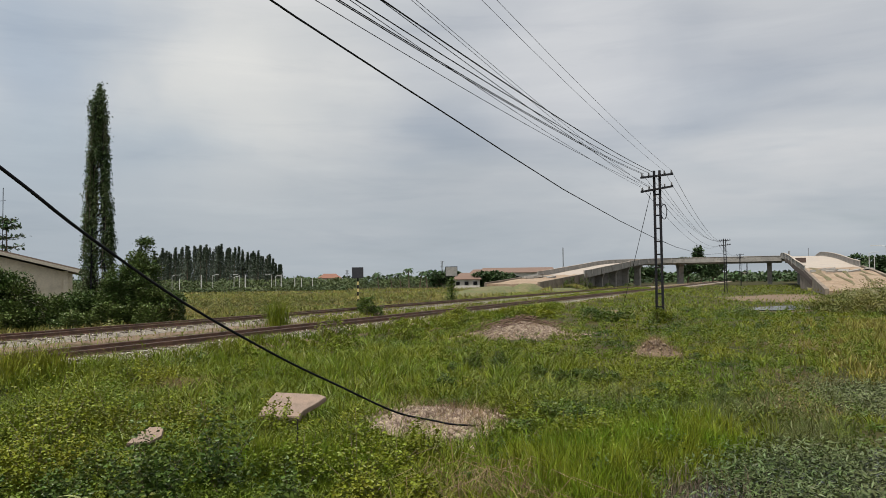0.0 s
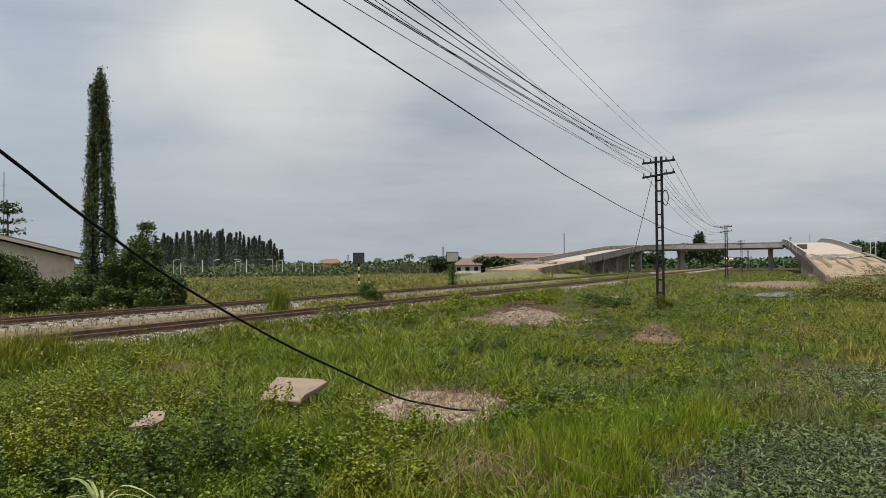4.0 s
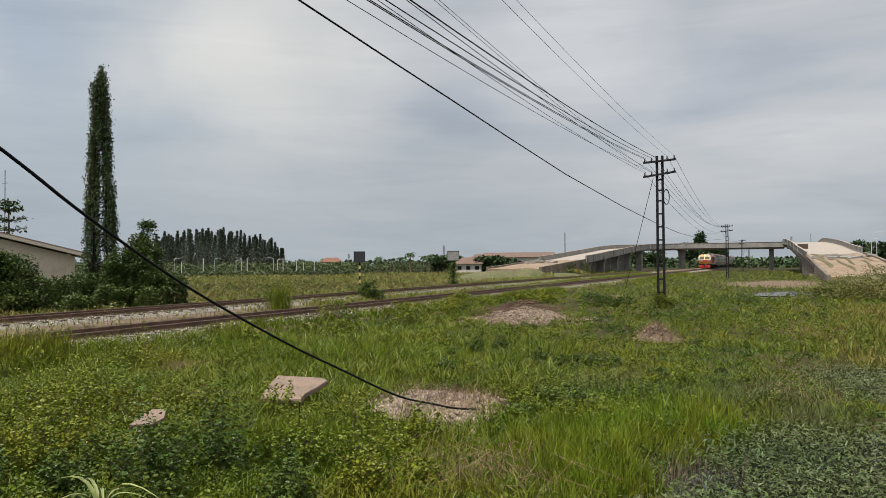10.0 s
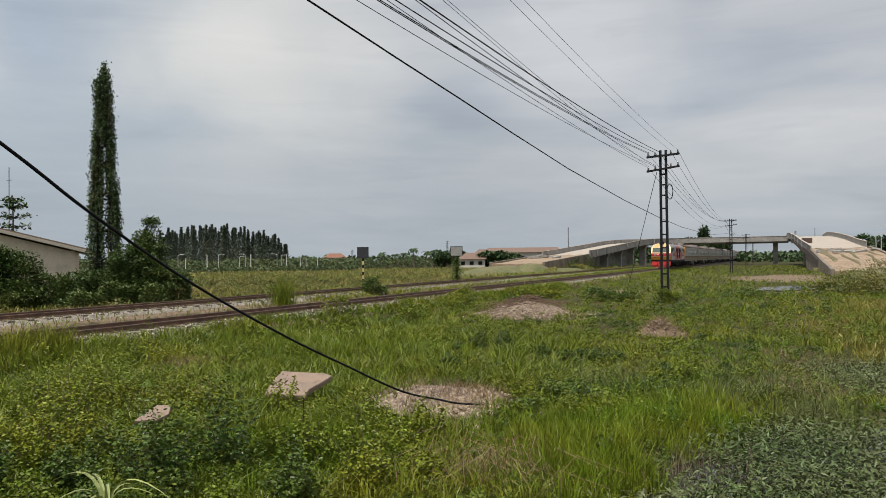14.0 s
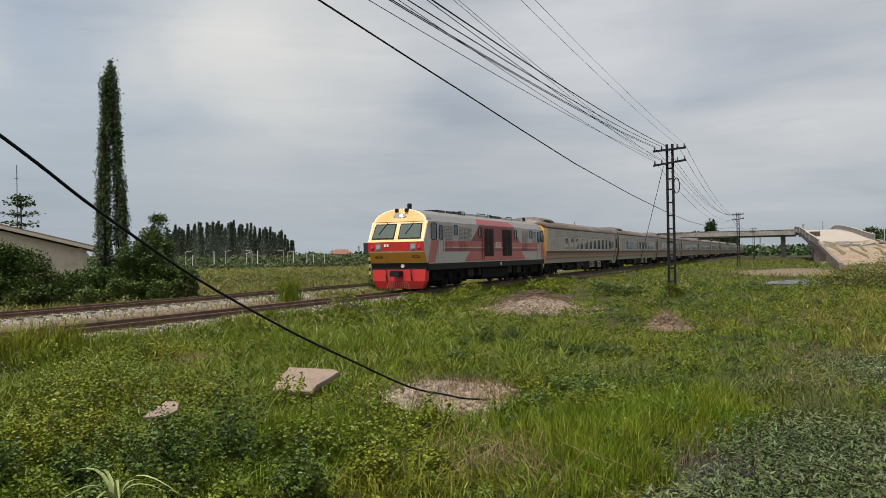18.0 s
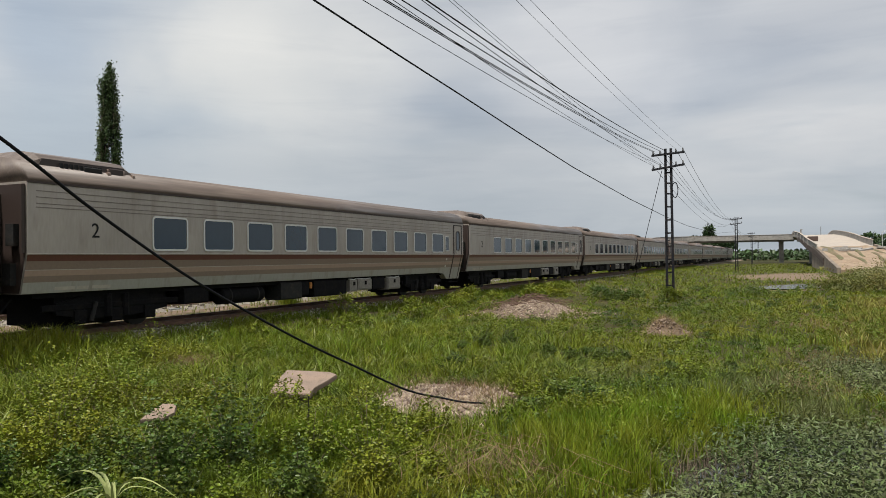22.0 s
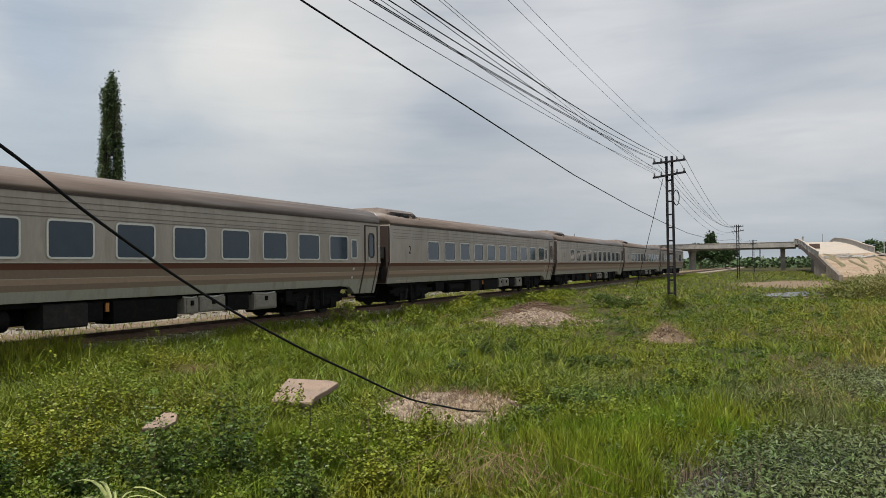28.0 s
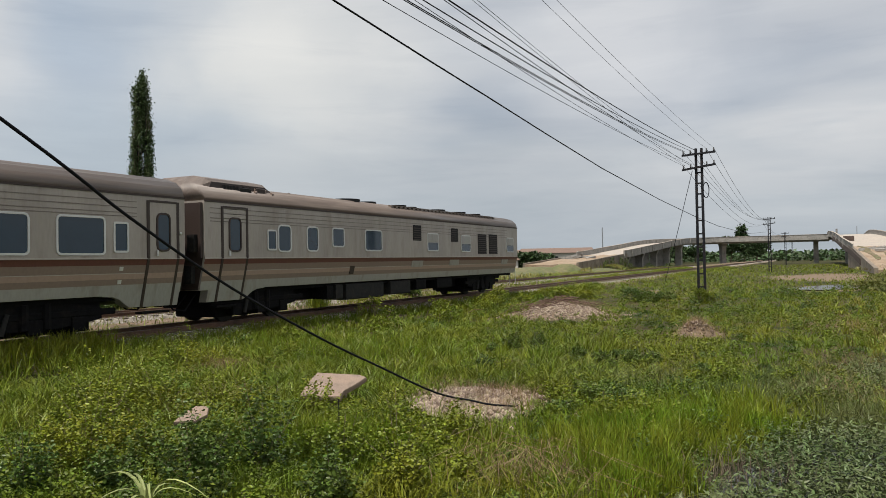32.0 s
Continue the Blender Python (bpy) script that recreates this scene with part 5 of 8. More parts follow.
def make_loco():
    c = thing("diesel_locomotive", pose(0, 0, 0), "double-cab diesel locomotive with yellow and red nose", "locomotive")
    L0, W = 17.05, 1.37
    low, cre = 1.20, 3.06
    prof = [(W, low), (W, cre), (1.2, 3.14), (-1.2, 3.14), (-W, cre), (-W, low)]
    part("body", Shape().prism(prof, 0.18, L0 - 0.18), LOCOGREY, c, "grey and red painted hood")
    roof = [(1.368, 3.055), (1.10, 3.36), (0.82, 3.52), (0.42, 3.60), (-0.42, 3.60), (-0.82, 3.52), (-1.10, 3.36), (-1.368, 3.055)]
    part("roof", Shape().prism(roof, 0.32, L0 - 0.32), LOCOROOF, c, "weathered grey roof")
    part("sole_bar", Shape().box(-1.40, 1.40, 0.05, L0 - 0.05, 0.92, 1.20), BLACK, c, "black frame beam")
    for k, (tip, sgn) in enumerate(((0.0, 1), (L0, -1))):
        lv = [(0.95, 0.10), (1.24, 0.0), (1.28, -0.02), (1.70, -0.24), (1.76, -0.28), (2.16, -0.30), (2.24, -0.26), (2.98, 0.10), (3.04, 0.14)]
        n = part("cab_front", Shape(), LOCOGREY, c, "cab front")
        bands = [(1, 3, MUSTARD, "lower_panel", "mustard yellow lower nose panel"), (3, 4, CREAM, "trim_line", "cream trim line"), (4, 5, RED, "red_band", "red nose band"), (5, 8, PEACH, "window_surround", "pale yellow windscreen surround")]
        back = tip + sgn * 0.19
        n.data = Shape().sweep([[(-W - 0.002, tip + sgn * y, z), (W + 0.002, tip + sgn * y, z), (W + 0.002, back, z), (-W - 0.002, back, z)] for z, y in lv[1:]]).mesh("cab_front", LOCOGREY)
        for a, b, mat, nm, lab in bands:
            (z0, y0), (z1, y1) = lv[a], lv[b]
            s = Shape().plate([(tip + sgn * (y0 - 0.02), z0), (tip + sgn * (y1 - 0.02), z1), (tip + sgn * (y1 + 0.03), z1), (tip + sgn * (y0 + 0.03), z0)], -W + 0.01, W - 0.01)
            part(nm, s, mat, n, lab)
        # domed brow over the windscreens
        arc = [(-1.33, 3.04)] + [(1.33 * math.cos(a), 3.04 + 0.60 * math.sin(a)) for a in (math.pi * (1 - i / 12) for i in range(1, 12))] + [(1.33, 3.04)]
        s = Shape()
        rings = [[(x, tip + sgn * (0.14 + (z - 3.04) * 0.30), z) for x, z in arc], [(x, tip + sgn * 0.60, z) for x, z in arc]]
        s.sweep(rings)
        dome = part("roof_dome", s, LOCOROOF, n, "grey domed cab roof")
        s = Shape().sweep([[(x * q, tip + sgn * (0.12 + (3.04 + (z - 3.04) * q - 3.04) * 0.30 + o), 3.05 + (z - 3.04) * q) for x, z in arc] for q, o in ((0.97, 0.0), (0.97, 0.05))])
        part("brow_panel", s, CREAM, n, "cream rim of the cab brow")
        s = Shape().sweep([[(x * q, tip + sgn * (0.10 + (z - 3.04) * q * 0.30 + o), 3.05 + (z - 3.04) * q) for x, z in arc] for q, o in ((0.90, 0.0), (0.90, 0.05))])
        part("brow_panel", s, PEACH, n, "pale yellow cab brow")
        # windscreens
        for x0, x1 in ((-1.20, -0.10), (0.10, 1.20)):
            def on(z, off):
                return tip + sgn * (-0.26 + (z - 2.24) / 0.74 * 0.36 - off)
            s = Shape()
            q = [(x0, 2.29), (x1, 2.29), (x1 - (0.06 if x1 > 1 else 0), 2.96), (x0 + (0.06 if x0 < -1 else 0), 2.96)]
            s.sweep([[(x, on(z, 0.045), z) for x, z in q], [(x, on(z, 0.0), z) for x, z in q]])
            f = part("windscreen", s, BLACK, n, "black-framed windscreen")
            q2 = [(x0 + 0.045, 2.335), (x1 - 0.045, 2.335), (x1 - 0.045 - (0.06 if x1 > 1 else 0), 2.915), (x0 + 0.045 + (0.06 if x0 < -1 else 0), 2.915)]
            s = Shape().sweep([[(x, on(z, 0.055), z) for x, z in q2], [(x, on(z, 0.03), z) for x, z in q2]])
            part("pane", s, CABGLASS, f, "greenish cab glass toned light for its reflection")
            m = (x0 + x1) / 2
            part("wiper", Shape().tube([(m + 0.1, on(3.0, 0.07), 3.0), (m - 0.22, on(2.5, 0.075), 2.5)], 0.014, 5), BLACK, f)
        for x in (-1.335, 1.265):
            s = Shape().sweep([[(x, tip + sgn * (y - 0.035), z), (x + 0.07, tip + sgn * (y - 0.035), z), (x + 0.07, tip + sgn * (y + 0.03), z), (x, tip + sgn * (y + 0.03), z)] for z, y in ((2.18, -0.295), (2.26, -0.25), (2.98, 0.10), (3.06, 0.15))])
            part("corner_post", s, CREAM, n, "cream corner post of the cab")
        for x in (-0.56, -0.42):
            part("small_mark", Shape().box(x, x + 0.09, min(tip - sgn * 0.325, tip - sgn * 0.28), max(tip - sgn * 0.325, tip - sgn * 0.28), 1.95, 2.07), WHITE, n)
        for x in (-0.98, 0.72):
            yb = tip - sgn * 0.32
            part("lamp_housing", Shape().box(x, x + 0.28, min(yb, yb + sgn * 0.03), max(yb, yb + sgn * 0.03), 1.79, 2.10), LOCOROOF, n)
            part("headlight", Shape().tube([(x + 0.14, yb - sgn * 0.03, 1.95), (x + 0.14, yb + sgn * 0.02, 1.95)], 0.105, 14), LAMP_GREY, n, "round clear headlight")
        for x in (-1.14, 1.14):
            yb = tip - sgn * 0.30
            part("tail_light", Shape().tube([(x, yb - sgn * 0.045, 1.95), (x, yb + sgn * 0.02, 1.95)], 0.085, 12), LAMP_RED, n, "round red tail light")
        box = Shape().sweep([[(0.32 * math.cos(a), tip + sgn * (0.12 + 0.06 * q), 3.32 + 0.11 * math.sin(a)) for a in (2 * math.pi * i / 14 for i in range(14))] for q in (0.3, 2.0)])
        hd = part("roof_headlight", box, ALU, n, "oval headlight in the brow")
        part("lamp", Shape().tube([(0.08, tip + sgn * 0.12, 3.32), (0.08, tip + sgn * 0.15, 3.32)], 0.07, 12), LAMP if sgn > 0 else LAMP_GREY, hd, "glowing lamp")
        for x in (-0.18, 0.30):
            part("marker_light", Shape().tube([(x, tip + sgn * 0.17, 3.55), (x, tip + sgn * 0.4, 3.55)], 0.085, 12), BLACK, n, "round dark marker light")
        part("horn", Shape().tube([(0.25, tip + sgn * 0.6, 3.58), (0.25, tip + sgn * 0.6, 3.86)], 0.10, 10), BLACK, n, "black roof horn")
        # buffer beam and pilot
        yb = tip + sgn * -0.02
        part("buffer_beam", Shape().box(-1.36, 1.36, min(yb, yb + sgn * 0.4), max(yb, yb + sgn * 0.4), 0.96, 1.25), BLACK, n, "black buffer beam")
        s = Shape().sweep([[(-1.30, yb, 0.96), (1.30, yb, 0.96), (1.30, yb + sgn * 0.35, 0.96), (-1.30, yb + sgn * 0.35, 0.96)], [(-1.28, yb - sgn * 0.05, 0.45), (1.28, yb - sgn * 0.05, 0.45), (1.28, yb + sgn * 0.3, 0.45), (-1.28, yb + sgn * 0.3, 0.45)], [(-1.1, yb + sgn * 0.05, 0.13), (1.1, yb + sgn * 0.05, 0.13), (1.1, yb + sgn * 0.25, 0.13), (-1.1, yb + sgn * 0.25, 0.13)]])
        pl = part("pilot", s, RED if sgn > 0 else BLACK, n, "red front pilot plate" if sgn > 0 else "black pilot plate")
        for i in range(11):
            x = -0.55 + i * 0.11
            part("grille_bar", Shape().tube([(x * 0.8 + 0.05, yb - sgn * 0.16, 0.42), (x, yb - sgn * 0.10, 0.16)], 0.018, 5), SALMON, pl)
        part("coupler", Shape().box(-0.22, 0.22, min(yb, yb - sgn * 0.45), max(yb, yb - sgn * 0.45), 0.66, 0.92, 0.05), BLACK, n, "black coupler")
        for x in (-0.6, 0.62):
            part("hose", Shape().tube([(x, yb - sgn * 0.06, 0.95), (x + 0.06, yb - sgn * 0.18, 0.7), (x + 0.1, yb - sgn * 0.16, 0.45)], 0.03, 6), BLACK, pl)
        part("front_badge", Shape().tube([(0.2, yb - sgn * 0.03, 1.12), (0.2, yb + sgn * 0.02, 1.12)], 0.085, 12), WHITE, n)
        if sgn > 0:
            for x in (-0.9, 0.9):
                lettering("4520", 0.2, BLACK, x, -0.168, 1.50, n, 0).rotation_euler.x = radians(117.5)
    # side colours
    for side in (1, -1):
        def panel(name, pts, mat, out, label=""):
            a, b = (W - 0.01, W + out) if side > 0 else (-W - out, -W + 0.01)
            return part(name, Shape().plate(pts, a, b), mat, c, label)
        panel("dark_red_panel", [(4.95, 2.22), (12.35, 2.22), (11.2, 3.04), (6.1, 3.04)], DARKRED, 0.004, "dark red middle panel")
        s = Shape().sweep([[(side * (1.36 + o), 5.75, 3.07), (side * (1.36 + o), 11.5, 3.07), (side * (1.115 + o), 11.0, 3.35), (side * (1.115 + o), 6.25, 3.35)] for o in (-0.02, 0.012)])
        part("red_roof_panel", s, DARKRED, c, "dark red roof slope")
        for y0, y1 in ((1.75, 2.2), (2.28, 2.72), (3.5, 4.0), (4.08, 4.55), (12.75, 13.2), (13.3, 13.8)):
            for i in range(7):
                a, b = (W, W + 0.022) if side > 0 else (-W - 0.022, -W)
                part("lower_louvre", Shape().box(a, b, y0 + 0.02, y1 - 0.02, 1.75 + i * 0.062, 1.775 + i * 0.062), DARKRED, c)
        lad = Shape()
        for y in (6.33, 6.6):
            lad.tube([(side * (W + 0.05), y, 1.35), (side * (W + 0.05), y, 2.9)], 0.015, 5)
        for i in range(6):
            lad.tube([(side * (W + 0.05), 6.33, 1.45 + i * 0.26), (side * (W + 0.05), 6.6, 1.45 + i * 0.26)], 0.013, 5)
        part("side_ladder", lad, DARKRED, c, "dark red side ladder")
        panel("salmon_band", [(1.15, 1.94), (16.2, 1.94), (16.0, 2.22), (1.35, 2.22)], SALMON, 0.003, "faded red band")
        panel("pale_line", [(1.2, 1.88), (16.2, 1.88), (16.2, 1.94), (1.2, 1.94)], LOCOGREY, 0.006)
        panel("dark_band", [(1.2, 1.72), (16.2, 1.72), (16.2, 1.88), (1.2, 1.88)], DARKRED, 0.003, "dark red band")
        panel("salmon_skirt", [(4.1, 1.24), (13.4, 1.24), (12.6, 1.72), (4.8, 1.72)], SALMON, 0.005, "faded red lower panel")
        for y0, y1, s2 in ((0.35, 1.15, 0.5), (16.95, 16.1, -0.5)):
            panel("cab_slash", sorted_loop([(y0 - s2 * 0.6, 1.24), (y1 - s2 * 0.75, 1.24), (y1 + s2 * 0.1, 2.22), (y0 + s2 * 0.2, 2.22)]), SALMON, 0.007, "slanted red cab stripe")
        for y0, y1 in ((6.67, 7.3), (7.38, 8.02), (9.42, 10.12), (10.2, 10.9)):
            g = panel("grille", [(y0, 1.47), (y1, 1.47), (y1, 2.90), (y0, 2.90)], BLACK, 0.02, "black radiator grille")
            for i in range(9):
                y = y0 + 0.05 + i * 0.062
                a, b = (W, W + 0.032) if side > 0 else (-W - 0.032, -W)
                part("slat", Shape().box(a, b, y, y + 0.02, 1.5, 2.87), SEAL, g)
        for y0, y1, z0, z1 in ((1.75, 2.2, 2.25, 2.88), (2.28, 2.72, 2.25, 2.88), (3.5, 4.0, 2.25, 2.86), (4.08, 4.55, 2.25, 2.86), (4.63, 5.05, 2.25, 2.82), (12.75, 13.2, 2.25, 2.88), (13.3, 13.8, 2.25, 2.88), (14.75, 15.1, 2.25, 2.88), (15.15, 15.5, 2.25, 2.88)):
            g = panel("louvre_panel", [(y0, z0), (y1, z0), (y1, z1), (y0, z1)], LOCOROOF, 0.012, "grey louvred panel")
            for i in range(9):
                a, b = (W, W + 0.024) if side > 0 else (-W - 0.024, -W)
                z = z0 + 0.03 + i * (z1 - z0 - 0.04) / 9
                part("louvre", Shape().box(a, b, y0 + 0.02, y1 - 0.02, z, z + 0.025), LOCOGREY, g)
        for y0, y1, z0, z1 in ((0.42, 0.95, 2.26, 2.96), (2.9, 3.26, 2.50, 2.92), (5.95, 6.35, 2.45, 2.90), (11.4, 11.75, 2.45, 2.9), (14.1, 14.6, 2.52, 2.92), (16.35, 16.9, 2.3, 2.96)):
            window(c, side, W, y0, y1, z0, z1, 0.08, BLACK, GLASS, 0.03)
        for y0, y1 in ((1.17, 1.62), (15.65, 16.12)):
            d = panel("cab_door", [(y0, 1.24), (y1, 1.24), (y1, 3.0), (y0, 3.0)], LOCOGREY, 0.010, "grey cab door")
            window(d, side, W + 0.01, y0 + 0.08, y1 - 0.08, 2.25, 2.88, 0.05, BLACK, GLASS, 0.03)
            for y in (y0 - 0.05, y1 + 0.05):
                hx = side * (W + 0.05)
                part("handrail", Shape().tube([(hx, y, 1.35), (hx, y, 2.3)], 0.018, 5), ALU, d, "pale handrail")
        panel("side_badge", [(9.05 + 0.1 * math.cos(a), 1.06 + 0.1 * math.sin(a)) for a in (2 * math.pi * i / 10 for i in range(10))], WHITE, 0.045)
    lettering("4520", 0.40, WHITE, W + 0.006, 8.72, 2.06, c)
    for y0, y1, h in ((2.6, 4.4, 0.07), (4.6, 5.6, 0.09), (5.7, 9.4, 0.05), (9.6, 11.2, 0.09), (11.4, 14.6, 0.05)):
        part("roof_hatch", Shape().sweep([[(x, y, z) for x, z in ((-0.8, 3.42), (0.8, 3.42), (0.62, 3.60 + h), (-0.62, 3.60 + h))] for y in (y0, y1)]), BLACK if h > 0.06 else ROOFBOX, c, "dark raised roof hatch")
    for i in range(8):
        y = 1.5 + i * 1.9
        part("lifting_eye", Shape().tube([(0.7, y, 3.5), (0.7, y + 0.06, 3.66), (0.7, y + 0.12, 3.5)], 0.018, 5), LOCOROOF, c)
    for y0, y1, x in ((4.7, 5.5, 0.82), (7.2, 8.4, 0.78), (8.6, 9.3, 0.8), (11.6, 12.6, 0.8)):
        part("roof_rail", Shape().tube([(x, y0, 3.5), (x, y0 + 0.05, 3.68), (x, y1 - 0.05, 3.68), (x, y1, 3.5)], 0.022, 5), BLACK, c, "black roof handrail")
    part("fuel_tank", Shape().box(-1.25, 1.25, 6.6, 10.6, 0.30, 0.92, 0.08), UNDER, c, "black fuel tank")
    for y0, y1 in ((6.3, 6.55), (10.7, 11.3), (4.9, 5.6), (12.2, 12.9)):
        part("equipment_box", Shape().box(0.75, 1.22, y0, y1, 0.5, 0.9, 0.03), UNDERBOX, c)
    for y in (3.3, 14.1):
        bogie(c, y, (y - 1.75, y, y + 1.75), 0.46)
        for side in (-1, 1):
            part("sand_box", Shape().box(side * 1.12 - 0.1, side * 1.12 + 0.1, y - 2.55, y - 2.1, 0.5, 0.92, 0.03), UNDER, c)
            part("brake_cylinder", soft(Shape().tube([(side * 1.16, y - 0.9, 0.62), (side * 1.16, y - 0.5, 0.62)], 0.12, 10)), UNDER, c)
            part("brake_cylinder", soft(Shape().tube([(side * 1.16, y + 0.5, 0.62), (side * 1.16, y + 0.9, 0.62)], 0.12, 10)), UNDER, c)
            part("upper_beam", Shape().box(side * 1.05 - 0.08, side * 1.05 + 0.08, y - 2.4, y + 2.4, 0.66, 0.93), UNDER, c)
            part("bogie_skirt", Shape().box(side * 1.02 - 0.07, side * 1.02 + 0.07, y - 2.5, y + 2.5, 0.40, 0.66, 0.04), UNDER, c)
    return c


def sorted_loop(pts):
    """Points in turn round their centre."""
    cy, cz = sum(p[0] for p in pts) / len(pts), sum(p[1] for p in pts) / len(pts)
    return sorted(pts, key=lambda p: math.atan2(p[1] - cz, p[0] - cy))


# lighter than the side glass: the windscreens' reflection is put into the base colour
CABGLASS = dark_glass("cab_glass", (0.09, 0.115, 0.10))
LAMP_GREY = material("lamp_glass", (0.30, 0.31, 0.31), rough=0.15, var=0.05, bump=0)

PITCH = 23.47
NOSE = [(0, 385.0), (9, 212.6), (13, 131.7), (17, 50.0), (18, 28.85), (19, 8.05), (20, -12.3), (21, -32.8), (22, -53.95), (24, -95.85), (25, -116.95), (28, -179.5), (29, -199.65), (30, -220.3), (31, -240.4), (32, -261.05)]
loco = make_loco()
coach = make_coach()
van = make_van()
saloon = make_coach(saloon=True)
tagged(saloon, "dusty beige-grey saloon coach with a faded maroon end panel", "railway coach")
BACK = 17.5
train = [(loco, 0.0)]
for k in range(1, 11):
    train.append((coach if k == 1 else saloon if k == 6 else copy_thing(coach, pose(0, 0, 0)), BACK + PITCH * k))
train.append((van, BACK + PITCH * 11 - 0.16))
lead = make_coach(True)
train.insert(1, (lead, BACK + 0.15))
# the first coach has a yellow end
tagged(lead, "dusty beige-grey coach with a bright yellow end", "railway coach")
part("yellow_end", Shape().prism([(1.20, 0.95), (1.385, WAIST), (1.385, 3.15), (1.0, 3.4), (-1.0, 3.4), (-1.385, 3.15), (-1.385, WAIST), (-1.20, 0.95)], FRONT - 0.06, FRONT - 0.013), YELLOW, lead, "bright yellow coach end")
for side in (-1, 1):
    rows = ((0.62, 1.16, 0.05), (0.95, 1.24, 0.10), (1.745, 1.415, 0.16), (2.3, 1.415, 0.24), (3.0, 1.415, 0.34), (3.2, 1.40, 0.42))
    part("yellow_post", Shape().sweep([[(side * (x - 0.12), FRONT - 0.42, z), (side * x, FRONT - 0.42, z), (side * (x + 0.01), FRONT + w, z), (side * (x - 0.10), FRONT + w, z)] for z, x, w in rows]), YELLOW, lead, "yellow wrap round the coach corner")


def motions():
    for ob, back in train:
        walk(ob, [(t, pose(TRACK_X, y + back, 0)) for t, y in NOSE])


# ------------------------------------------------------------ plants
def scatter(n, r0, r1, a0=-10, a1=60, power=1.0):
    """Points on the ground in a fan before the camera."""
    r = r0 * (r1 / r0) ** (RNG.random(n) ** power)
    a = np.radians(RNG.uniform(a0, a1, n))
    return -r * np.sin(a), r * np.cos(a)


def ground_points(x, y, lift=0.0):
    return np.stack([x, y, land(x, y) + lift], 1)


def bare(x, y):
    """1 on rails and bare earth, ragged at the edges of the ballast."""
    b = np.clip(soil_map(x, y) - 0.9 * ((1 - step_to(np.abs(x - TRACK_X), 1.3, 2.1)) + (1 - step_to(np.abs(x - LOOP_X), 1.3, 2.1))), 0, 1)
    for cx, k in ((TRACK_X, 5), (LOOP_X, 6)):
        edge = 1.05 + 0.45 * wave(x * 0.5, y * 0.35, 80 + k)
        b = np.maximum(b, 1 - step_to(np.abs(x - cx), edge, edge + 0.4))
    return b


# rounded stands of shrubby weeds: x, y, half widths, height
STANDS = [(-4.6, 5.75, 1.0, 0.95, 0.78), (-5.35, 5.2, 0.7, 0.7, 0.62), (-3.75, 6.2, 0.75, 0.7, 0.55), (-4.75, 7.75, 0.55, 0.5, 0.72), (-4.3, 7.2, 0.6, 0.55, 0.6), (-4.1, 8.1, 0.45, 0.5, 0.5), (-6.9, 5.4, 0.9, 0.8, 0.75), (-7.9, 6.3, 0.9, 0.75, 0.72), (-8.6, 7.3, 0.9, 0.8, 0.66), (-6.3, 4.6, 0.9, 0.7, 0.7), (-9.6, 8.3, 0.9, 0.8, 0.6), (-7.4, 8.0, 0.45, 0.45, 0.42), (-6.35, 6.15, 0.5, 0.4, 0.46), (-5.75, 8.2, 0.45, 0.35, 0.5), (-5.6, 8.9, 0.35, 0.35, 0.5), (-2.6, 9.6, 0.7, 0.8, 0.38), (-3.0, 10.8, 0.8, 0.7, 0.36), (-5.6, 13.0, 0.9, 0.6, 0.35), (-9.8, 13.0, 0.9, 0.7, 0.4), (-11.8, 11.6, 0.9, 0.9, 0.5), (-6.4, 17.0, 1.0, 0.8, 0.4), (-3.9, 15.5, 0.9, 0.9, 0.35), (-1.2, 13.8, 1.0, 1.0, 0.3)]


def stand_height(x, y):
    h = np.zeros_like(x)
    for cx, cy, rx, ry, k in STANDS:
        h = np.maximum(h, 1.28 * k * np.sqrt(np.clip(1 - ((x - cx) / rx) ** 2 - ((y - cy) / ry) ** 2, 0, 1)))
    return h


def open_spots(x, y):
    """Where the slabs and the bare rubble show through."""
    return (np.hypot(x + 6.3, y - 9.0) > 0.36) & (np.hypot(x + 6.75, y - 6.75) > 0.2) & (np.hypot((x + 4.5) / 1.05, (y - 10.0) / 1.25) > 0.78 + 0.42 * wave(x * 2.6, y * 2.6, 77))


def tussocks(name, cx, cy, h, rad, per, width, mat, label, lean=0.7, lift=-0.03):
    """Many tufts of grass, the blades arching out of each tuft's heart."""
    k = np.repeat(np.arange(len(cx)), per)
    a, q = RNG.uniform(0, 6.28, len(k)), np.sqrt(RNG.random(len(k)))
    x, y = cx[k] + q * rad[k] * np.cos(a), cy[k] + q * rad[k] * np.sin(a)
    away = np.stack([np.cos(a), np.sin(a), 0 * a], 1) * (q * RNG.uniform(0.3, 1.3, len(k)))[:, None]
    r = np.hypot(x, y)
    solo(name, blades_mesh(name, ground_points(x, y, lift), h[k] * (1.1 - 0.45 * q), width + 0.0008 * r, mat, lean, away), mat, label, "grass", kind="stuff")


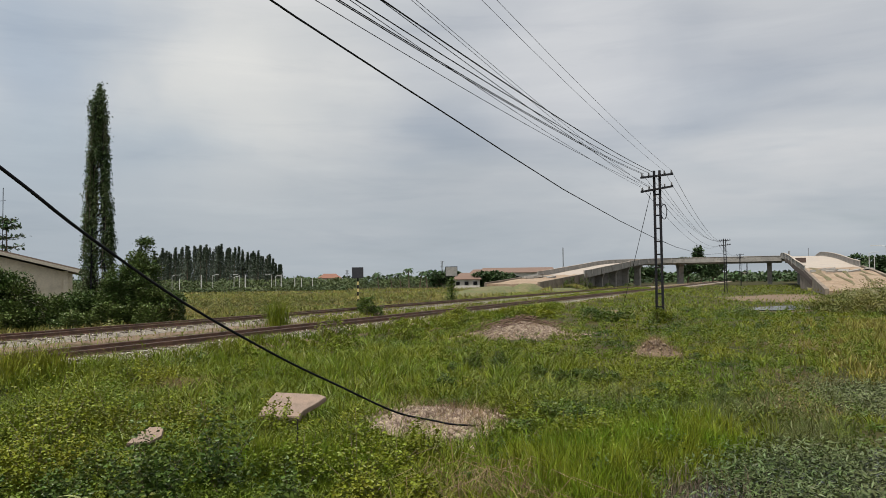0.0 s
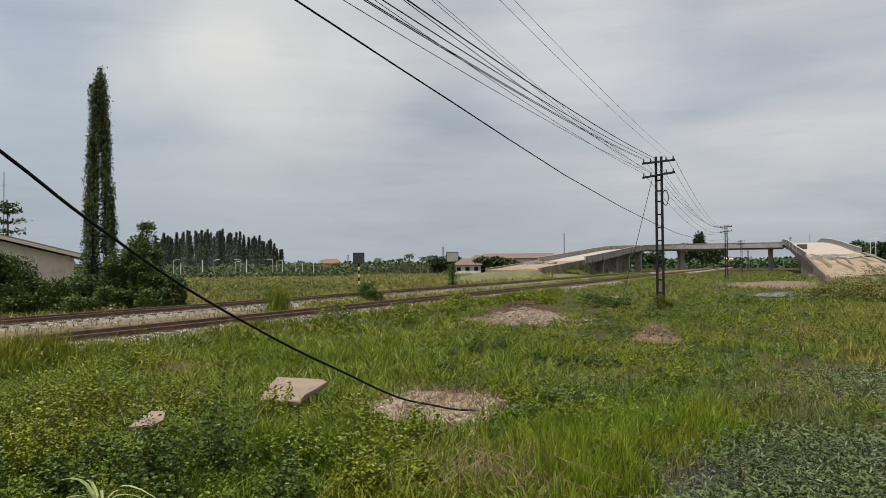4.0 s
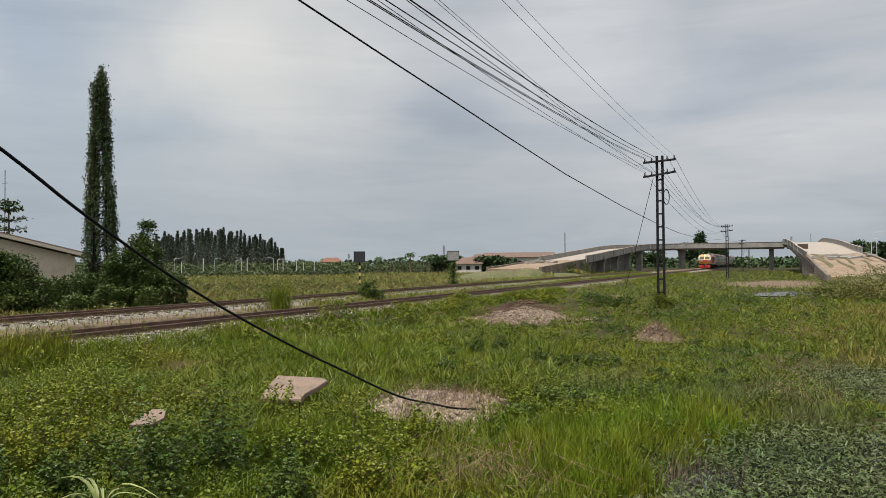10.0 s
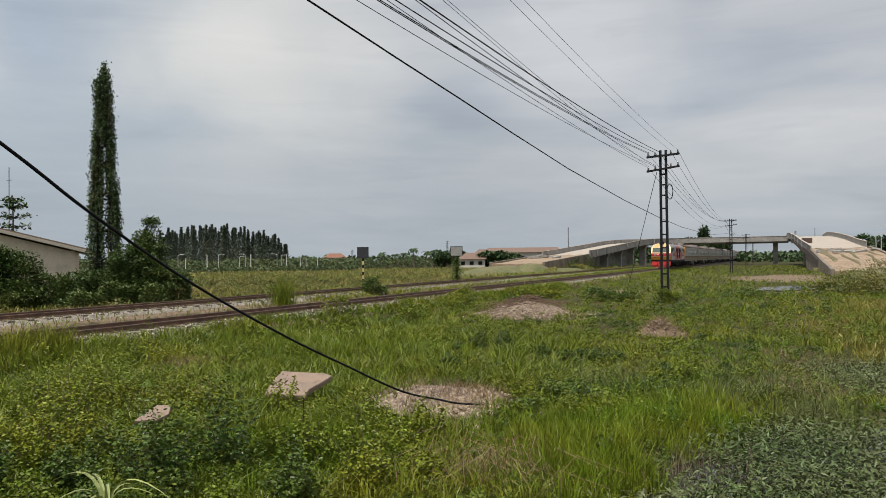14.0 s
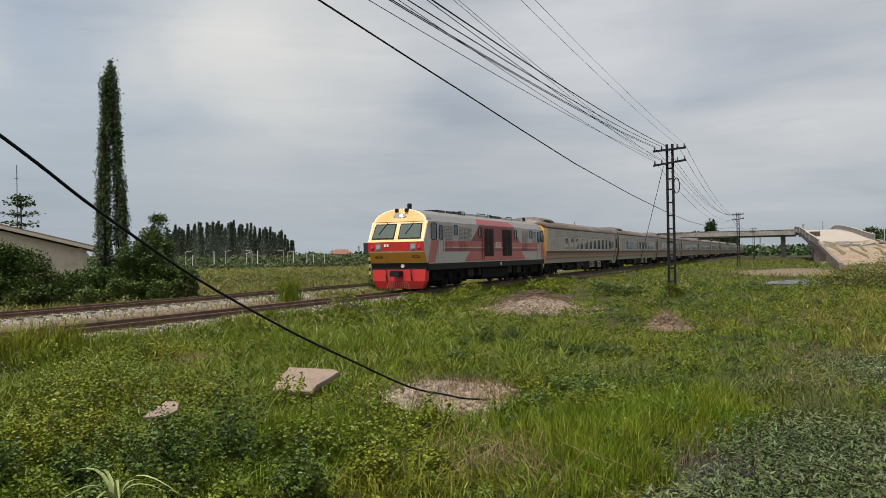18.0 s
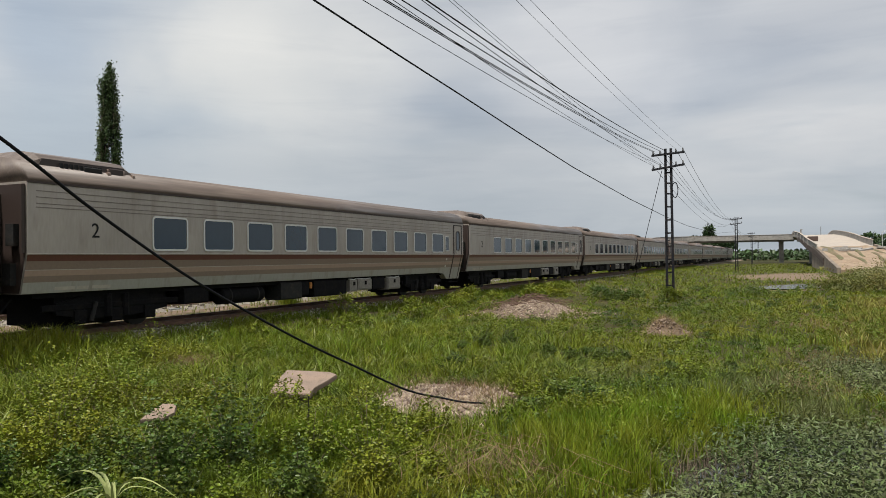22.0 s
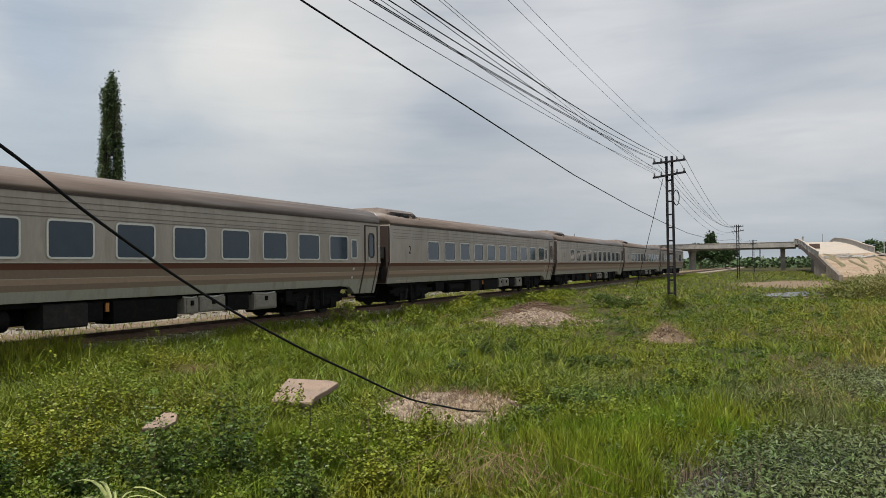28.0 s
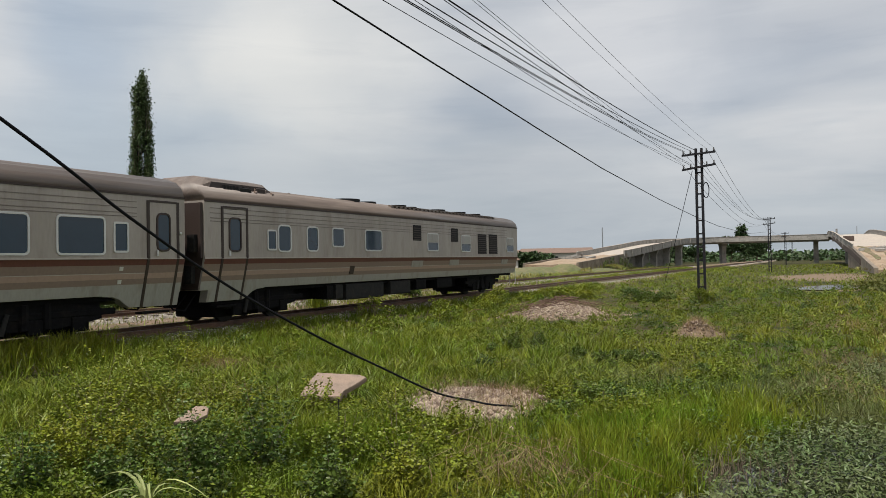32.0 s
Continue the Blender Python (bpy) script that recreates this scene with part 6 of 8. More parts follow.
def build_grass():
    # thin short grass between the camera and the track
    x, y = scatter(76000, 5.0, 46)
    patch = wave(x * 1.3, y * 1.3, 21)
    keep = (RNG.random(len(x)) > bare(x, y) * 1.02) & (RNG.random(len(x)) > wetness(x, y) * 1.25) & (x > -24) & open_spots(x, y)
    x, y, patch = x[keep], y[keep], patch[keep]
    r = np.hypot(x, y)
    h = np.clip(0.10 + 0.07 * patch, 0.04, 0.22)
    solo("grass", blades_mesh("grass", ground_points(x, y, -0.02), h, 0.004 + 0.0009 * r, GRASS, 0.95), GRASS, "rank green grass on waste ground", "grass", kind="stuff")
    # tufts of it
    cx, cy = scatter(9500, 6.5, 46, -9, 60)
    p = wave(cx * 1.1, cy * 1.1, 29)
    ok = (RNG.random(len(cx)) > bare(cx, cy) * 1.1) & (RNG.random(len(cx)) > wetness(cx, cy) * 1.5) & (cx > -13.6) & (p > RNG.uniform(-0.9, 0.6, len(cx))) & open_spots(cx, cy)
    cx, cy, p = cx[ok], cy[ok], p[ok]
    h = np.clip(0.20 + 0.11 * p + RNG.normal(0, 0.05, len(cx)), 0.08, 0.45)
    tussocks("grass_tufts", cx, cy, h, 0.06 + 0.55 * h, 17, 0.0055, GRASS, "arching tufts of green grass", 1.5)
    # lush arching tussocks towards the line
    cx, cy = scatter(3400, 9.0, 34, 14, 58, 0.8)
    p = wave(cx * 0.8, cy * 0.8, 37)
    ok = (RNG.random(len(cx)) > bare(cx, cy) * 1.2) & (cx > -14.2) & (cx < -3.2) & (p > RNG.uniform(-0.9, 0.5, len(cx))) & (stand_height(cx, cy) < 0.3) & open_spots(cx, cy)
    cx, cy, p = cx[ok], cy[ok], p[ok]
    h = np.clip(0.30 + 0.10 * p + RNG.normal(0, 0.07, len(cx)), 0.16, 0.55)
    tussocks("lush_grass", cx, cy, h, 0.07 + 0.42 * h, 34, 0.007, GRASS_LUSH, "lush long green grass before the line", 1.4)
    # fringe along the ballast
    n = 16000
    x, y = TRACK_X + 0.75 + np.abs(RNG.normal(0.35, 0.45, n)), 7 + 45 * RNG.random(n) ** 1.3
    keep = wave(x * 0.4, y * 0.45, 87) > RNG.uniform(-0.45, 0.35, n)
    keep |= y < 11.5
    x, y = x[keep], y[keep]
    solo("grass_fringe", blades_mesh("grass_fringe", ground_points(x, y, 0.0), np.where(y < 11.6, 0.5, 0.24), 0.02, GRASS, 0.6), GRASS, "ragged grass along the ballast edge", "grass", kind="stuff")
    # overgrown strip between and on the sidings
    n = 26000
    x, y = np.r_[RNG.normal(-18.5, 0.75, n), RNG.normal(LOOP_X, 0.7, n // 2)], np.r_[9 + 80 * RNG.random(n) ** 1.4, 9 + 60 * RNG.random(n // 2) ** 1.4]
    keep = wave(x * 0.5, y * 0.3, 97) > RNG.uniform(-0.6, 0.55, len(x))
    x, y = x[keep], y[keep]
    solo("grass_fringe", blades_mesh("grass_fringe", ground_points(x, y, 0.0), 0.22, 0.016 + 0.0005 * np.hypot(x, y), REED, 0.8), REED, "yellowish grass creeping over the sidings", "grass", kind="stuff")
    n = 9000
    x = np.r_[TRACK_X + RNG.normal(1.6, 0.4, n), LOOP_X + RNG.normal(1.6, 0.6, 2 * n), RNG.normal(TRACK_X, 0.25, n // 5), RNG.normal(LOOP_X, 0.5, n)]
    y = 30 + 110 * RNG.random(len(x)) ** 1.2
    keep = wave(x * 0.35, y * 0.13, 53) > RNG.uniform(-0.5, 0.6, len(x)) - 0.004 * (y - 30)
    x, y = x[keep], y[keep]
    P = ground_points(x, y, 0.0)
    P[:, 2] = np.where(np.minimum(np.abs(x - TRACK_X), np.abs(x - LOOP_X)) < 1.0, -0.2, P[:, 2])
    solo("grass_fringe", blades_mesh("grass_fringe", P, 0.14, 0.012 + 0.0006 * np.hypot(x, y), GRASS, 0.8), GRASS, "green grass growing through the ballast", "grass", kind="stuff")
    # bright tall grass by the swamp
    n = 1500
    x = np.r_[RNG.normal(-1.7, 0.55, n), RNG.normal(-0.75, 0.5, n // 2), RNG.normal(-9.5, 2.0, n // 4), RNG.normal(-5.1, 0.5, n // 6)]
    y = np.r_[RNG.normal(8.6, 0.8, n), RNG.normal(9.9, 0.7, n // 2), RNG.normal(14.5, 1.6, n // 4), RNG.normal(7.2, 0.3, n // 6)]
    keep = (RNG.random(len(x)) > wetness(x, y) * 0.97) & (bare(x, y) < 0.5) & (x > -13.4) & (bump_at(x, y, -0.95, 8.15, 0.65, 0.6) < 0.55)
    x, y = x[keep], y[keep]
    tussocks("tall_grass", x, y, RNG.uniform(0.2, 0.46, len(x)), RNG.uniform(0.05, 0.13, len(x)), 22, 0.003, GRASS_BRIGHT, "bright green tall grass beside the swamp", 0.5)
    # grey sedge standing in wet ground
    n = 240
    x, y = np.r_[RNG.normal(-0.6, 0.45, n), RNG.normal(0.4, 0.35, n // 2), RNG.normal(-3.0, 0.7, n // 2), RNG.normal(1.5, 0.8, n)], np.r_[RNG.normal(13.2, 0.8, n), RNG.normal(11.3, 0.4, n // 2), RNG.normal(13.0, 0.6, n // 2), RNG.normal(15.6, 0.9, n)]
    tussocks("sedge", x, y, RNG.uniform(0.15, 0.36, len(x)), RNG.uniform(0.06, 0.14, len(x)), 26, 0.002, SEDGE, "grey-green sedge in wet ground", 0.7)
    # ochre grass towards the ramp
    n = 900
    x, y = RNG.normal(3.0, 1.3, n), 17.5 + 22 * RNG.random(n)
    x = x + (y - 17) * 0.10
    keep = wetness(x, y) < 0.5
    x, y = x[keep], y[keep]
    tussocks("ochre_grass", x, y, RNG.uniform(0.15, 0.4, len(x)), RNG.uniform(0.1, 0.25, len(x)), 26, 0.006, OCHRE, "ochre grass on the wet ground", 0.8)
    # dry stalks
    n = 3600
    x = np.r_[RNG.normal(-4.6, 0.62, n // 6), RNG.normal(-2.55, 0.38, n // 8), np.r_[RNG.normal(-8.3, 0.9, n // 4), RNG.normal(-2.95, 0.3, n // 4)], RNG.normal(-10.6, 0.45, n // 3), RNG.normal(1.2, 1.4, n // 2), RNG.normal(-8.4, 0.4, n // 4), RNG.normal(0.15, 0.35, n // 3), RNG.normal(0.7, 0.5, n // 5)]
    y = np.r_[RNG.normal(10.5, 0.42, n // 6), RNG.normal(6.9, 0.35, n // 8), np.r_[RNG.normal(26.3, 1.1, n // 4), RNG.normal(21.0, 0.3, n // 4)], RNG.normal(11.6, 0.3, n // 3), RNG.normal(25, 2.5, n // 2), RNG.normal(8.9, 0.3, n // 4), RNG.normal(13.7, 0.7, n // 3), RNG.normal(16.8, 0.8, n // 5)]
    solo("dry_grass", blades_mesh("dry_grass", ground_points(x, y, -0.01), 0.2, 0.006, GRASS_DRY, 1.7), GRASS_DRY, "dead brown grass and straw on bare earth", "dry grass", kind="stuff")
    # long straw bent over by the swamp
    st = Shape()
    for i in range(70):
        x0, y0, a, L = RNG.normal(-2.75, 0.35), RNG.normal(7.0, 0.3), RNG.uniform(0, 6.28), RNG.uniform(0.3, 0.7)
        z0 = float(land(x0, y0))
        st.tube([(x0, y0, z0), (x0 + 0.35 * L * math.cos(a), y0 + 0.35 * L * math.sin(a), z0 + 0.42 * L), (x0 + L * math.cos(a), y0 + L * math.sin(a), z0 + 0.2 * L)], 0.004, 4, 0.002)
    solo("straw", st, GRASS_DRY, "long bent straw-coloured stalks", "dry grass", kind="stuff")
    n = 800
    x, y = RNG.normal(-4.2, 0.45, n), RNG.normal(10.0, 0.6, n)
    solo("straw", blades_mesh("straw", ground_points(x, y, 0.0), 0.16, 0.007, GRASS_DRY, 2.2), GRASS_DRY, "flattened brown straw over rubble", "dry grass", kind="stuff")
    # meadow beyond the tracks
    x, y = scatter(95000, 26, 190, -10, 62)
    keep = (x < -24.2) | (y > 44)
    keep &= (np.abs(x - TRACK_X) > 1.5) & (RNG.random(len(x)) > bare(x, y))
    x, y = x[keep], y[keep]
    r = np.hypot(x, y)
    left = (x < -24) & (np.abs(x - LOOP_X) > 1.5)
    tall = np.clip(0.36 + 0.25 * wave(x * 0.25, y * 0.25, 91), 0.15, 0.9)
    solo("field_grass", blades_mesh("field_grass", ground_points(x[left], y[left], -0.02), tall[left], 0.010 + 0.0008 * r[left], REED, 0.9), REED, "yellowish tall meadow grass beyond the tracks", "grass", kind="stuff")
    right = x >= -24
    solo("rough_grass", blades_mesh("rough_grass", ground_points(x[right], y[right], -0.02), 0.2, 0.012 + 0.0008 * r[right], GRASS, 1.2), GRASS, "rough green grass along the line", "grass", kind="stuff")


def herbs(name, cx, cy, h, rad, sprigs, per, leaf, mat, label, ovate=False, long=1.5):
    """Leafy plants: sprigs fan out of one root, with leaves round their upper part."""
    n = len(cx)
    k = np.repeat(np.arange(n), sprigs)
    a, q = RNG.uniform(0, 6.28, len(k)), np.sqrt(RNG.random(len(k)))
    tip = np.stack([q * rad[k] * np.cos(a), q * rad[k] * np.sin(a), h[k] * (1 - 0.5 * q * q) * RNG.uniform(0.5, 1.2, len(k))], 1)
    j = np.repeat(np.arange(len(k)), per)
    f = 1 - 0.72 * RNG.random(len(j)) ** 1.25
    t = tip[j]
    P = np.stack([cx[k][j] + t[:, 0] * f**0.8, cy[k][j] + t[:, 1] * f**0.8, land(cx, cy)[k][j] + t[:, 2] * f**1.1], 1)
    b = RNG.uniform(0, 6.28, len(j))
    out = np.stack([np.cos(b) * 1.3 + 0.4 * np.cos(a)[j], np.sin(b) * 1.3 + 0.4 * np.sin(a)[j], 0.5 * f - 0.25], 1)
    P += out * 0.008
    face = np.stack([t[:, 0] / rad[k][j] * 1.3, t[:, 1] / rad[k][j] * 1.3, 0.65 + 0 * f], 1)
    size = (leaf[k][j] if np.ndim(leaf) else leaf) * (1.25 - 0.5 * f)
    solo(name, leaves_mesh(name, P, size, mat, out, long=long, ovate=ovate, face=face), mat, label, "weeds", kind="stuff")
    return np.stack([cx[k], cy[k], land(cx, cy)[k]], 1), tip


def thin_out(x, y, gap):
    """Keeps points no closer together than the gap."""
    seen, keep = {}, []
    for i in range(len(x)):
        g = float(gap[i])
        c = (int(x[i] // 0.7), int(y[i] // 0.7))
        near = [q for dx in (-1, 0, 1) for dy in (-1, 0, 1) for q in seen.get((c[0] + dx, c[1] + dy), ())]
        if all((x[i] - u) ** 2 + (y[i] - v) ** 2 > g * g for u, v in near):
            seen.setdefault(c, []).append((x[i], y[i]))
            keep.append(i)
    return np.array(keep)


def field(n, r0, r1, a0, a1, seed, lo, hi, limit=-13.2):
    x, y = scatter(n, r0, r1, a0, a1)
    p = wave(x * 0.8 + seed, y * 0.8, seed)
    keep = (p > RNG.uniform(lo, hi, n)) & (RNG.random(n) > bare(x, y) * 1.1) & (RNG.random(n) > wetness(x, y) * 1.5) & (x > limit) & open_spots(x, y)
    return x[keep], y[keep], p[keep]


def build_weeds():
    # stands of shrubby weeds before the camera
    x, y = scatter(9000, 4.4, 18, 2, 62)
    h = stand_height(x, y)
    keep = (h > 0.14) & open_spots(x, y)
    x, y, h = x[keep], y[keep], h[keep]
    i = thin_out(x, y, 0.34 + 0.34 * h)
    x, y, h = x[i], y[i], h[i] * RNG.uniform(0.6, 1.45, len(i))
    kind = wave(x * 1.1, y * 1.1, 45) + RNG.normal(0, 0.15, len(x))
    # positive bumps paint the stand's shaded pockets with darker leaves
    kind += 0.9 * bump_at(x, y, -5.0, 5.4, 0.8, 0.6) + 0.8 * bump_at(x, y, -6.1, 4.9, 1.1, 0.6) - 0.6 * bump_at(x, y, -3.8, 6.2, 0.9, 1.2) - 0.5 * bump_at(x, y, -8.9, 7.6, 1.8, 1.3) - 0.4 * bump_at(x, y, -4.9, 7.6, 0.9, 0.6)
    st = Shape()
    for name, pick, mat, leaf, label in (("shrubby_weeds", kind <= 0.2, LEAF, 0.030, "thick leafy yellow-green weeds in the foreground"), ("dark_weeds", kind > 0.2, LEAF_DARK, 0.034, "darker broad-leaved weeds, some painting shade, in the foreground")):
        root, tip = herbs(name, x[pick], y[pick], h[pick], 0.15 + 0.27 * h[pick], 56, 19, leaf, mat, label, True)
        for q in range(0, len(root), 6):
            r0, t0 = root[q], tip[q]
            st.tube([tuple(r0), (r0[0] + t0[0] * 0.45, r0[1] + t0[1] * 0.45, r0[2] + t0[2] * 0.5), tuple(r0 + t0)], 0.004, 4, 0.002)
    solo("weed_stems", st, BARK, "thin brown weed stems", "weeds", kind="stuff")
    # hummocks of low weeds among the grass, near to far
    for r0, r1, n, gap, sp, leaf in ((6.0, 16, 6000, 0.36, 15, 0.030), (15, 30, 6000, 0.56, 16, 0.038), (29, 50, 4500, 0.9, 14, 0.06)):
        x, y, p = field(n, r0, r1, -9, 61, 57, -0.55, 0.65)
        grassy = (x < -5.5) & (y > 11) & (RNG.random(len(x)) < 0.6)
        x, y, p = x[~grassy], y[~grassy], p[~grassy]
        lump = wave(x * 2.1, y * 2.1, 59)
        i = thin_out(x, y, gap * (0.85 + 0.5 * RNG.random(len(x))))
        x, y, p, lump = x[i], y[i], p[i], lump[i]
        h = np.clip(0.22 + 0.10 * p + 0.42 * lump + RNG.normal(0, 0.07, len(x)), 0.07, 0.7) * (1 + 0.01 * r0)
        kind = wave(x * 0.9, y * 0.9, 67) + RNG.normal(0, 0.22, len(x))
        for name, pick, mat, label in (("low_weeds", kind < 0.17, LEAF_MEADOW, "hummocks of low leafy green weeds"), ("dark_weeds", kind >= 0.17, LEAF_DARK, "clumps of darker weeds")):
            herbs(name, x[pick], y[pick], h[pick], gap * 0.32 + 0.34 * h[pick], sp, 10, leaf, mat, label)
    # taller leafy weeds in the meadow
    x, y = scatter(1500, 30, 110, 25, 62)
    ok = (x < -25) & (wave(x * 0.3, y * 0.3, 99) > RNG.uniform(-0.3, 0.6, len(x)))
    x, y = x[ok], y[ok]
    h = RNG.uniform(0.3, 0.9, len(x))
    herbs("meadow_weeds", x, y, h, 0.2 + 0.4 * h, 12, 8, 0.09, OLIVE, "olive weeds standing in the meadow")
    # narrow-leaved water weed over the swamp
    n = 300000
    x, y = RNG.uniform(-2.4, 4.8, n), RNG.uniform(5.0, 20.0, n)
    w = wetness(x, y)
    thin = 1 - 0.88 * np.clip(bump_at(x, y, -0.95, 8.2, 0.6, 0.55) * 1.6 + bump_at(x, y, -1.25, 7.3, 0.35, 0.35), 0, 1)
    keep = RNG.random(n) < w * thin * np.clip(0.95 + 0.9 * wave(x * 1.5, y * 1.5, 41), 0.25, 1)
    keep &= (y < 12.5) | (RNG.random(n) < 0.5)
    x, y = x[keep], y[keep]
    P = np.stack([x, y, -0.75 + 0.2 * RNG.random(len(x)) ** 1.4], 1)
    solo("water_weeds", leaves_mesh("water_weeds", P, 0.021, LILY, long=3.6), LILY, "pale narrow-leaved weeds crowding dark swamp water", "water plants", kind="stuff")
    n = 320
    x, y = RNG.normal(-0.9, 0.5, n), RNG.normal(8.1, 0.45, n)
    solo("dead_reeds", blades_mesh("dead_reeds", np.stack([x, y, 0 * x - 0.78], 1), 0.34, 0.006, BARK, 0.35), BARK, "brown dead reed stalks at the swamp's edge", "reeds", kind="stuff")


def strap_plant(x, y):
    """A few long pale strap leaves arching over."""
    z = float(land(x, y))
    t = thing("strap_leaved_plant", pose(x, y, z), "pale green strap-leaved plant with arching leaves", "plant")
    r = np.random.default_rng(5)
    for i in range(8):
        a, L, w = i * 0.82 + r.uniform(-0.3, 0.3), r.uniform(0.45, 0.75), r.uniform(0.012, 0.02)
        v, fc = [], []
        for j in range(9):
            f = j / 8
            q, up = L * (0.25 * f + 0.75 * f * f) * 0.8, L * (1.35 * f - 1.15 * f * f) + 0.3
            k = w * (1 - f**3)
            cx, cy = q * math.cos(a), q * math.sin(a)
            v += [(cx - k * math.sin(a), cy + k * math.cos(a), up + 0.3 * k), (cx, cy, up - 0.25 * k), (cx + k * math.sin(a), cy - k * math.cos(a), up + 0.3 * k)]
            if j:
                b = 3 * j
                fc += [(b - 3, b - 2, b + 1, b), (b - 2, b - 1, b + 2, b + 1)]
        sh = Shape()
        sh.v, sh.f = v, fc
        part("leaf", sh, STRAP, t)
    part("stem", Shape().tube([(0, 0, -0.05), (0.01, 0, 0.34)], 0.02, 7, 0.014), STRAP, t)


STRAP = leaf_material("strap_leaf", (0.26, 0.30, 0.12), second=(0.30, 0.31, 0.10))
strap_plant(-4.45, 3.95)


def shell_points(n, cx, cy, cz, rx, ry, rz, rough=0.25, lower=-0.3):
    """Points near the skin of a lumpy mound, with the way out of it."""
    d = RNG.normal(size=(n * 2, 3))
    d /= np.linalg.norm(d, axis=1, keepdims=True)
    d = d[d[:, 2] > lower][:n]
    k = 1 + rough * wave(d[:, 0] * 7 + cx * 3, d[:, 1] * 7 + d[:, 2] * 5 + cy * 3, 51)
    k *= 1 - 0.45 * RNG.random(len(d)) ** 2.2
    p = np.stack([cx + d[:, 0] * rx * k, cy + d[:, 1] * ry * k, cz + d[:, 2] * rz * k], 1)
    return p, d


def bush(name, mat, clumps, size, per, label, category="bush", group="", rough=0.45):
    """A bush of many clumps: (x, y, radius, height); twigs under a crown of leaves."""
    bx, by = clumps[0][0], clumps[0][1]
    gz = float(land(bx, by))
    b = thing(name, pose(bx, by, gz), label, category, group)
    P, D = [], []
    for x, y, r, h in clumps:
        z0 = float(land(x, y)) - gz
        p, d = shell_points(int(per * r * max(r, h)), x - bx, y - by, z0 + h * 0.42, r * 0.8, r * 0.8, h * 0.5, rough, -0.8)
        P.append(p), D.append(d)
        for i in range(6):
            a, e = RNG.uniform(0, 6.28), RNG.uniform(0.3, 0.9)
            q = np.array([x - bx + e * r * math.cos(a), y - by + e * r * math.sin(a), z0 + h * RNG.uniform(0.45, 1.02)])
            part("stem", Shape().tube([(x - bx, y - by, -0.05), ((x - bx + q[0]) / 2, (y - by + q[1]) / 2, q[2] * 0.6), tuple(q)], 0.014 * max(1, h), 5, 0.004), BARK, b)
            m = max(8, int(per * r * h * 0.05))
            p2 = q + RNG.normal(0, 0.16 * r, (m, 3)) * (1, 1, 0.7)
            P.append(p2), D.append(RNG.normal(0, 0.5, (m, 3)))
    part("leaves", leaves_mesh("leaves", np.concatenate(P), size, mat, np.concatenate(D)), mat, b)
    return b


def grass_clump(x, y, r, h, n, mat, label, group=""):
    """An upright tussock of long blades."""
    b = thing("grass_tussock", pose(x, y, float(land(x, y))), label, "grass tussock", group)
    q = RNG.normal(0, r * 0.4, (n, 2))
    part("tuft", blades_mesh("tuft", np.stack([q[:, 0], q[:, 1], 0 * q[:, 0] - 0.03], 1), h, 0.016, mat, 0.55), mat, b)


build_grass()
build_weeds()


# ------------------------------------------------------------ beyond the tracks
def polar(az, r):
    a = radians(az)
    return -r * math.sin(a), r * math.cos(a)


CREEPER = leaf_material("creeper_leaf", (0.042, 0.074, 0.024), second=(0.08, 0.105, 0.042), island=0.45, rough=0.55, scale=0.9)


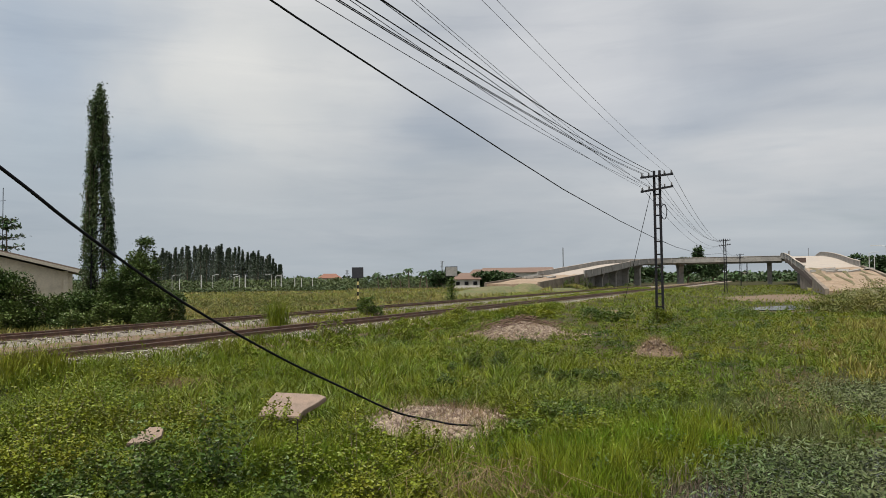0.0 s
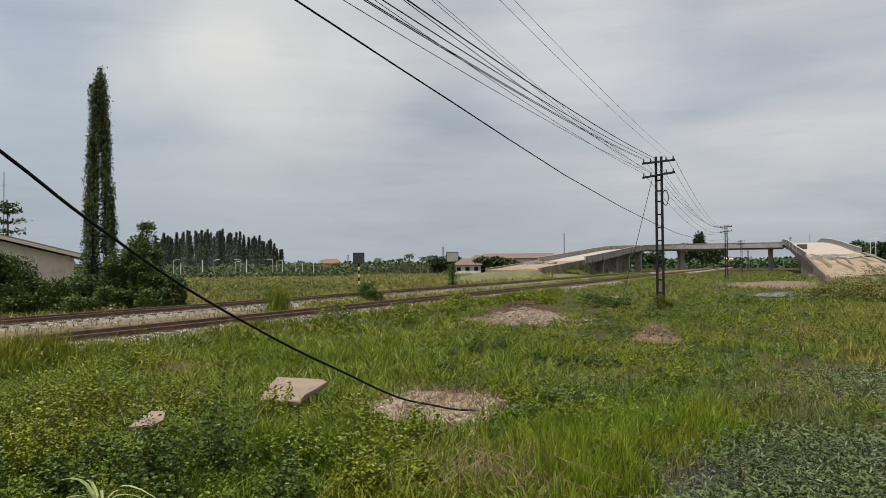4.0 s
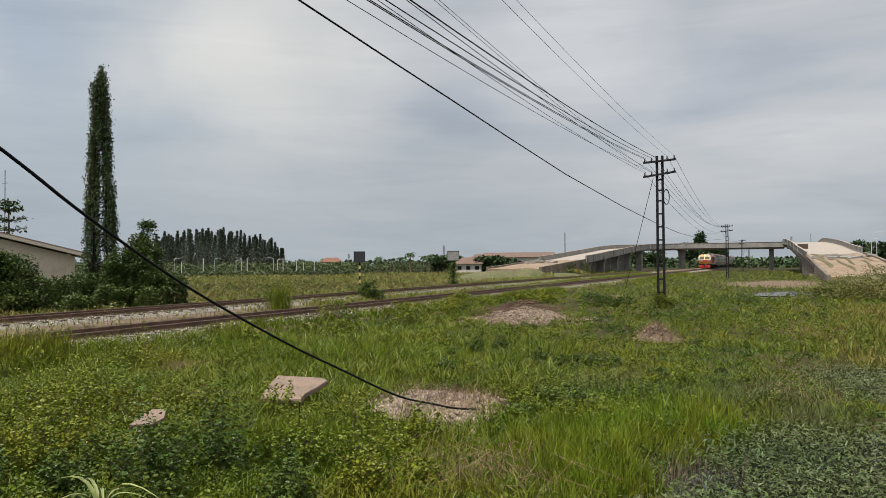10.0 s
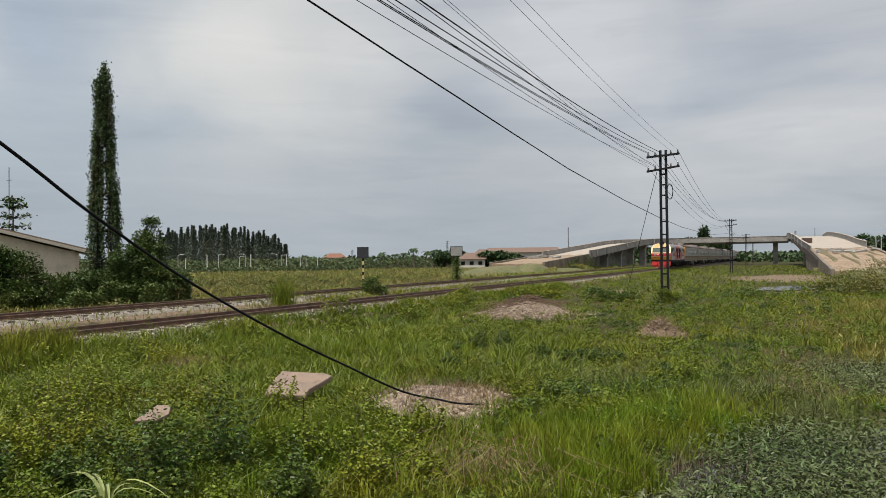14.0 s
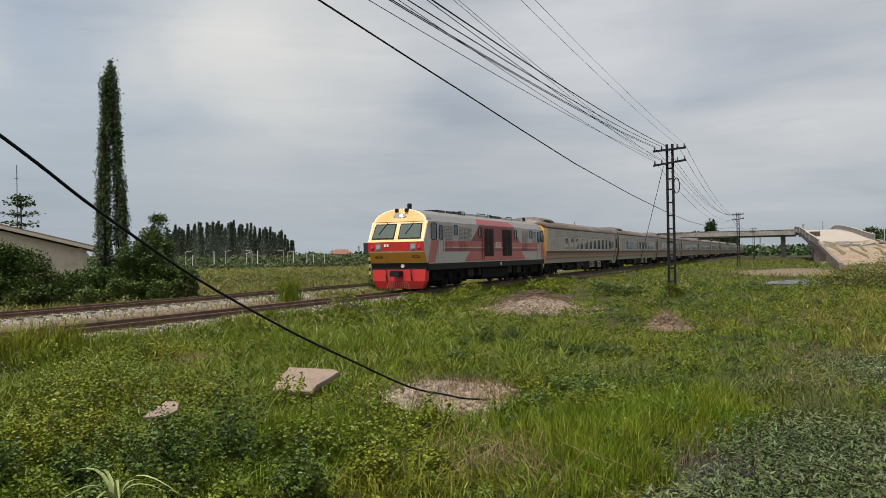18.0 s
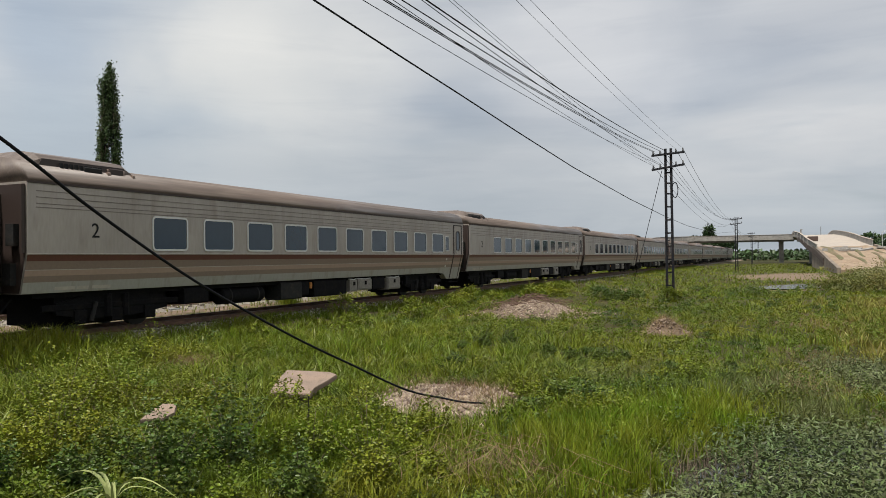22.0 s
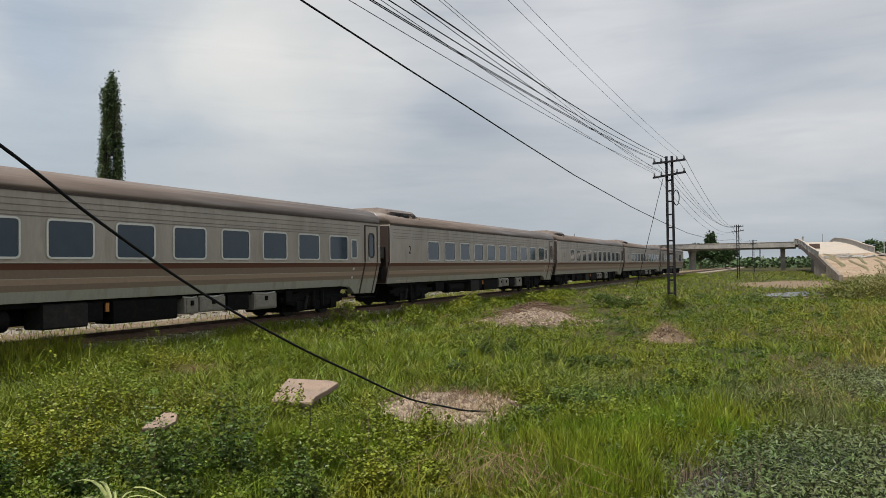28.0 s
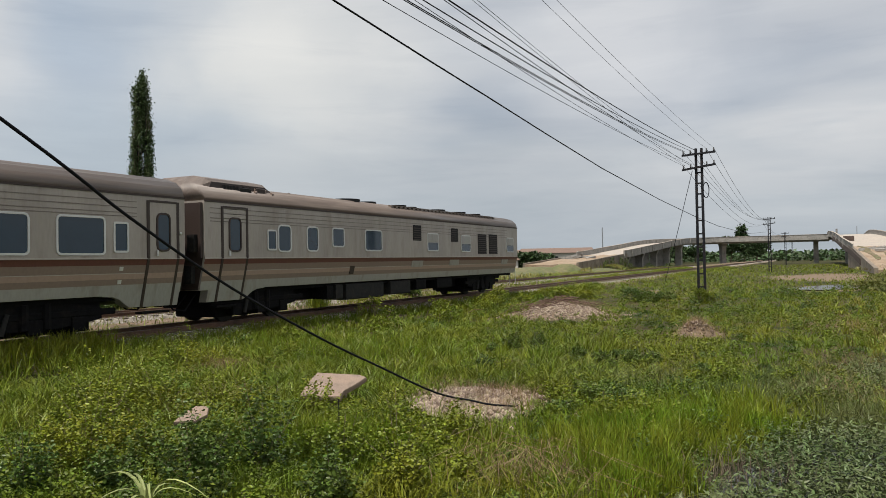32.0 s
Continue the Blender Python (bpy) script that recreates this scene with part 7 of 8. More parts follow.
def creeper_pole():
    """A tall lattice mast, wholly overgrown."""
    x, y = polar(48.45, 40.0)
    c = thing("creeper_covered_mast", pose(x, y, GROUND_Z, 0, 0, 48.45), "tall mast wholly overgrown with hanging green creepers", "overgrown mast")
    s = Shape()
    for u in (-0.35, 0.35):
        for v in (-0.3, 0.3):
            s.tube([(u, v, -0.2), (u * 0.4, v * 0.4, 11.2)], 0.045, 5)
    for i in range(14):
        z, k = 0.6 + i * 0.78, 1 - 0.4 * i / 14
        s.tube([(-0.35 * k, -0.3 * k, z), (0.35 * k, -0.3 * k, z + 0.4)], 0.03, 4)
        s.tube([(-0.55 * k, 0, z), (0.55 * k, 0, z)], 0.025, 4)
    part("mast", s, POLEIRON, c, "rusty lattice mast under the leaves")
    # hanging strands, in two main curtains with a thin gap between them
    hs = np.array([0.0, 1.5, 3.0, 5.2, 7.0, 9.0, 10.3, 11.2, 12.0])
    left_edge = np.array([-0.95, -0.85, -0.74, -0.64, -0.60, -0.42, -0.42, -0.40, 0.02])
    right_edge = np.array([0.72, 0.80, 0.76, 0.66, 0.50, 0.42, 0.42, 0.38, 0.16])
    P = []
    for i in range(520):
        top = 0.7 + 11.3 * RNG.random() ** 0.85
        L = min(RNG.uniform(0.6, 2.6), top - 0.1)
        q = RNG.random()
        lo, hi = float(np.interp(top, hs, left_edge)), float(np.interp(top, hs, right_edge))
        gap = 0.07 if 1.6 < top < 9.6 else -0.05
        if q < 0.56:
            u0 = lo + (0.02 - gap - lo) * RNG.random() ** 0.9
        else:
            u0 = 0.06 + gap + (hi - 0.06 - gap) * RNG.random()
        v0 = RNG.normal(0, 0.20)
        m = int(46 * L) + 8
        f = RNG.random(m)
        sway = RNG.normal(0, 0.06)
        wide = RNG.uniform(0.04, 0.11) * (1 - 0.6 * f)
        P.append(np.stack([u0 + sway * f + RNG.normal(0, 1, m) * wide, v0 + RNG.normal(0, 0.08, m), top - L * f + 0.05], 1))
    for u0, z0, L in ((-0.52, 10.9, 0.7), (-0.50, 10.4, 0.9), (-0.42, 11.2, 0.6), (-0.66, 7.2, 1.2), (-0.70, 6.6, 0.9), (0.66, 6.2, 0.8), (0.82, 4.4, 1.1), (-0.82, 3.6, 1.2)):
        f = RNG.random(46)
        P.append(np.stack([u0 - 0.12 * f * np.sign(u0) + RNG.normal(0, 0.05, 46), RNG.normal(0, 0.1, 46), z0 - L * f], 1))
    part("creeper_leaves", leaves_mesh("creeper_leaves", np.concatenate(P), 0.062, CREEPER, droop=0.9), CREEPER, c, "dark hanging creeper leaves")
    st = Shape()
    for i in range(40):
        zz = RNG.uniform(1.0, 10.8)
        uu = RNG.uniform(float(np.interp(zz, hs, left_edge)), float(np.interp(zz, hs, right_edge)))
        st.tube([(uu, -0.25, zz), (uu + RNG.normal(0, 0.05), -0.3, zz - 0.5), (uu + RNG.normal(0, 0.08), -0.3, zz - RNG.uniform(0.7, 1.2))], 0.01, 4, 0.004)
    part("tendrils", st, BARK, c, "thin hanging tendrils")


creeper_pole()
edge_bushes = "bushes beyond the siding"
bush("dense_bush", BUSH_DARK, [(-27.1, 26.5, 1.05, 3.6), (-26.3, 26.1, 1.05, 2.5), (-27.8, 26.0, 1.05, 2.9), (-25.8, 27.0, 0.9, 1.9), (-27.9, 27.3, 0.85, 4.1), (-25.5, 25.4, 0.8, 1.2)], 0.072, 2000, "big dark green bush at the siding", group=edge_bushes)
bush("dense_bush", BUSH_DARK, [(-28.6, 25.6, 1.2, 1.9), (-29.8, 24.9, 1.2, 1.7), (-30.4, 24.2, 1.0, 1.6), (-27.4, 25.2, 1.1, 1.3), (-30.8, 25.4, 1.2, 1.6), (-28.4, 24.0, 1.0, 0.9)], 0.072, 2000, "sprawling green bush at the siding", group=edge_bushes)
bush("dense_bush", BUSH_DARK, [(-31.6, 23.2, 1.3, 2.9), (-32.6, 22.6, 1.4, 3.0), (-30.9, 22.8, 1.1, 1.5), (-34.0, 22.8, 1.5, 2.6)], 0.072, 2300, "rounded dark green bush by the shed", group=edge_bushes)
grass_clump(-20.0, 27.3, 0.62, 1.3, 420, GRASS, "tall dark tussock of grass between the tracks")
bush("green_bush", LEAF_DARK, [(-20.6, 36.3, 0.55, 0.95), (-20.1, 36.6, 0.4, 0.55), (-21.0, 36.7, 0.4, 0.6)], 0.06, 2000, "round green bush on the siding", group=edge_bushes)
bush("leafy_shrub", LEAF, [(-13.7, 22.0, 0.34, 0.8), (-13.4, 22.4, 0.3, 0.6), (-13.9, 21.5, 0.2, 0.45)], 0.045, 1500, "sprawling shrub close to the rail", group="shrubs along the line")
for x, y, r, h in ((-12.6, 20.6, 0.32, 0.45), (-12.0, 23.6, 0.4, 0.5), (-13.2, 26.0, 0.35, 0.6), (-11.4, 18.0, 0.3, 0.36), (-12.9, 16.4, 0.28, 0.4)):
    bush("leafy_shrub", LEAF, [(x, y, r, h), (x + 0.4, y + 0.3, r * 0.7, h * 0.7)], 0.05, 2200, "leafy pale-green shrub beside the ballast", group="shrubs along the line")
bush("leafy_shrub", LEAF, [(-12.2, 28.0, 0.6, 0.5), (-12.8, 30.0, 0.7, 0.65), (-11.4, 29.2, 0.5, 0.35), (-13.2, 31.6, 0.7, 0.8), (-12.6, 33.5, 0.7, 0.55)], 0.05, 2300, "thick weedy shrubs beside the ballast", group="shrubs along the line")
bush("leafy_shrub", LEAF, [(-12.2, 38.5, 0.8, 0.55), (-12.6, 41.0, 0.9, 0.6), (-11.4, 40.0, 0.7, 0.4), (-12.8, 45.0, 1.0, 0.6)], 0.06, 1700, "green weeds heaped beside the line", group="shrubs along the line")
bush("leafy_shrub", LEAF_DARK, [(-7.4, 36.8, 0.7, 0.5), (-8.3, 37.2, 0.6, 0.65), (-6.8, 38.5, 0.6, 0.4)], 0.055, 2600, "dark green low shrub near the pole", group="shrubs along the line")
bush("leafy_shrub", LEAF, [(-4.85, 36.2, 0.4, 0.7), (-4.6, 36.9, 0.35, 0.5)], 0.045, 3400, "leafy weeds round the pole's foot", group="shrubs along the line")
bush("thorny_shrub", OLIVE, [(5.2, 60.0, 1.6, 1.1), (6.8, 61.5, 1.5, 1.6), (3.9, 60.5, 1.2, 0.8), (8.2, 61.0, 1.6, 1.3), (5.8, 57.5, 1.5, 0.7)], 0.06, 800, "straggling olive shrubs before the ramp", group="shrubs before the ramp", rough=0.8)
bush("thorny_shrub", OLIVE, [(4.2, 47.0, 1.6, 0.7), (5.6, 48.5, 1.6, 0.9), (3.0, 50.0, 1.4, 0.6), (6.4, 45.0, 1.5, 0.8)], 0.07, 1300, "yellowish low shrubs on wet ground", group="shrubs before the ramp", rough=0.8)


def shed():
    """Low pale building behind the bushes, its gable roof falling towards the mast."""
    x, y = polar(53.2, 47.0)
    b = thing("trackside_building", pose(x, y, GROUND_Z, 0, 0, 53.2), "low cream building with a shallow brown roof", "building")
    wall = material("cream_wall", (0.66, 0.585, 0.47), rough=0.9, var=0.1, scale=0.6, fine=10, dirt=(0.50, 0.44, 0.35))
    tile = material("brown_roofing", (0.17, 0.125, 0.10), rough=0.85, var=0.2, scale=1, fine=12)
    fascia = material("pale_fascia", (0.42, 0.38, 0.31), rough=0.8, var=0.15, scale=2, fine=20)
    part("wall", Shape().prism([(-9, -0.2), (2.6, -0.2), (2.6, 2.75), (-3.2, 4.3), (-9, 2.75)], 0, 9), wall, b, "cream rendered wall")
    for dx in (-2.4, 0.0, 2.4 - 0.15):
        part("pilaster", Shape().box(dx - 0.12, dx + 0.12, -0.08, 0.0, -0.2, 2.9 if dx > 1 else 3.3), wall, b)
    for side in (1, -1):
        x0, x1 = -3.2, -3.2 + side * 6.9
        z0, z1 = 4.55, 2.72
        part("roof_sheet", Shape().sweep([[(x0, -0.5, z0), (x0, -0.5, z0 + 0.1), (x0, 9.9, z0 + 0.1), (x0, 9.9, z0)], [(x1, -0.5, z1), (x1, -0.5, z1 + 0.1), (x1, 9.9, z1 + 0.1), (x1, 9.9, z1)]]), tile, b, "brown weathered roof sheets")
        part("fascia", Shape().sweep([[(x0, -0.54, z0 - 0.16), (x0, -0.54, z0 + 0.02), (x0, -0.48, z0 + 0.02), (x0, -0.48, z0 - 0.16)], [(x1, -0.54, z1 - 0.16), (x1, -0.54, z1 + 0.02), (x1, -0.48, z1 + 0.02), (x1, -0.48, z1 - 0.16)]]), fascia, b, "pale peeling fascia board")
    part("soffit", Shape().sweep([[(-3.2, -0.46, 4.5), (-3.2, 0.0, 4.5), (-3.2, 0.0, 4.46), (-3.2, -0.46, 4.46)], [(3.6, -0.46, 2.69), (3.6, 0, 2.69), (3.6, 0, 2.65), (3.6, -0.46, 2.65)]]), fascia, b)


shed()


def tree(name, az, r, h, spread, mat, label, group="", leaf=0.5, n=1500, clumps=9, trunk=0.25, base=0.35):
    x, y = polar(az, r)
    t = thing(name, pose(x, y, GROUND_Z), label, "tree", group)
    s = Shape()
    s.tube([(0, 0, -0.2), (0.05 * h, 0, h * base), (0.03 * h, 0.02 * h, h * 0.75)], trunk, 7, trunk * 0.4)
    P, D = [], []
    for i in range(clumps):
        a, q = RNG.uniform(0, 6.28), RNG.uniform(0.15, 1.0)
        cx, cy, cz = spread * 0.72 * q * math.cos(a), spread * 0.72 * q * math.sin(a), h * RNG.uniform(base + 0.05, 0.93 - 0.25 * q)
        s.tube([(0.03 * h, 0, h * base), (cx * 0.5, cy * 0.5, (h * base + cz) / 2), (cx, cy, cz)], trunk * 0.35, 5, trunk * 0.08)
        p, d = shell_points(n // clumps, cx, cy, cz, spread * RNG.uniform(0.3, 0.5), spread * RNG.uniform(0.3, 0.5), h * RNG.uniform(0.10, 0.18), 0.4, -0.9)
        P.append(p), D.append(d)
    part("trunk", s, BARK, t, "brown trunk and limbs")
    part("crown", leaves_mesh("crown", np.concatenate(P), leaf, mat, np.concatenate(D)), mat, t)
    return t


def casuarina(az, r, h):
    x, y = polar(az, r)
    t = thing("casuarina_tree", pose(x, y, GROUND_Z), "dark feathery casuarina tree in a row", "tree", "row of casuarinas")
    part("trunk", Shape().tube([(0, 0, -0.2), (0.1, 0, h * 0.5), (0.0, 0, h * 0.97)], 0.2, 6, 0.03), BARK, t)
    n = 1500
    f = RNG.random(n) ** 0.8
    lean = RNG.normal(0.3, 0.25)
    a = RNG.uniform(0, 6.28, n)
    tier = 0.75 + 0.25 * np.sin(f * h * 4.2 + a * 1.0)
    rad = (0.03 + (1 - f) ** 1.15 * h * 0.22 * tier) * np.sqrt(RNG.uniform(0.05, 1.0, n))
    P = np.stack([rad * np.cos(a) + lean * f, rad * np.sin(a), h * (0.06 + 0.94 * f)], 1)
    out = np.stack([np.cos(a) * 0.7, np.sin(a) * 0.7, 0.8 + 0 * a], 1)
    part("crown", leaves_mesh("crown", P, 0.17, NEEDLE, out, long=2.6), NEEDLE, t)


for i in range(68):
    f = i / 67
    casuarina(44.9 - 9.0 * f + RNG.normal(0, 0.05), 236 + RNG.uniform(-20, 20), 9.4 + 3.2 * math.sin(math.pi * min(1, f * 1.05 + 0.05)) ** 0.7 + RNG.normal(0, 0.6) - (2.0 if f > 0.93 else 0))


def palm(az, r, h):
    x, y = polar(az, r)
    t = thing("coconut_palm", pose(x, y, GROUND_Z), "far dark coconut palm over the bushes", "palm tree", "far palms")
    bend = RNG.normal(0, 0.8)
    part("trunk", Shape().tube([(0, 0, -0.2), (bend * 0.4, 0, h * 0.5), (bend, 0, h)], 0.2, 6, 0.12), BARK, t)
    fr = Shape()
    for i in range(17):
        a, up = 2 * math.pi * i / 17 + RNG.uniform(-0.2, 0.2), RNG.uniform(-0.2, 0.9)
        L = RNG.uniform(1.2, 1.8)
        pts = [(bend + L * q * math.cos(a), L * q * math.sin(a), h + L * (up * q - 0.85 * q * q)) for q in (0, 0.35, 0.7, 1.0)]
        wid = [0.08, 0.26, 0.22, 0.04]
        sx, sy = -math.sin(a), math.cos(a)
        fr.sweep([[(p[0] + sx * w, p[1] + sy * w, p[2] - w * 0.5), (p[0], p[1], p[2] + 0.05), (p[0] - sx * w, p[1] - sy * w, p[2] - w * 0.5)] for p, w in zip(pts, wid)], closed=False)
    part("fronds", fr, LEAF_TREE, t, "dark drooping fronds")


for az, r, h in ((28.6, 205, 5.6), (27.6, 215, 5.0), (26.9, 210, 5.4), (26.3, 200, 7.0), (25.5, 205, 5.6), (24.9, 200, 5.8), (24.3, 215, 5.0), (33.9, 250, 4.6), (29.9, 240, 4.4)):
    palm(az, r, h * 0.74)


LEAF_FAR = leaf_material("far_leaf", (0.058, 0.085, 0.035), second=(0.09, 0.115, 0.04), island=0.3, scale=0.12)


def thicket(name, a0, a1, r0, r1, h, n, leaf, mat, label, seed):
    """A band of far shrubs with an uneven top."""
    az = RNG.uniform(a0, a1, n)
    r = RNG.uniform(r0, r1, n)
    a = np.radians(az)
    top = h * (0.72 + 0.30 * wave(az * 6.0, r * 0.03, seed) + 0.15 * wave(az * 25.0, r * 0.1, seed + 1))
    z = GROUND_Z + top * RNG.random(n) ** 0.6
    P = np.stack([-r * np.sin(a), r * np.cos(a), z], 1)
    return solo(name, leaves_mesh(name, P, leaf, mat), mat, label, "far trees", kind="stuff")


thicket("far_shrubs", 30.5, 58, 190, 225, 3.9, 20000, 0.36, LEAF_FAR, "band of far green shrubs behind the meadow", 71)
thicket("far_hedge", 31.0, 58, 170, 176, 1.15, 9000, 0.3, LEAF_FAR, "low dark hedge along the meadow", 73)
thicket("far_trees", 17.0, 36, 215, 245, 3.7, 20000, 0.36, LEAF_FAR, "dark far tree line", 75)
thicket("far_trees", -12, 16, 300, 420, 3.6, 15000, 1.1, LEAF_TREE, "dark far tree line beyond the flyover", 77)
thicket("far_trees", -20, 70, 480, 900, 6.0, 14000, 2.0, LEAF_TREE, "low dark line of woods on the horizon", 79)
behind = "trees behind the flyover"
tree("broadleaf_tree", 4.7, 268, 12.5, 3.6, LEAF_TREE, "dark tree standing above the bridge deck", behind, 0.6, 1500)
tree("broadleaf_tree", 5.6, 262, 8.5, 5.5, LEAF_TREE, "dark bushy tree seen under the bridge", behind, 0.6, 1800)
tree("broadleaf_tree", 3.9, 262, 8.0, 5.0, LEAF_TREE, "dark bushy tree seen under the bridge", behind, 0.6, 1800)
tree("broadleaf_tree", 8.0, 275, 7.5, 6.0, LEAF_TREE, "dark bushy tree seen under the bridge", behind, 0.6, 1800)
tree("broadleaf_tree", 9.4, 270, 6.5, 5.0, LEAF_TREE, "dark bushy tree seen under the bridge", behind, 0.6, 1500)
house_trees = "trees by the far houses"
tree("broadleaf_tree", 19.3, 190, 5.6, 4.4, LEAF_TREE, "round dark tree before the long building", house_trees, 0.5, 1800, base=0.15)
tree("broadleaf_tree", 20.4, 188, 5.0, 3.4, LEAF_TREE, "round dark tree before the long building", house_trees, 0.5, 1500, base=0.15)
tree("broadleaf_tree", 22.9, 210, 4.6, 4.2, LEAF_TREE, "dark bushy tree beside a house", house_trees, 0.5, 1500, base=0.15)
tree("broadleaf_tree", 23.9, 205, 5.2, 4.0, LEAF_TREE, "dark bushy tree beside a house", house_trees, 0.5, 1500, base=0.15)
right_trees = "trees beside the ramp"
tree("broadleaf_tree", -5.4, 215, 7.0, 4.5, LEAF_TREE, "dark tree beyond the ramp", right_trees, 0.55, 1600, base=0.2)
tree("broadleaf_tree", -6.6, 205, 6.6, 4.5, LEAF_TREE, "dark tree beyond the ramp", right_trees, 0.55, 1600, base=0.2)
tree("broadleaf_tree", -7.8, 200, 7.2, 4.8, LEAF_TREE, "dark tree beyond the ramp", right_trees, 0.55, 1600, base=0.2)
tree("broadleaf_tree", -9.2, 195, 7.5, 5.0, LEAF_TREE, "dark tree beyond the ramp", right_trees, 0.55, 1600, base=0.2)


def leafless_top():
    """The open top of a young tree and an aerial over the shed."""
    x, y = polar(54.0, 70)
    t = thing("broadleaf_tree", pose(x, y, GROUND_Z), "thin open-crowned tree behind the building", "tree")
    s = Shape().tube([(0, 0, -0.2), (0.1, 0, 4), (0, 0, 7.6)], 0.12, 6, 0.05)
    P = []
    for z, L in ((5.4, 1.5), (6.2, 1.7), (7.0, 1.2), (7.5, 0.8)):
        for a in (0.3, 1.6, 2.9, 4.1, 5.3):
            s.tube([(0, 0, z - 0.3), (L * math.cos(a), L * math.sin(a), z)], 0.03, 4, 0.012)
            q = RNG.random(26)[:, None]
            P.append(np.array([0, 0, z - 0.3]) + q * np.array([L * math.cos(a), L * math.sin(a), 0.3]) + RNG.normal(0, 0.16, (26, 3)) * (1, 1, 0.5))
    part("trunk", s, BARK, t)
    part("crown", leaves_mesh("crown", np.concatenate(P), 0.2, LEAF_TREE), LEAF_TREE, t)
    m = thing("aerial_mast", pose(*polar(54.2, 66), GROUND_Z), "thin grey aerial mast behind the building", "mast")
    part("pole", Shape().tube([(0, 0, 0), (0, 0, 9.6)], 0.03, 5), POLEIRON, m)
    part("stay", Shape().tube([(-0.3, 0, 8.6), (0.3, 0, 8.6)], 0.015, 4), POLEIRON, m)


leafless_top()


def lamp_post(az, r, h, thick, arm, label, group):
    x, y = polar(az, r)
    pale = POST_PALE
    t = thing("street_lamp", pose(x, y, GROUND_Z, 0, 0, az), label, "street lamp", group)
    part("post", Shape().tube([(0, 0, -0.2), (0, 0, h)], thick, 7, thick * 0.7), pale, t)
    if arm:
        part("arm", Shape().tube([(0, 0, h - 0.1), (arm * 0.5, 0, h + 0.12), (arm, 0, h + 0.15)], 0.05, 5), pale, t)
        part("lamp_head", Shape().box(min(arm, arm * 1.5), max(arm, arm * 1.5), -0.1, 0.1, h + 0.08, h + 0.2, 0.03), pale, t)


POST_PALE = material("pale_post", (0.55, 0.55, 0.53), rough=0.6, var=0.1, bump=0.05)
for az, h, th, arm in ((43.6, 3.9, 0.06, 0.9), (43.1, 3.2, 0.10, 0), (41.6, 4.0, 0.14, 0), (40.8, 3.9, 0.06, 0.9), (38.9, 3.9, 0.06, -1.0), (38.5, 4.0, 0.14, 0), (39.3, 3.4, 0.07, 0.7), (36.6, 3.9, 0.06, -1.0), (36.3, 3.6, 0.07, 0.8), (35.9, 3.9, 0.12, 0), (34.9, 3.2, 0.10, 0), (34.4, 3.0, 0.09, 0), (33.6, 3.1, 0.10, 0), (44.6, 3.6, 0.06, 0.8)):
    lamp_post(az, 182, h, th, arm, "pale lamp post along a far road", "far lamp posts")
for az, r, h, arm in ((-6.0, 175, 6.6, 1.2), (-7.0, 165, 7.6, -1.8), (-6.3, 190, 6.4, 0), (-8.1, 170, 7.8, -1.8)):
    lamp_post(az, r, h, 0.1, arm, "pale street lamp beyond the ramp", "lamps beyond the ramp")


def board(az, r, w, h, z, striped, label):
    x, y = polar(az, r)
    t = thing("railway_sign", pose(x, y, GROUND_Z, 0, 0, az - 8), label, "sign", "signal boards beyond the siding")
    dark = material("sign_face", (0.02, 0.022, 0.028) if striped else (0.25, 0.245, 0.23), rough=0.6, var=0.2, scale=2, fine=10, dirt=(0.04, 0.04, 0.045) if striped else (0.16, 0.155, 0.145))
    part("board", Shape().box(-w / 2, w / 2, -0.03, 0.03, z, z + h), dark, t, "dark sign board")
    part("rim", frame_rim(w, h, z), BLACK, t, "thin dark rim")
    n = 7
    for i in range(n):
        z0, z1 = z * i / n, z * (i + 1) / n
        part("post_band", Shape().box(-0.085, 0.085, 0.03, 0.13, z0, z1), (YELLOW_DULL if i % 2 else BLACK) if striped else POLEIRON, t, "yellow and black banded post" if striped else "")
    return t


def frame_rim(w, h, z):
    s = Shape()
    for x0, x1, z0, z1 in ((-w / 2 - 0.04, w / 2 + 0.04, z - 0.04, z), (-w / 2 - 0.04, w / 2 + 0.04, z + h, z + h + 0.04), (-w / 2 - 0.04, -w / 2, z, z + h), (w / 2, w / 2 + 0.04, z, z + h)):
        s.box(x0, x1, -0.045, 0.045, z0, z1)
    return s


YELLOW_DULL = material("dull_yellow_paint", (0.50, 0.40, 0.16), rough=0.7, var=0.15, bump=0.05)
board(30.2, 75, 1.06, 1.02, 2.45, True, "black square sign board on a banded post")
sign = board(23.05, 76, 1.16, 0.92, 2.55, False, "grey sign board on a creeper-covered post")
n = 700
f = RNG.random(n)
P = np.stack([RNG.normal(0, 0.16 + 0.22 * (1 - f), n), RNG.normal(0, 0.2, n), 2.4 * f], 1)
part("creeper_leaves", leaves_mesh("creeper_leaves", P, 0.12, LEAF_DARK, droop=0.4), LEAF_DARK, sign, "creeper leaves round the post")


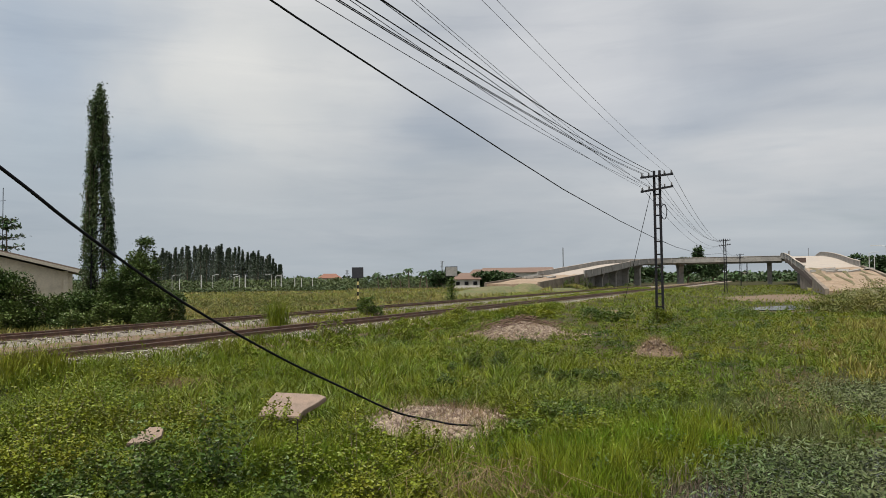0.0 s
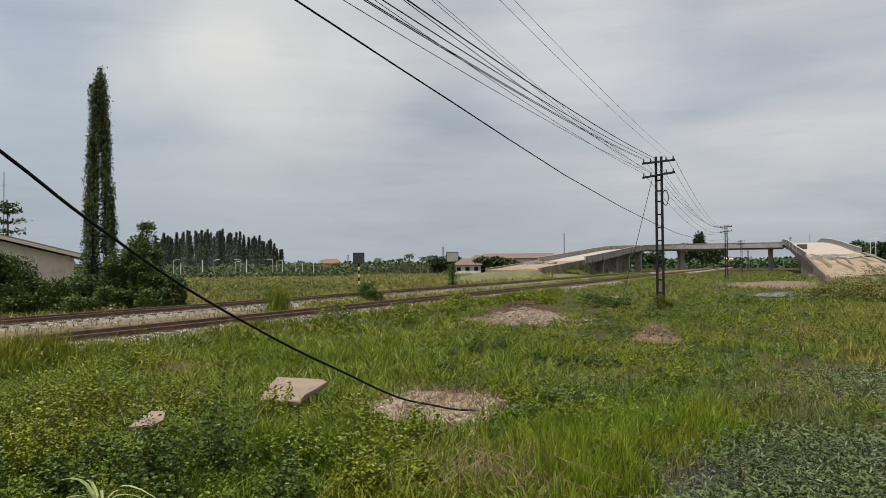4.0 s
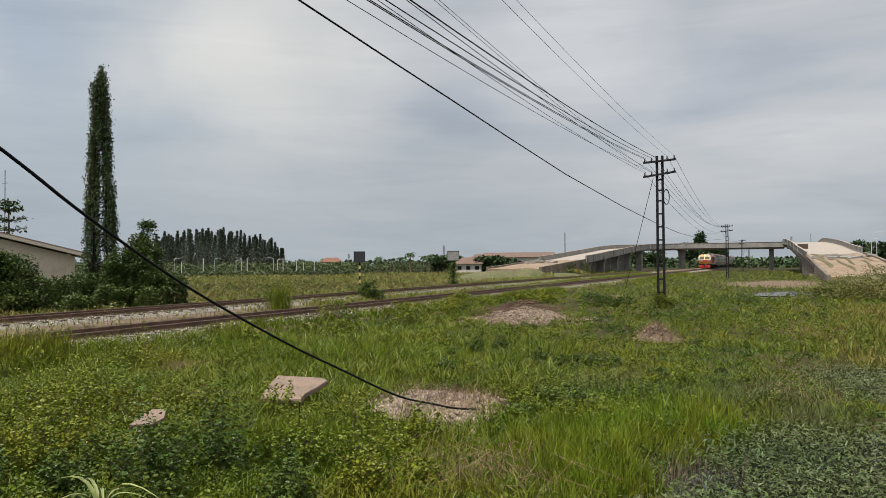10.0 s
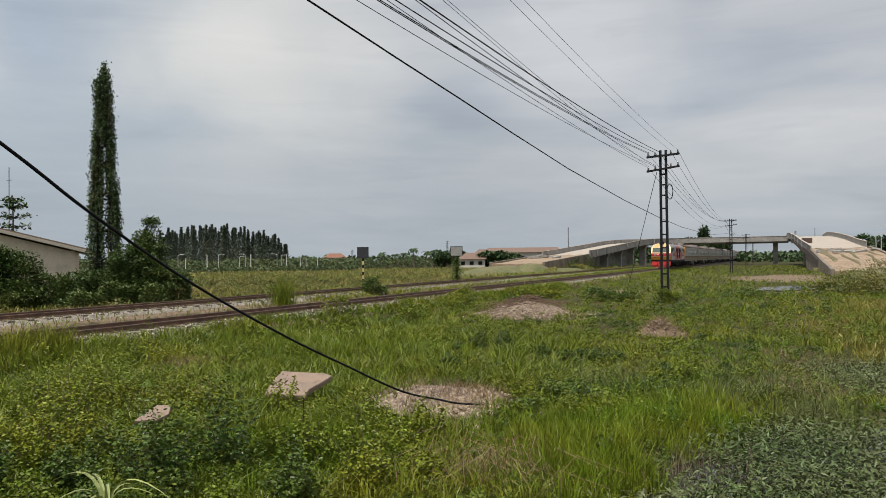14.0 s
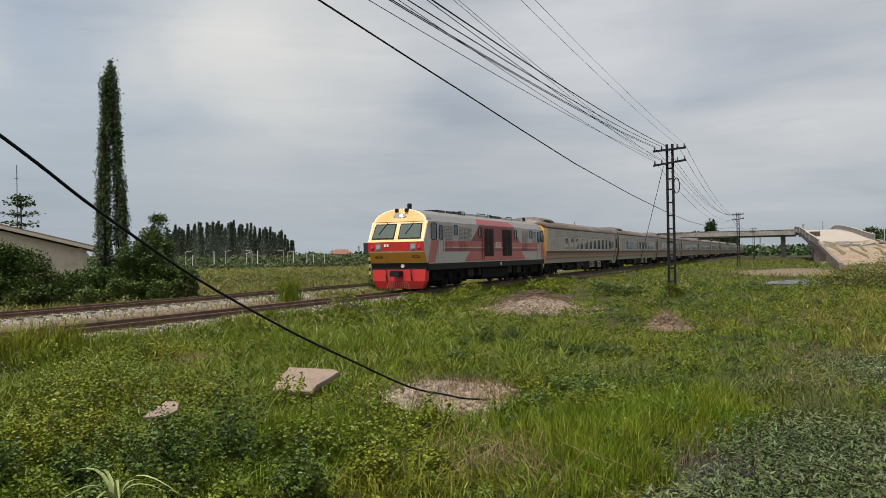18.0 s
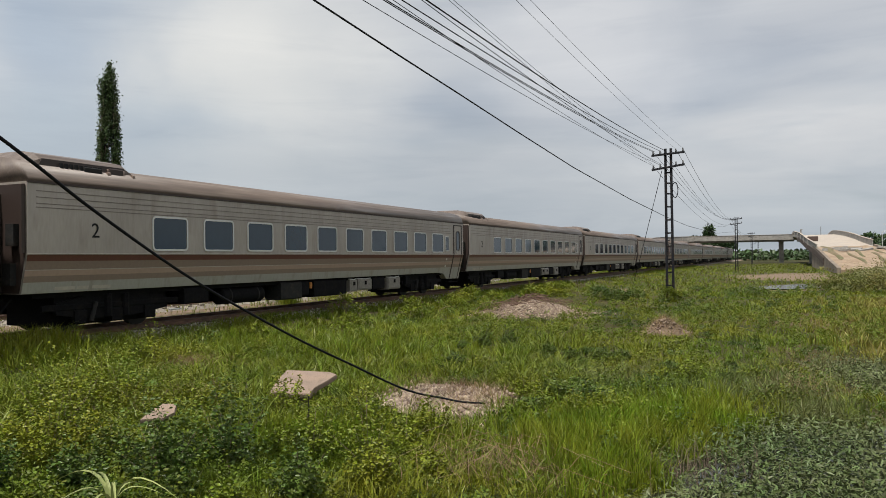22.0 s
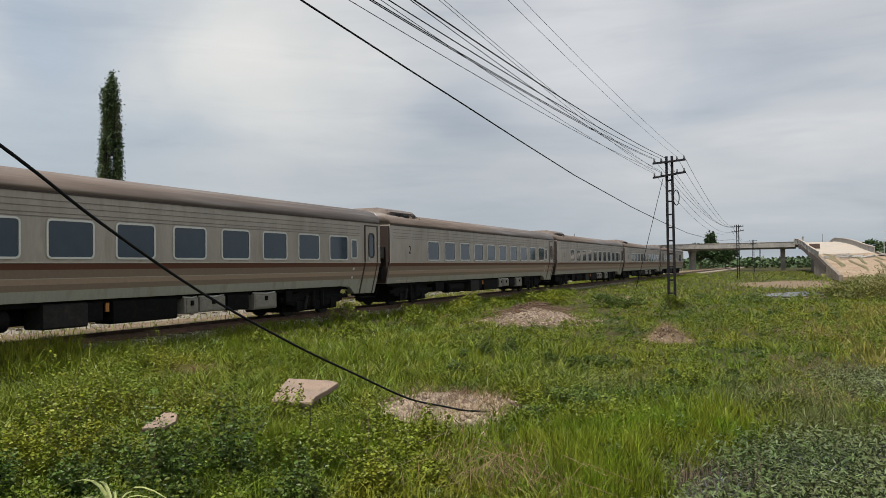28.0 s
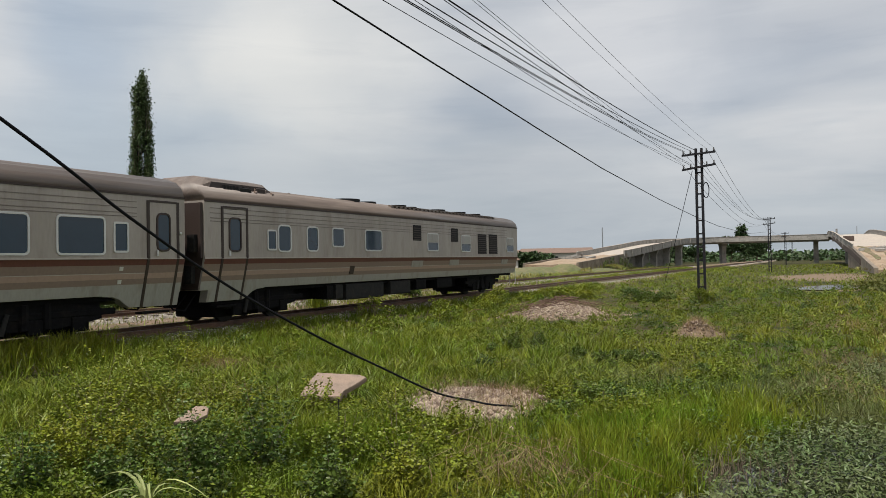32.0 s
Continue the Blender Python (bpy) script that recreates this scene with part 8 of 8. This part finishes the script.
def house(az, r, w, d, h, rh, wall, tile, label, wins, hip=1.5, eave=0.5, turn=0):
    x, y = polar(az, r)
    b = thing("house", pose(x, y, GROUND_Z, 0, 0, az + turn), label, "house", "far houses")
    part("wall", Shape().box(-w / 2, w / 2, 0, d, -0.3, h), wall, b)
    e = eave
    rf = Shape()
    rf.v = [(-w / 2 - e, -e, h), (w / 2 + e, -e, h), (w / 2 + e, d + e, h), (-w / 2 - e, d + e, h), (-w / 2 + hip, d / 2, h + rh), (w / 2 - hip, d / 2, h + rh), (-w / 2 - e, -e, h - 0.12), (w / 2 + e, -e, h - 0.12), (w / 2 + e, d + e, h - 0.12), (-w / 2 - e, d + e, h - 0.12)]
    rf.f = [(0, 1, 5, 4), (1, 2, 5), (2, 3, 4, 5), (3, 0, 4), (6, 7, 1, 0), (7, 8, 2, 1), (8, 9, 3, 2), (9, 6, 0, 3), (9, 8, 7, 6)]
    part("roof", rf, tile, b, "pitched tile roof")
    for i in range(wins):
        cx = -w / 2 + w * (i + 0.5) / wins
        win = part("window", Shape().box(cx - 0.5, cx + 0.5, -0.05, 0.02, h * 0.35, h * 0.75), BLACK, b, "dark window")
        part("window_frame", Shape().box(cx - 0.56, cx + 0.56, -0.08, -0.05, h * 0.75, h * 0.78), POST_PALE, win)
    return b


WALL_PALE = material("pale_house_wall", (0.55, 0.52, 0.47), rough=0.9, var=0.1, scale=0.4, fine=5)
TILE_RED = material("red_tile", (0.20, 0.095, 0.065), rough=0.85, var=0.2, scale=0.6, fine=6)
TILE_BROWN = material("brown_tile", (0.16, 0.105, 0.08), rough=0.85, var=0.2, scale=0.6, fine=6)
house(21.9, 185, 6.5, 6, 2.3, 1.6, WALL_PALE, TILE_BROWN, "small pale house with brown hipped roof", 3, turn=-6)
house(21.0, 200, 5.5, 6, 3.2, 1.7, WALL_PALE, TILE_BROWN, "small pale house with brown hipped roof", 2)
house(18.0, 225, 22, 12, 4.2, 1.5, WALL_PALE, TILE_BROWN, "long pale building with a brown roof", 7, hip=0.3)
house(32.3, 255, 7, 6, 3.3, 1.5, WALL_PALE, TILE_RED, "far house with a red tile roof", 2)
house(32.6, 225, 7.5, 4, 2.0, 0.3, POST_PALE, POST_PALE, "low far shed with a white roof", 3, hip=0.2)


def pylon(az, r, h, label):
    x, y = polar(az, r)
    t = thing("pylon", pose(x, y, GROUND_Z), label, "pylon", "far pylons")
    s = Shape()
    for a in (0.8, 2.4, 3.9, 5.5):
        s.tube([(1.6 * math.cos(a), 1.6 * math.sin(a), 0), (0.3 * math.cos(a), 0.3 * math.sin(a), h)], 0.13, 4)
    for i in range(8):
        z = h * i / 8
        k = 1.5 * (1 - i / 9)
        s.tube([(-k, 0, z), (k, 0, z + h / 8)], 0.08, 4)
    for z in (0.75, 0.87, 0.97):
        s.tube([(-1.8, 0, h * z), (1.8, 0, h * z)], 0.1, 4)
    part("frame", s, POST_GREY, t)


POST_GREY = material("grey_steel", (0.20, 0.22, 0.24), rough=0.6, var=0.1, bump=0)
pylon(31.0, 620, 11.5, "far grey lattice pylon on the horizon")
pylon(23.75, 600, 17.5, "far grey lattice pylon on the horizon")
m = thing("flyover_mast", pose(*polar(14.55, 172), 3.5), "plain dark mast beside the ramp", "mast")
part("pole", Shape().tube([(0, 0, -3.4), (0, 0, 5.1)], 0.13, 7), POST_GREY, m)
m = thing("survey_mast", pose(FLY[60].x + 1.5, FLY[60].y + 2, FLY[60].z), "short grey mast on the bridge", "mast")
part("pole", Shape().tube([(0, 0, -0.05), (0, 0, 2.1)], 0.10, 6), POST_GREY, m)


# growth against the ramp wall and over the bank
bank = "bushes along the ramp wall"
for x, y, r, h in ((-32.2, 126, 0.5, 1.9), (-32.1, 130, 0.5, 2.2), (-32.2, 137, 0.4, 2.4), (-32.1, 141, 0.4, 2.2), (-31.4, 158, 0.8, 1.0), (-30.0, 172, 0.9, 0.9)):
    bush("leafy_shrub", LEAF_DARK, [(x, y, r, h), (x + 0.5, y + 1.0, r * 0.7, h * 0.6)], 0.12, 260, "dark weeds growing against the ramp wall", group=bank)
n = 9000
x, y = np.r_[RNG.normal(-30.4, 1.6, n), RNG.normal(8.5, 2.6, n // 3)], np.r_[RNG.uniform(98, 146, n), RNG.uniform(86, 108, n // 3)]
P = np.stack([x, y, np.where(x < 0, -0.75 + 1.1 * (1 - step_to(np.hypot((x + 31.2) / 2.6, (y - 122) / 24), 0.1, 1.0)), -0.3)], 1)
P[:, 2] = np.maximum(P[:, 2], land(x, y))
keep = wave(x * 0.5, y * 0.12, 33) > RNG.uniform(-0.4, 0.5, len(x))
solo("bank_grass", blades_mesh("bank_grass", P[keep], 0.4, 0.09, REED, 0.8), REED, "rough grass on the earth banks", "grass", kind="stuff")

n = 700
x, y = TRACK_X + 1.15 + np.abs(RNG.normal(0, 0.5, n)), 10 + 42 * RNG.random(n) ** 1.2
keep = wave(x * 0.6, y * 0.5, 43) > RNG.uniform(-0.3, 0.5, n)
x, y = x[keep], y[keep]
tussocks("ballast_tufts", x, y, RNG.uniform(0.15, 0.4, len(x)), RNG.uniform(0.06, 0.2, len(x)), 26, 0.008, GRASS, "tufts of grass at the foot of the ballast", 1.0)


# ------------------------------------------------------------ near the camera
def slab(name, cx, cy, z, pts, thick, turn, tilt, label):
    """A broken concrete slab with chipped edges."""
    s = Shape()
    r = np.random.default_rng(len(name) + int(abs(cx) * 10))
    ring = [Vector((x + r.normal(0, 0.012), y + r.normal(0, 0.012), 0)) for x, y in pts]
    s.sweep([[p * 0.985 + Vector((0, 0, -thick)) for p in ring], [p + Vector((0, 0, -thick + 0.02)) for p in ring], [p + Vector((0, 0, -0.018)) for p in ring], [p * 0.975 for p in ring]])
    return solo(name, s, SLAB, label, "slab", "broken slabs", m=pose(cx, cy, z, tilt, 0, turn))


slab("concrete_slab", -6.34, 9.08, -0.20, [(-0.50, -0.36), (-0.22, -0.44), (0.04, -0.45), (0.10, -0.30), (0.30, -0.02), (0.47, 0.16), (0.36, 0.27), (0.02, 0.34), (-0.27, 0.42), (-0.42, 0.1)], 0.075, 36, 15, "broken pinkish concrete slab lying in weeds")
solo("concrete_block", Shape().box(-0.22, 0.22, -0.2, 0.22, -0.42, 0.0, 0.03), SLAB, "rough concrete block under the slab", "block", m=pose(-6.5, 9.18, -0.34, 0, 0, 30))
slab("concrete_slab", -6.9, 6.85, -0.26, [(-0.24, -0.2), (0.02, -0.18), (0.17, -0.06), (0.20, 0.15), (0.0, 0.18), (-0.12, 0.03)], 0.06, 42, 18, "small broken slab half hidden in weeds")
solo("thin_stake", Shape().tube([(0, 0, -0.1), (0.01, 0, 0.3), (0.0, 0.01, 0.55)], 0.008, 6, 0.006), POLEIRON, "thin dark iron stake among the weeds", "stake", m=pose(-5.0, 7.2, float(land(-5.0, 7.2))))


motions()
